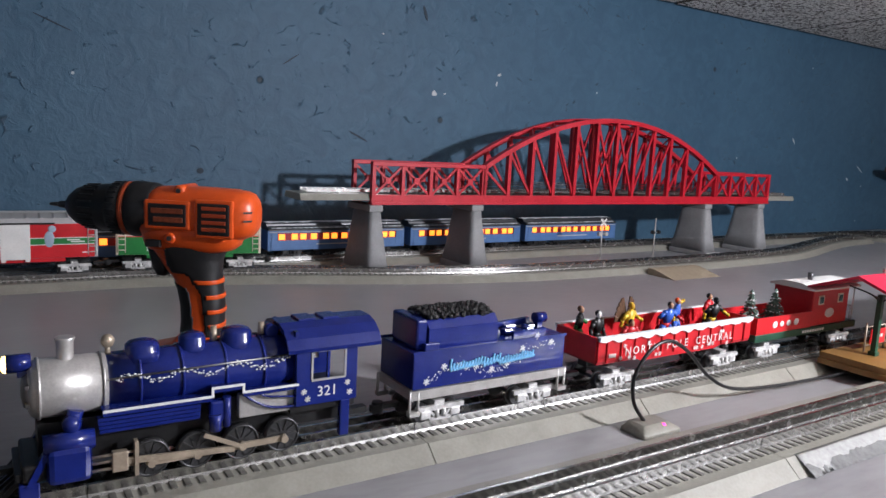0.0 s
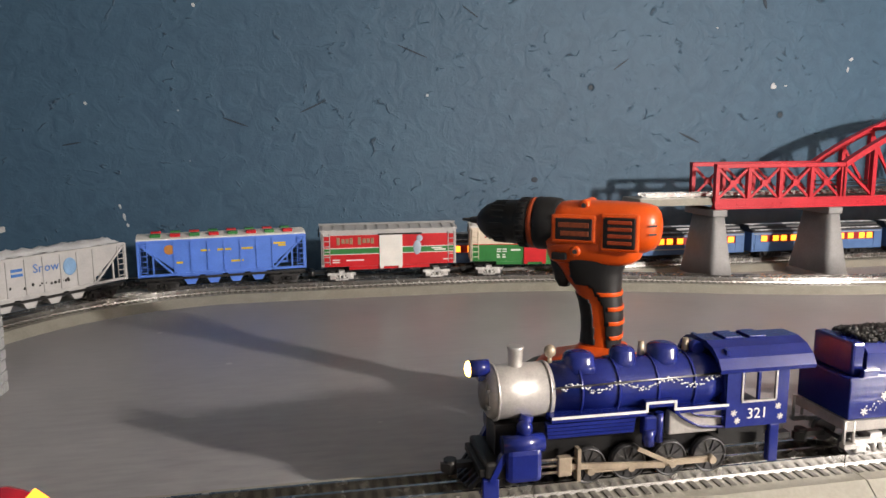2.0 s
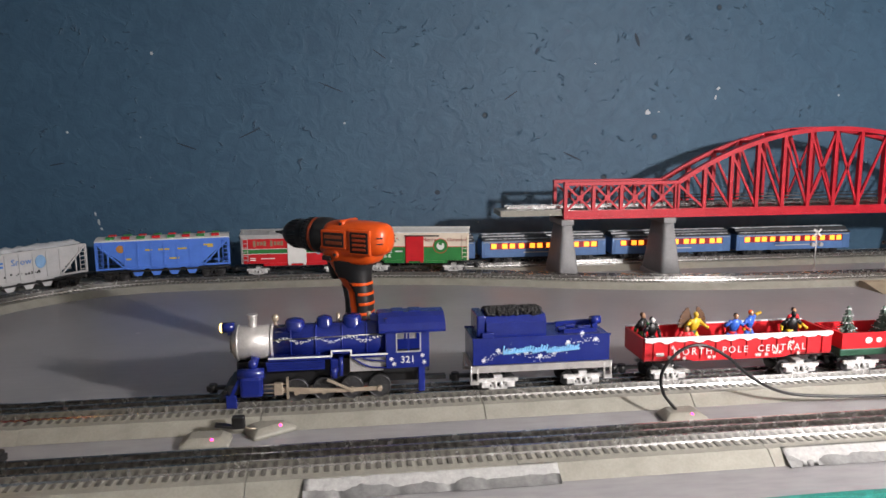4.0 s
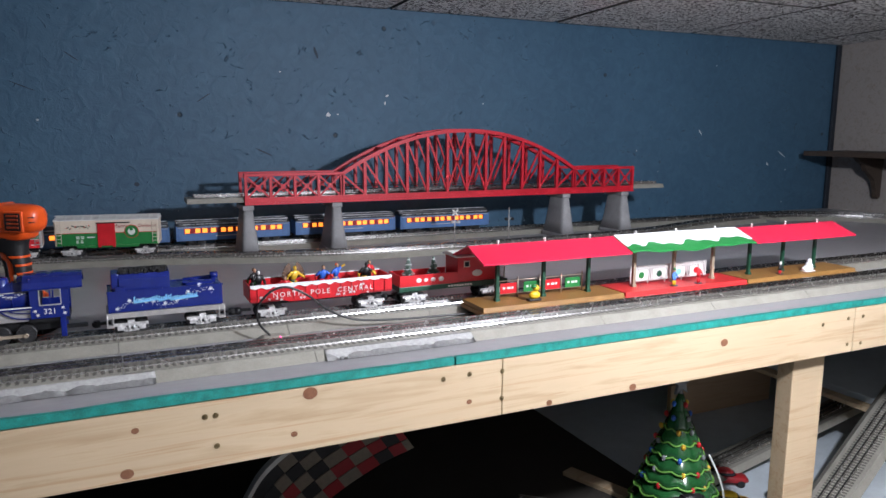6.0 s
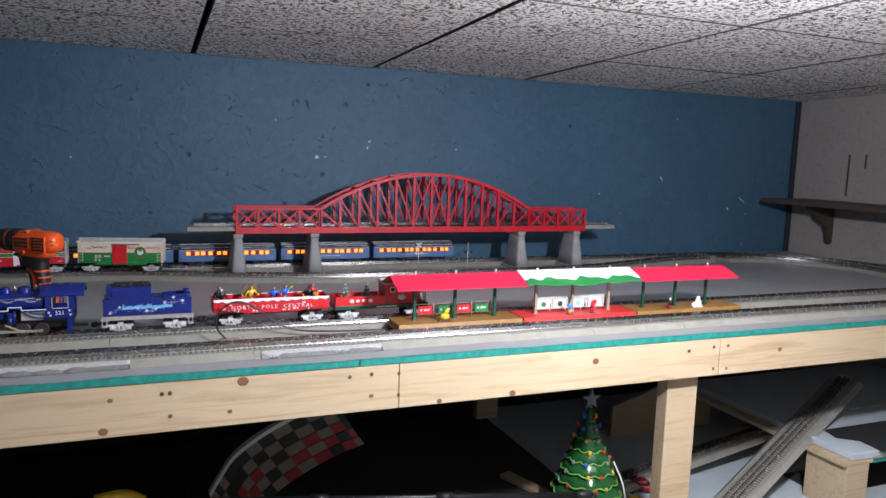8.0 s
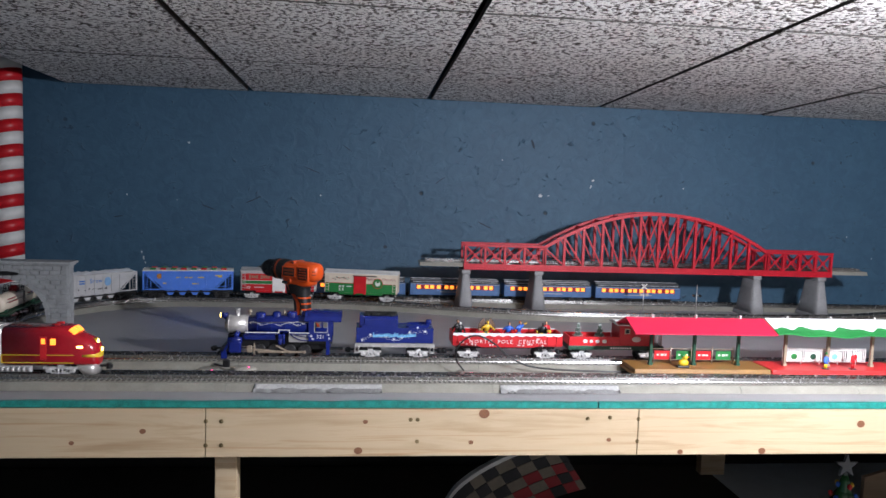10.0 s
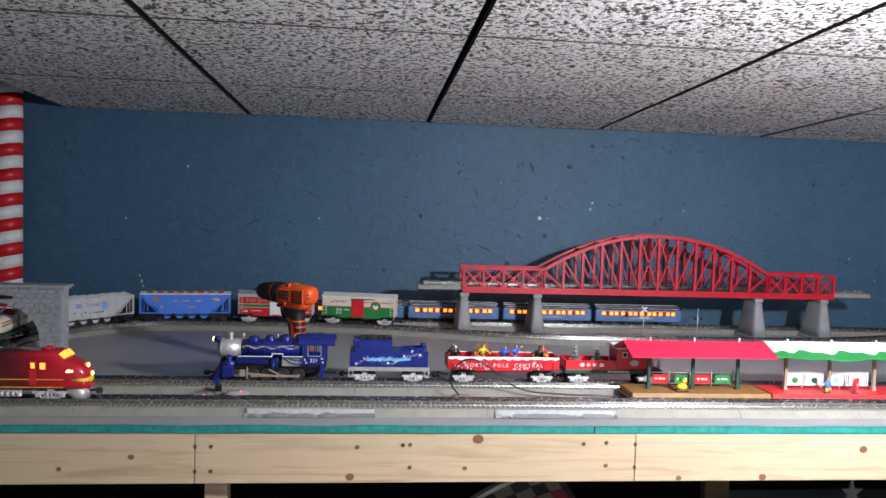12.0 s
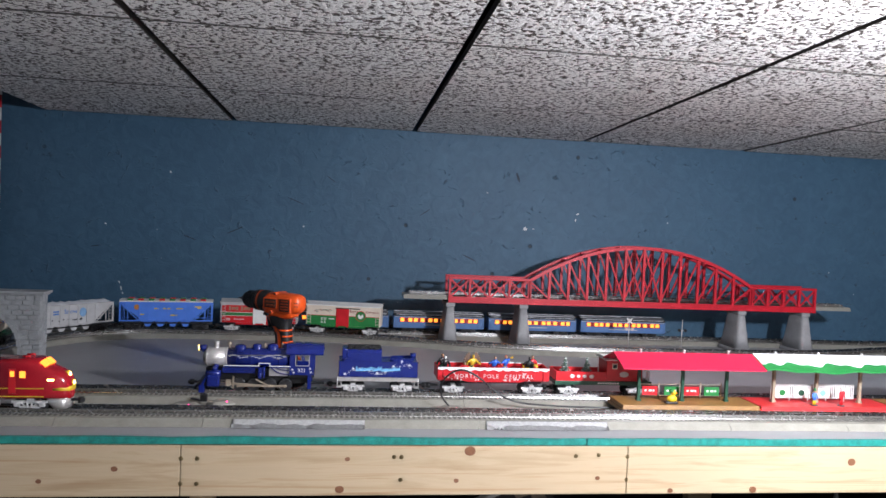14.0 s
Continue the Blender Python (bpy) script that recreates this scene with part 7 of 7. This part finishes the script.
crossing_signal(pose(0.694, 0.957, 0), True)
crossing_signal(pose(0.875, 0.958, 0), False)
cg = B()
prism_x(cg, [(0.742, 0.0), (0.800, 0.014), (0.816, 0.014), (0.816, 0.0)], 0.700, 0.850)
solid("crossing_ramp", cg, TAN, "tan wedge ramp leading up to the far track", "ramp")


def sensor(at, label):
    s = thing("track_sensor", label, "sensor", "trackside sensors", at=at)
    b = B()
    loft(b, [oval((0, dy, z), (1, 0, 0), (0, 1, 0), rx, ry, 12, 24) for z, rx, ry, dy in ((0, 0.026, 0.016, 0), (0.0035, 0.0255, 0.0155, 0), (0.0042, 0.025, 0.015, 0), (0.0090, 0.017, 0.010, 0.003), (0.0093, 0.016, 0.009, 0.003))])
    part("housing", b, BED, s)
    part("indicator", ball(B(), (0.008, -0.0085, 0.0074), 0.0020, seg=8), PINK, s, "glowing pink indicator")
    return s


sensor(pose(0.012, 0.196, 0), "grey trackside sensor box with a pink indicator light")
sensor(pose(-0.520, 0.202, 0), "grey trackside sensor wedge with a pink indicator light")
sensor(pose(-0.455, 0.226, 0, 0, 0, 30), "grey trackside sensor wedge close to the rails")
cl = thing("sensor_clip", "black plastic clip with bare wire ends beside the sensors", "clip", at=pose(-0.487, 0.214, 0.009))
part("body", box(B(), -0.007, 0.007, -0.004, 0.004, 0.001, 0.016, 0.002), BLACK, cl)
part("lever", bar(B(), (-0.004, 0, 0.003), (-0.024, -0.003, 0.008), 0.007, 0.003), BLACK, cl)
part("wire", tube(B(), smooth_line([(0.005, 0, 0.003), (0.012, -0.004, 0.002), (0.018, -0.002, 0.001)], 5), 0.001, 6), ROD, cl)
cb = B()
tube(cb, smooth_line([(0.006, 0.200, 0.009), (-0.010, 0.200, 0.030), (-0.012, 0.200, 0.055), (0.008, 0.201, 0.078), (0.035, 0.202, 0.084), (0.068, 0.204, 0.068), (0.105, 0.206, 0.038), (0.150, 0.207, 0.018), (0.220, 0.206, 0.011), (0.300, 0.204, 0.009), (0.372, 0.203, 0.008)], 8), 0.0019, 8)
solid("sensor_cable", cb, CABLE, "thin black cable looping up from a sensor box", "cable")
wr = B()
tube(wr, smooth_line([(0.900, 0.965, 0.0015), (0.96, 0.975, 0.0015), (1.03, 0.955, 0.0015), (1.10, 0.935, 0.0015), (1.2, 0.935, 0.0015)], 6), 0.0012, 6)
solid("loose_wire", wr, DKRED, "thin red wire lying on the table by the piers", "wire")
w2 = B()
tube(w2, smooth_line([(1.20, 0.985, 0.002), (1.34, 0.935, 0.008), (1.46, 0.955, 0.012), (1.60, 1.040, 0.004), (1.72, 1.068, 0.002)], 6), 0.0018, 6)
solid("black_wire", w2, CABLE, "thin black wire trailing past the bridge piers", "wire")

# grainy clear film lying over part of the front track edge
GLUE = plain("dried_glue", (0.44, 0.44, 0.43), 0.22, var=0.3, scale=170, bump=0.3)
for x0, x1 in ((-0.41, -0.17), (0.06, 0.30)):
    fm = B()
    rows = []
    for k in range(41):
        x = x0 + (x1 - x0) * k / 40
        rows.append([(x, 0.060 + 0.003 * noise.noise((x * 30, 1, 0)), 0.001), (x, 0.066, 0.0036 + 0.0012 * abs(noise.noise((x * 60, 2, 0)))), (x, 0.078, 0.0122 + 0.0012 * noise.noise((x * 80, 3, 0))), (x, 0.0815, 0.0130)])
    loft(fm, rows)
    solid("glue_film", fm, GLUE, "shiny bumpy dried glue film over the track edge", "glue film", "patches of dried glue")

# ---- wall shelf on the panelled wall ----
shelf = thing("wall_shelf", "dark brown wooden shelf on the panelled wall", "shelf")
DARKWOOD = pine("dark_shelf_wood", (0.030, 0.020, 0.014), (0.060, 0.042, 0.030))
part("board", box(B(), 2.415, X1 + 0.003, 0.10, 1.20, 0.236, 0.256, 0.003), DARKWOOD, shelf)
bk = B()
pts = [(X1 + u, z) for u, z in ((0.0, 0.235), (0.0, 0.070), (-0.014, 0.062), (-0.026, 0.075), (-0.030, 0.105), (-0.045, 0.140), (-0.075, 0.165), (-0.100, 0.180), (-0.115, 0.205), (-0.140, 0.215), (-0.165, 0.235))]
prism(bk, pts, 1.030, 1.050)
part("bracket", bk, DARKWOOD, shelf, "scrolled dark bracket")
for y, z0, z1 in ((0.985, 0.28, 0.46), (0.905, 0.40, 0.46)):
    solid("panel_groove", box(B(), X1 - 0.001, X1 + 0.003, y - 0.003, y + 0.003, z0, z1), DARKWOOD, "dark slot in the wall panelling", "groove", "slots in the panelling")
orn = thing("shelf_ornament", "dull red model house with pale trim standing on the shelf", "ornament", at=pose(2.560, 0.560, 0.256))
part("wall", box(B(), -0.045, 0.045, -0.075, 0.075, 0.0, 0.125, 0.002), BRICKRED, orn)
rfo = B()
prism(rfo, [(-0.056, 0.118), (0.0, 0.190), (0.056, 0.118), (0.056, 0.126), (0.0, 0.199), (-0.056, 0.126)], -0.083, 0.083)
part("roof", rfo, BRICKRED, orn)
part("gable", prism(B(), [(-0.045, 0.125), (0.045, 0.125), (0.0, 0.186)], -0.075, 0.075), BRICKRED, orn)
for y in (-0.040, 0.0, 0.040):
    wf = part("window", box(B(), -0.0475, -0.0440, y - 0.012, y + 0.012, 0.045, 0.085, 0.001), GREYCAR, orn, "pale framed window")
    part("pane", box(B(), -0.0485, -0.0474, y - 0.009, y + 0.009, 0.049, 0.081), GLASSDARK, wf)
part("chimney", box(B(), 0.012, 0.032, 0.030, 0.050, 0.150, 0.225, 0.001), BRICKRED, orn)

# scars in the wall paint that are large enough to stand out
CHIPW = plain("bare_plaster", (0.55, 0.58, 0.60), 0.7)
for x, z, w, h, a in ((0.414, 0.377, 0.009, 0.008, 10), (0.445, 0.378, 0.004, 0.002, 0), (-0.972, 0.140, 0.0025, 0.006, 12), (-0.966, 0.120, 0.003, 0.008, 12), (-0.960, 0.103, 0.0025, 0.005, 30), (0.607, 0.438, 0.006, 0.004, 30), (-0.816, 0.518, 0.004, 0.004, 0),
                      (0.60, 0.415, 0.003, 0.006, 0), (-0.48, 0.055, 0.005, 0.002, 5), (0.27, 0.50, 0.003, 0.002, 0), (-1.02, 0.335, 0.003, 0.004, 30), (1.92, 0.33, 0.003, 0.014, 40), (2.3, 0.2, 0.004, 0.010, 40), (2.38, 0.24, 0.002, 0.03, 60)):
    b = B()
    r1 = random.Random(int((x + 3) * 1000))
    ring = []
    for n in range(10):
        q = 2 * math.pi * n / 10
        k = r1.uniform(0.6, 1.1)
        ca, sa = math.cos(radians(a)), math.sin(radians(a))
        u, v = w * k * math.cos(q), h * k * math.sin(q)
        ring.append((x + u * ca - v * sa, z + u * sa + v * ca))
    prism(b, ring, WALL_Y - 0.0012, WALL_Y + 0.001)
    solid("paint_chip", b, CHIPW, "pale chip in the blue wall paint", "paint chip", "chips in the wall paint", kind="structure")
for x, z, w, h, a in ((-0.139, 0.178, 0.007, 0.006, 0), (0.215, 0.265, 0.028, 0.0022, -25), (-0.60, 0.33, 0.030, 0.0016, 25), (-0.40, 0.44, 0.034, 0.0014, -22), (0.38, 0.56, 0.004, 0.018, 20), (-0.75, 0.30, 0.026, 0.0018, -20), (0.05, 0.42, 0.022, 0.0015, 35), (-0.28, 0.52, 0.020, 0.0014, -35), (-1.05, 0.26, 0.018, 0.0016, 10)):
    b = B()
    ca, sa = math.cos(radians(a)), math.sin(radians(a))
    ring = [(x + w * math.cos(q) * ca - h * math.sin(q) * sa, z + w * math.cos(q) * sa + h * math.sin(q) * ca) for q in (2 * math.pi * n / 12 for n in range(12))]
    prism(b, ring, WALL_Y - 0.0010, WALL_Y + 0.001)
    solid("wall_gouge", b, plain("dark_gouge", (0.018, 0.035, 0.055), 0.7) if x == -0.139 else bpy.data.materials["dark_gouge"], "dark gouge in the blue wall plaster", "gouge", "gouges in the wall plaster", kind="structure")

# ---- lower level under the table ----
DECK = -0.595
solid("lower_deck", box(B(), 1.045, X1 - 0.01, 0.085, 1.20, DECK - 0.025, DECK), FOAM, "pale blue-white foam deck of the lower level", "deck", kind="structure")
# near-black colour carries the shade over the left part of the deck
solid("lower_shelf", box(B(), X0 + 0.02, 1.043, 0.15, 1.20, DECK - 0.03, DECK), plain("shaded_board", (0.035, 0.030, 0.024), 0.8, scale=12), "lower level board coloured near-black to stand for shade", "shelf board", kind="structure")
# added black sheet: stands in for the deep shade before the rear wall
solid("shade_panel", box(B(), X0 + 0.02, X1 - 0.012, 1.225, 1.24, FLOOR_Z, -0.0105), plain("shade_black", (0.006, 0.006, 0.007), 0.95, scale=20), "black panel added under the table to stand for deep shade", "backing", kind="structure")
lt = B()
prism(lt, [(1.15, 0.0), (1.60, 0.0), (1.60, 0.15), (1.36, 0.17), (1.15, 0.11)], 0.80, 0.815)
solid("leaning_board", lt, PINE_DARK, "darker plywood offcut standing on the lower deck", "board", at=pose(0.25, 0, DECK))

tree = thing("ceramic_tree", "glazed green ceramic christmas tree with coloured bulbs and star", "christmas tree", at=pose(0.975, 0.315, DECK))
tb = B()
loft(tb, [oval((0, 0, z), (1, 0, 0), (0, 1, 0), r, r, 2, 24) for z, r in ((0, 0.068), (0.02, 0.064), (0.03, 0.05), (0.05, 0.04))])
part("base", tb, CERAMIC, tree)
tiers = 9
rr = random.Random(21)
for k in range(tiers):
    u = k / (tiers - 1)
    z = 0.040 + 0.245 * u ** 0.95
    r = 0.092 * (1 - u) ** 0.9 + 0.018
    h = 0.048 - 0.012 * u
    tv, rim = B(), B()
    n = 60
    nl = 12 - k // 2
    rings = [[], [], [], []]
    for i in range(n):
        a = 2 * math.pi * i / n + k * 0.4
        wob = abs(math.sin(a * nl / 2))
        for j, (q, dz) in enumerate(((1.0, -0.012), (0.93, 0.000), (0.66, 0.5 * h), (0.35, h))):
            rad = r * q * (1 + (0.085 * wob if j < 2 else 0.03 * wob))
            rings[j].append((rad * math.cos(a), rad * math.sin(a), z + dz - (0.006 * wob if j < 2 else 0)))
    loft(tv, rings)
    tier = part("tier", tv, CERAMIC, tree)
    edge = [Vector((p[0] * 1.004, p[1] * 1.004, p[2])) for p in rings[0]]
    tube(rim, edge + edge[:1], 0.0024, 6)
    part("pale_rim", rim, GLAZE, tier, "pale green glazed rim")
    for i in range(max(5, 11 - k)):
        a = 2 * math.pi * (i + rr.random() * 0.5) / max(5, 11 - k) + k
        rad = r * 0.88
        part("bulb", ball(rod(B(), (rad * math.cos(a) * 0.9, rad * math.sin(a) * 0.9, z + 0.006), (rad * math.cos(a), rad * math.sin(a), z + 0.010), 0.003, seg=8), (rad * math.cos(a) * 1.03, rad * math.sin(a) * 1.03, z + 0.012), 0.0062, 0.9, 0.9, 1.2, 8),
             rr.choice((RED, FBLUE, CLEAR, FYEL, RED)), tier, "coloured plastic bulb")
sr = B()
pts = []
for n in range(10):
    q = 0.030 if n % 2 == 0 else 0.012
    a = math.pi / 2 + math.pi * n / 5
    pts.append((q * math.cos(a), 0.345 + q * math.sin(a)))
prism(sr, pts, -0.004, 0.004)
rod(sr, (0, 0, 0.310), (0, 0, 0.335), 0.006, 0.004, 10)
part("star", sr, CLEAR, tree, "frosted clear star")
cd = B()
tube(cd, smooth_line([(0.050, -0.050, 0.180), (0.068, -0.066, 0.130), (0.072, -0.080, 0.090), (0.060, -0.100, 0.040), (0.050, -0.120, 0.003)], 6), 0.0025, 6)
part("cord", cd, WHITE, tree, "white power cord")

# loose track lengths
for a, b_, lb in (((1.345, 0.190, DECK + 0.012), (1.993, 0.35, -0.300), "loose grey toy track leaning up to the upper shelf"), ((1.12, 0.430, DECK + 0.010), (1.985, 0.50, -0.478), "loose grey toy track lying behind the leaning one"), ((0.66, 0.520, DECK + 0.004), (0.97, 0.250, DECK + 0.004), "short grey toy track lying by the ceramic tree")):
    va, vb = Vector(a), Vector(b_)
    d = vb - va
    lt_ = thing("loose_track", lb, "train track", "loose track under the table", at=Matrix.Translation(va) @ pose(0, 0, 0, 0, 0, math.degrees(math.atan2(d.y, d.x))) @ pose(0, 0, 0, 0, -math.degrees(math.atan2(d.z, math.hypot(d.x, d.y))), 0))
    ln = [(0, 0, 0), (d.length, 0, 0)]
    part("roadbed", sweep(B(), ln, PROFILE), BED, lt_)
    for ry in RAIL_Y:
        part("rail", sweep(B(), ln, shifted(RAIL_P, ry)), RAIL, lt_)
    nt_ = int(d.length / TIE_PITCH)
    for k in range(nt_):
        t = part("tie", tie_mesh, TIE, lt_)
        t.location.x = (k + 0.5) * d.length / nt_

# raised foam shelf on a timber block
blk = B()
box(blk, 1.700, 1.790, 0.092, 0.230, DECK, -0.446, 0.002)
solid("timber_block", blk, PINE, "pale timber block holding up the small raised shelf", "timber block")
up = thing("raised_shelf", "small raised foam shelf with a printed road and teal edge", "shelf")
part("plywood", box(B(), 1.685, X1 - 0.01, 0.090, 0.80, -0.446, -0.434), PINE, up)
part("teal_edge", box(B(), 1.80, X1 - 0.01, 0.086, 0.0898, -0.446, -0.434), TEAL, up)
part("foam", box(B(), 1.72, X1 - 0.01, 0.094, 0.80, -0.434, -0.414, 0.003), FOAM, up)
rdp = B()
prism(rdp, [(0, 0), (0.9, 0), (0.9, 0.25), (0.12, 0.25), (0.10, 0.20), (0.02, 0.18), (0.03, 0.10), (-0.02, 0.06)], 0, 0.0015)
r_ = part("printed_road", rdp, ASPHALT, up, "black printed road")
r_.matrix_basis = pose(1.80, 0.26, -0.4125, 90, 0, 0) @ pose(0, 0, 0, 0, 0, 0)
for k in range(5):
    part("lane_mark", box(B(), 1.86 + k * 0.10, 1.90 + k * 0.10, 0.375, 0.381, -0.4126, -0.4108), WHITE, up)
lower_road = B()
box(lower_road, 1.75, 2.4, 0.20, 0.36, DECK + 0.0005, DECK + 0.002)
solid("road_print", lower_road, ASPHALT, "black printed road on the lower deck", "road")


def toy_car(at, col, label):
    c = thing("toy_car", label, "toy car", "toy cars under the table", at=at)
    b = B()
    loft(b, [oval((x, 0, z), (0, 1, 0), (0, 0, 1), w, h, 3, 16) for x, z, w, h in ((-0.052, 0.018, 0.014, 0.007), (-0.045, 0.019, 0.021, 0.011), (0.0, 0.019, 0.023, 0.012), (0.040, 0.018, 0.022, 0.010), (0.052, 0.016, 0.015, 0.006))])
    part("body", b, col, c)
    ca = B()
    loft(ca, [oval((x, 0, z), (1, 0, 0), (0, 1, 0), rx, ry, 3, 16) for x, z, rx, ry in ((-0.006, 0.026, 0.030, 0.020), (-0.006, 0.036, 0.022, 0.017), (-0.006, 0.041, 0.014, 0.012))])
    part("cabin", ca, col, c)
    part("glass", loft(B(), [oval((-0.006, 0, z), (1, 0, 0), (0, 1, 0), rx, ry, 3, 16) for z, rx, ry in ((0.029, 0.0292, 0.0194), (0.036, 0.0234, 0.0178))]), GLASSDARK, c)
    for x in (-0.032, 0.032):
        for s in (-1, 1):
            part("wheel", rod(B(), (x, s * 0.016, 0.0095), (x, s * 0.0235, 0.0095), 0.0095, seg=16), BLACK, c)


toy_car(pose(1.145, 0.300, DECK, 0, 0, -35), YELLOW, "yellow toy car on the lower deck")
toy_car(pose(1.235, 0.400, DECK, 0, 0, -30), DKRED, "dark red toy car on the lower deck")
toy_car(pose(1.270, 0.255, DECK, 0, 0, 60), WHITE, "white toy car on the lower deck")

# reaching tool lying across the front of the lower level
tool = thing("reaching_tool", "long black reaching tool with a yellow grip", "grabber tool")
pa, pb = Vector((-0.098, 0.33, -0.388)), Vector((0.855, 0.12, -0.417))
tl = B()
rod(tl, pa, pb, 0.0075, seg=14)
part("tube", tl, BLACK, tool)
dirn = (pb - pa).normalized()
for u in (0.33, 0.63, 0.98):
    c = pa + (pb - pa) * u
    part("collar", rod(B(), c - dirn * 0.02, c + dirn * 0.02, 0.0115, seg=14), RUBBER, tool)
gr = B()
tube(gr, smooth_line([pb + Vector((0.00, 0, 0.0)), pb + Vector((0.015, 0, -0.03)), pb + Vector((0.012, 0, -0.10)), pb + Vector((0.03, 0, -0.16))], 6), 0.012, 10)
part("grip", gr, RUBBER, tool)
yg = B()
tube(yg, smooth_line([pb + Vector((-0.010, -0.010, -0.020)), pb + Vector((-0.012, -0.012, -0.07)), pb + Vector((0.0, -0.010, -0.13))], 6), 0.009, 10)
part("trigger", yg, YELLOW, tool, "yellow trigger")
jw = B()
tube(jw, smooth_line([pa, pa + Vector((-0.05, 0.0, 0.0)), pa + Vector((-0.10, 0.02, 0.006)), pa + Vector((-0.16, 0.02, 0.0))], 6), 0.011, 10)
part("claw", jw, RUBBER, tool)
yj = B()
tube(yj, smooth_line([pa + Vector((-0.06, -0.012, 0.014)), pa + Vector((-0.10, -0.012, 0.034)), pa + Vector((-0.155, -0.012, 0.030))], 6), 0.014, 10)
part("claw_pad", yj, YELLOW, tool, "yellow claw pad")
# what the tool rests on
crate = thing("dark_bin", "dark plastic bin of odds and ends under the table", "bin")
part("body", box(B(), -0.33, -0.06, 0.24, 0.44, FLOOR_Z, -0.402, 0.006), BLACK, crate)
jug = thing("white_jug", "white plastic jug with a round cap", "jug", at=pose(0.385, 0.215, DECK))
part("body", loft(B(), [oval((0, 0, z), (1, 0, 0), (0, 1, 0), rx, ry, 3, 20) for z, rx, ry in ((0, 0.055, 0.045), (0.10, 0.055, 0.045), (0.125, 0.040, 0.035), (0.135, 0.018, 0.018), (0.150, 0.018, 0.018))]), WHITE, jug)
part("cap", rod(B(), (0, 0, 0.150), (0, 0, 0.166), 0.020, seg=20), WHITE, jug)
ctl = thing("controller_box", "black controller with red buttons and a looped lead", "controller", at=pose(0.60, 0.26, DECK, 0, 0, -15))
part("body", box(B(), -0.12, 0.015, -0.05, 0.05, 0.0, 0.035, 0.005), BLACK, ctl)
for x, y in ((-0.02, -0.02), (-0.03, 0.02), (-0.09, 0.0)):
    part("button", rod(B(), (x, y, 0.034), (x, y, 0.043), 0.011, 0.010, 16), RED, ctl, "red button")
part("lead", tube(B(), smooth_line([(0.01, 0, 0.02), (0.08, -0.02, 0.04), (0.09, 0.05, 0.05), (0.03, 0.08, 0.03), (-0.03, 0.06, 0.004)], 8), 0.004, 8), CABLE, ctl)
stick = B()
box(stick, -0.02, 0.02, -0.10, 0.10, 0.0, 0.012, 0.001)
solid("wood_offcut", stick, PINE, "small pale wood offcut on the lower deck", "wood offcut", at=pose(0.915, 0.53, DECK, 0, 0, 20))

# curved checkered ramp in the dark
ramp_ob = thing("checkered_ramp", "curved toy ramp with white edge and checkered sides", "toy ramp")
CURVE = smooth_line([(0.000, 0.60, -0.520), (0.026, 0.60, -0.474), (0.063, 0.60, -0.421), (0.137, 0.60, -0.368), (0.243, 0.60, -0.318), (0.330, 0.60, -0.292)], 5)
ed = B()
loft(ed, [[p + Vector((0, -0.004, 0)), p + Vector((0, 0.02, 0.0)), p + Vector((-0.004, 0.02, 0.010)), p + Vector((-0.004, -0.004, 0.010))] for p in CURVE], smooth=False)
part("white_edge", ed, WHITE, ramp_ob)
cr_mats = (plain("checker_cream", (0.24, 0.20, 0.15), 0.7), BLACK, DKRED)
for i in range(len(CURVE) - 1):
    p, q = CURVE[i], CURVE[i + 1]
    for j in range(5):
        d0, d1 = 0.032 * j + 0.001, 0.032 * (j + 1) - 0.001
        m_ = cr_mats[(i // 2 + j) % 2] if j < 2 else cr_mats[(0, 2)[(i // 2 + j) % 2]]
        if (i // 2 + j) % 5 == 4:
            m_ = BLACK
        sv = Vector((0.55, 0, -0.83))
        ck = B()
        loft(ck, [[p + sv * d0, q + sv * d0, q + sv * d1, p + sv * d1], [p + sv * d0 + Vector((0, 0.004, 0)), q + sv * d0 + Vector((0, 0.004, 0)), q + sv * d1 + Vector((0, 0.004, 0)), p + sv * d1 + Vector((0, 0.004, 0))]], smooth=False)
        part("checker_panel", ck, m_, ramp_ob)
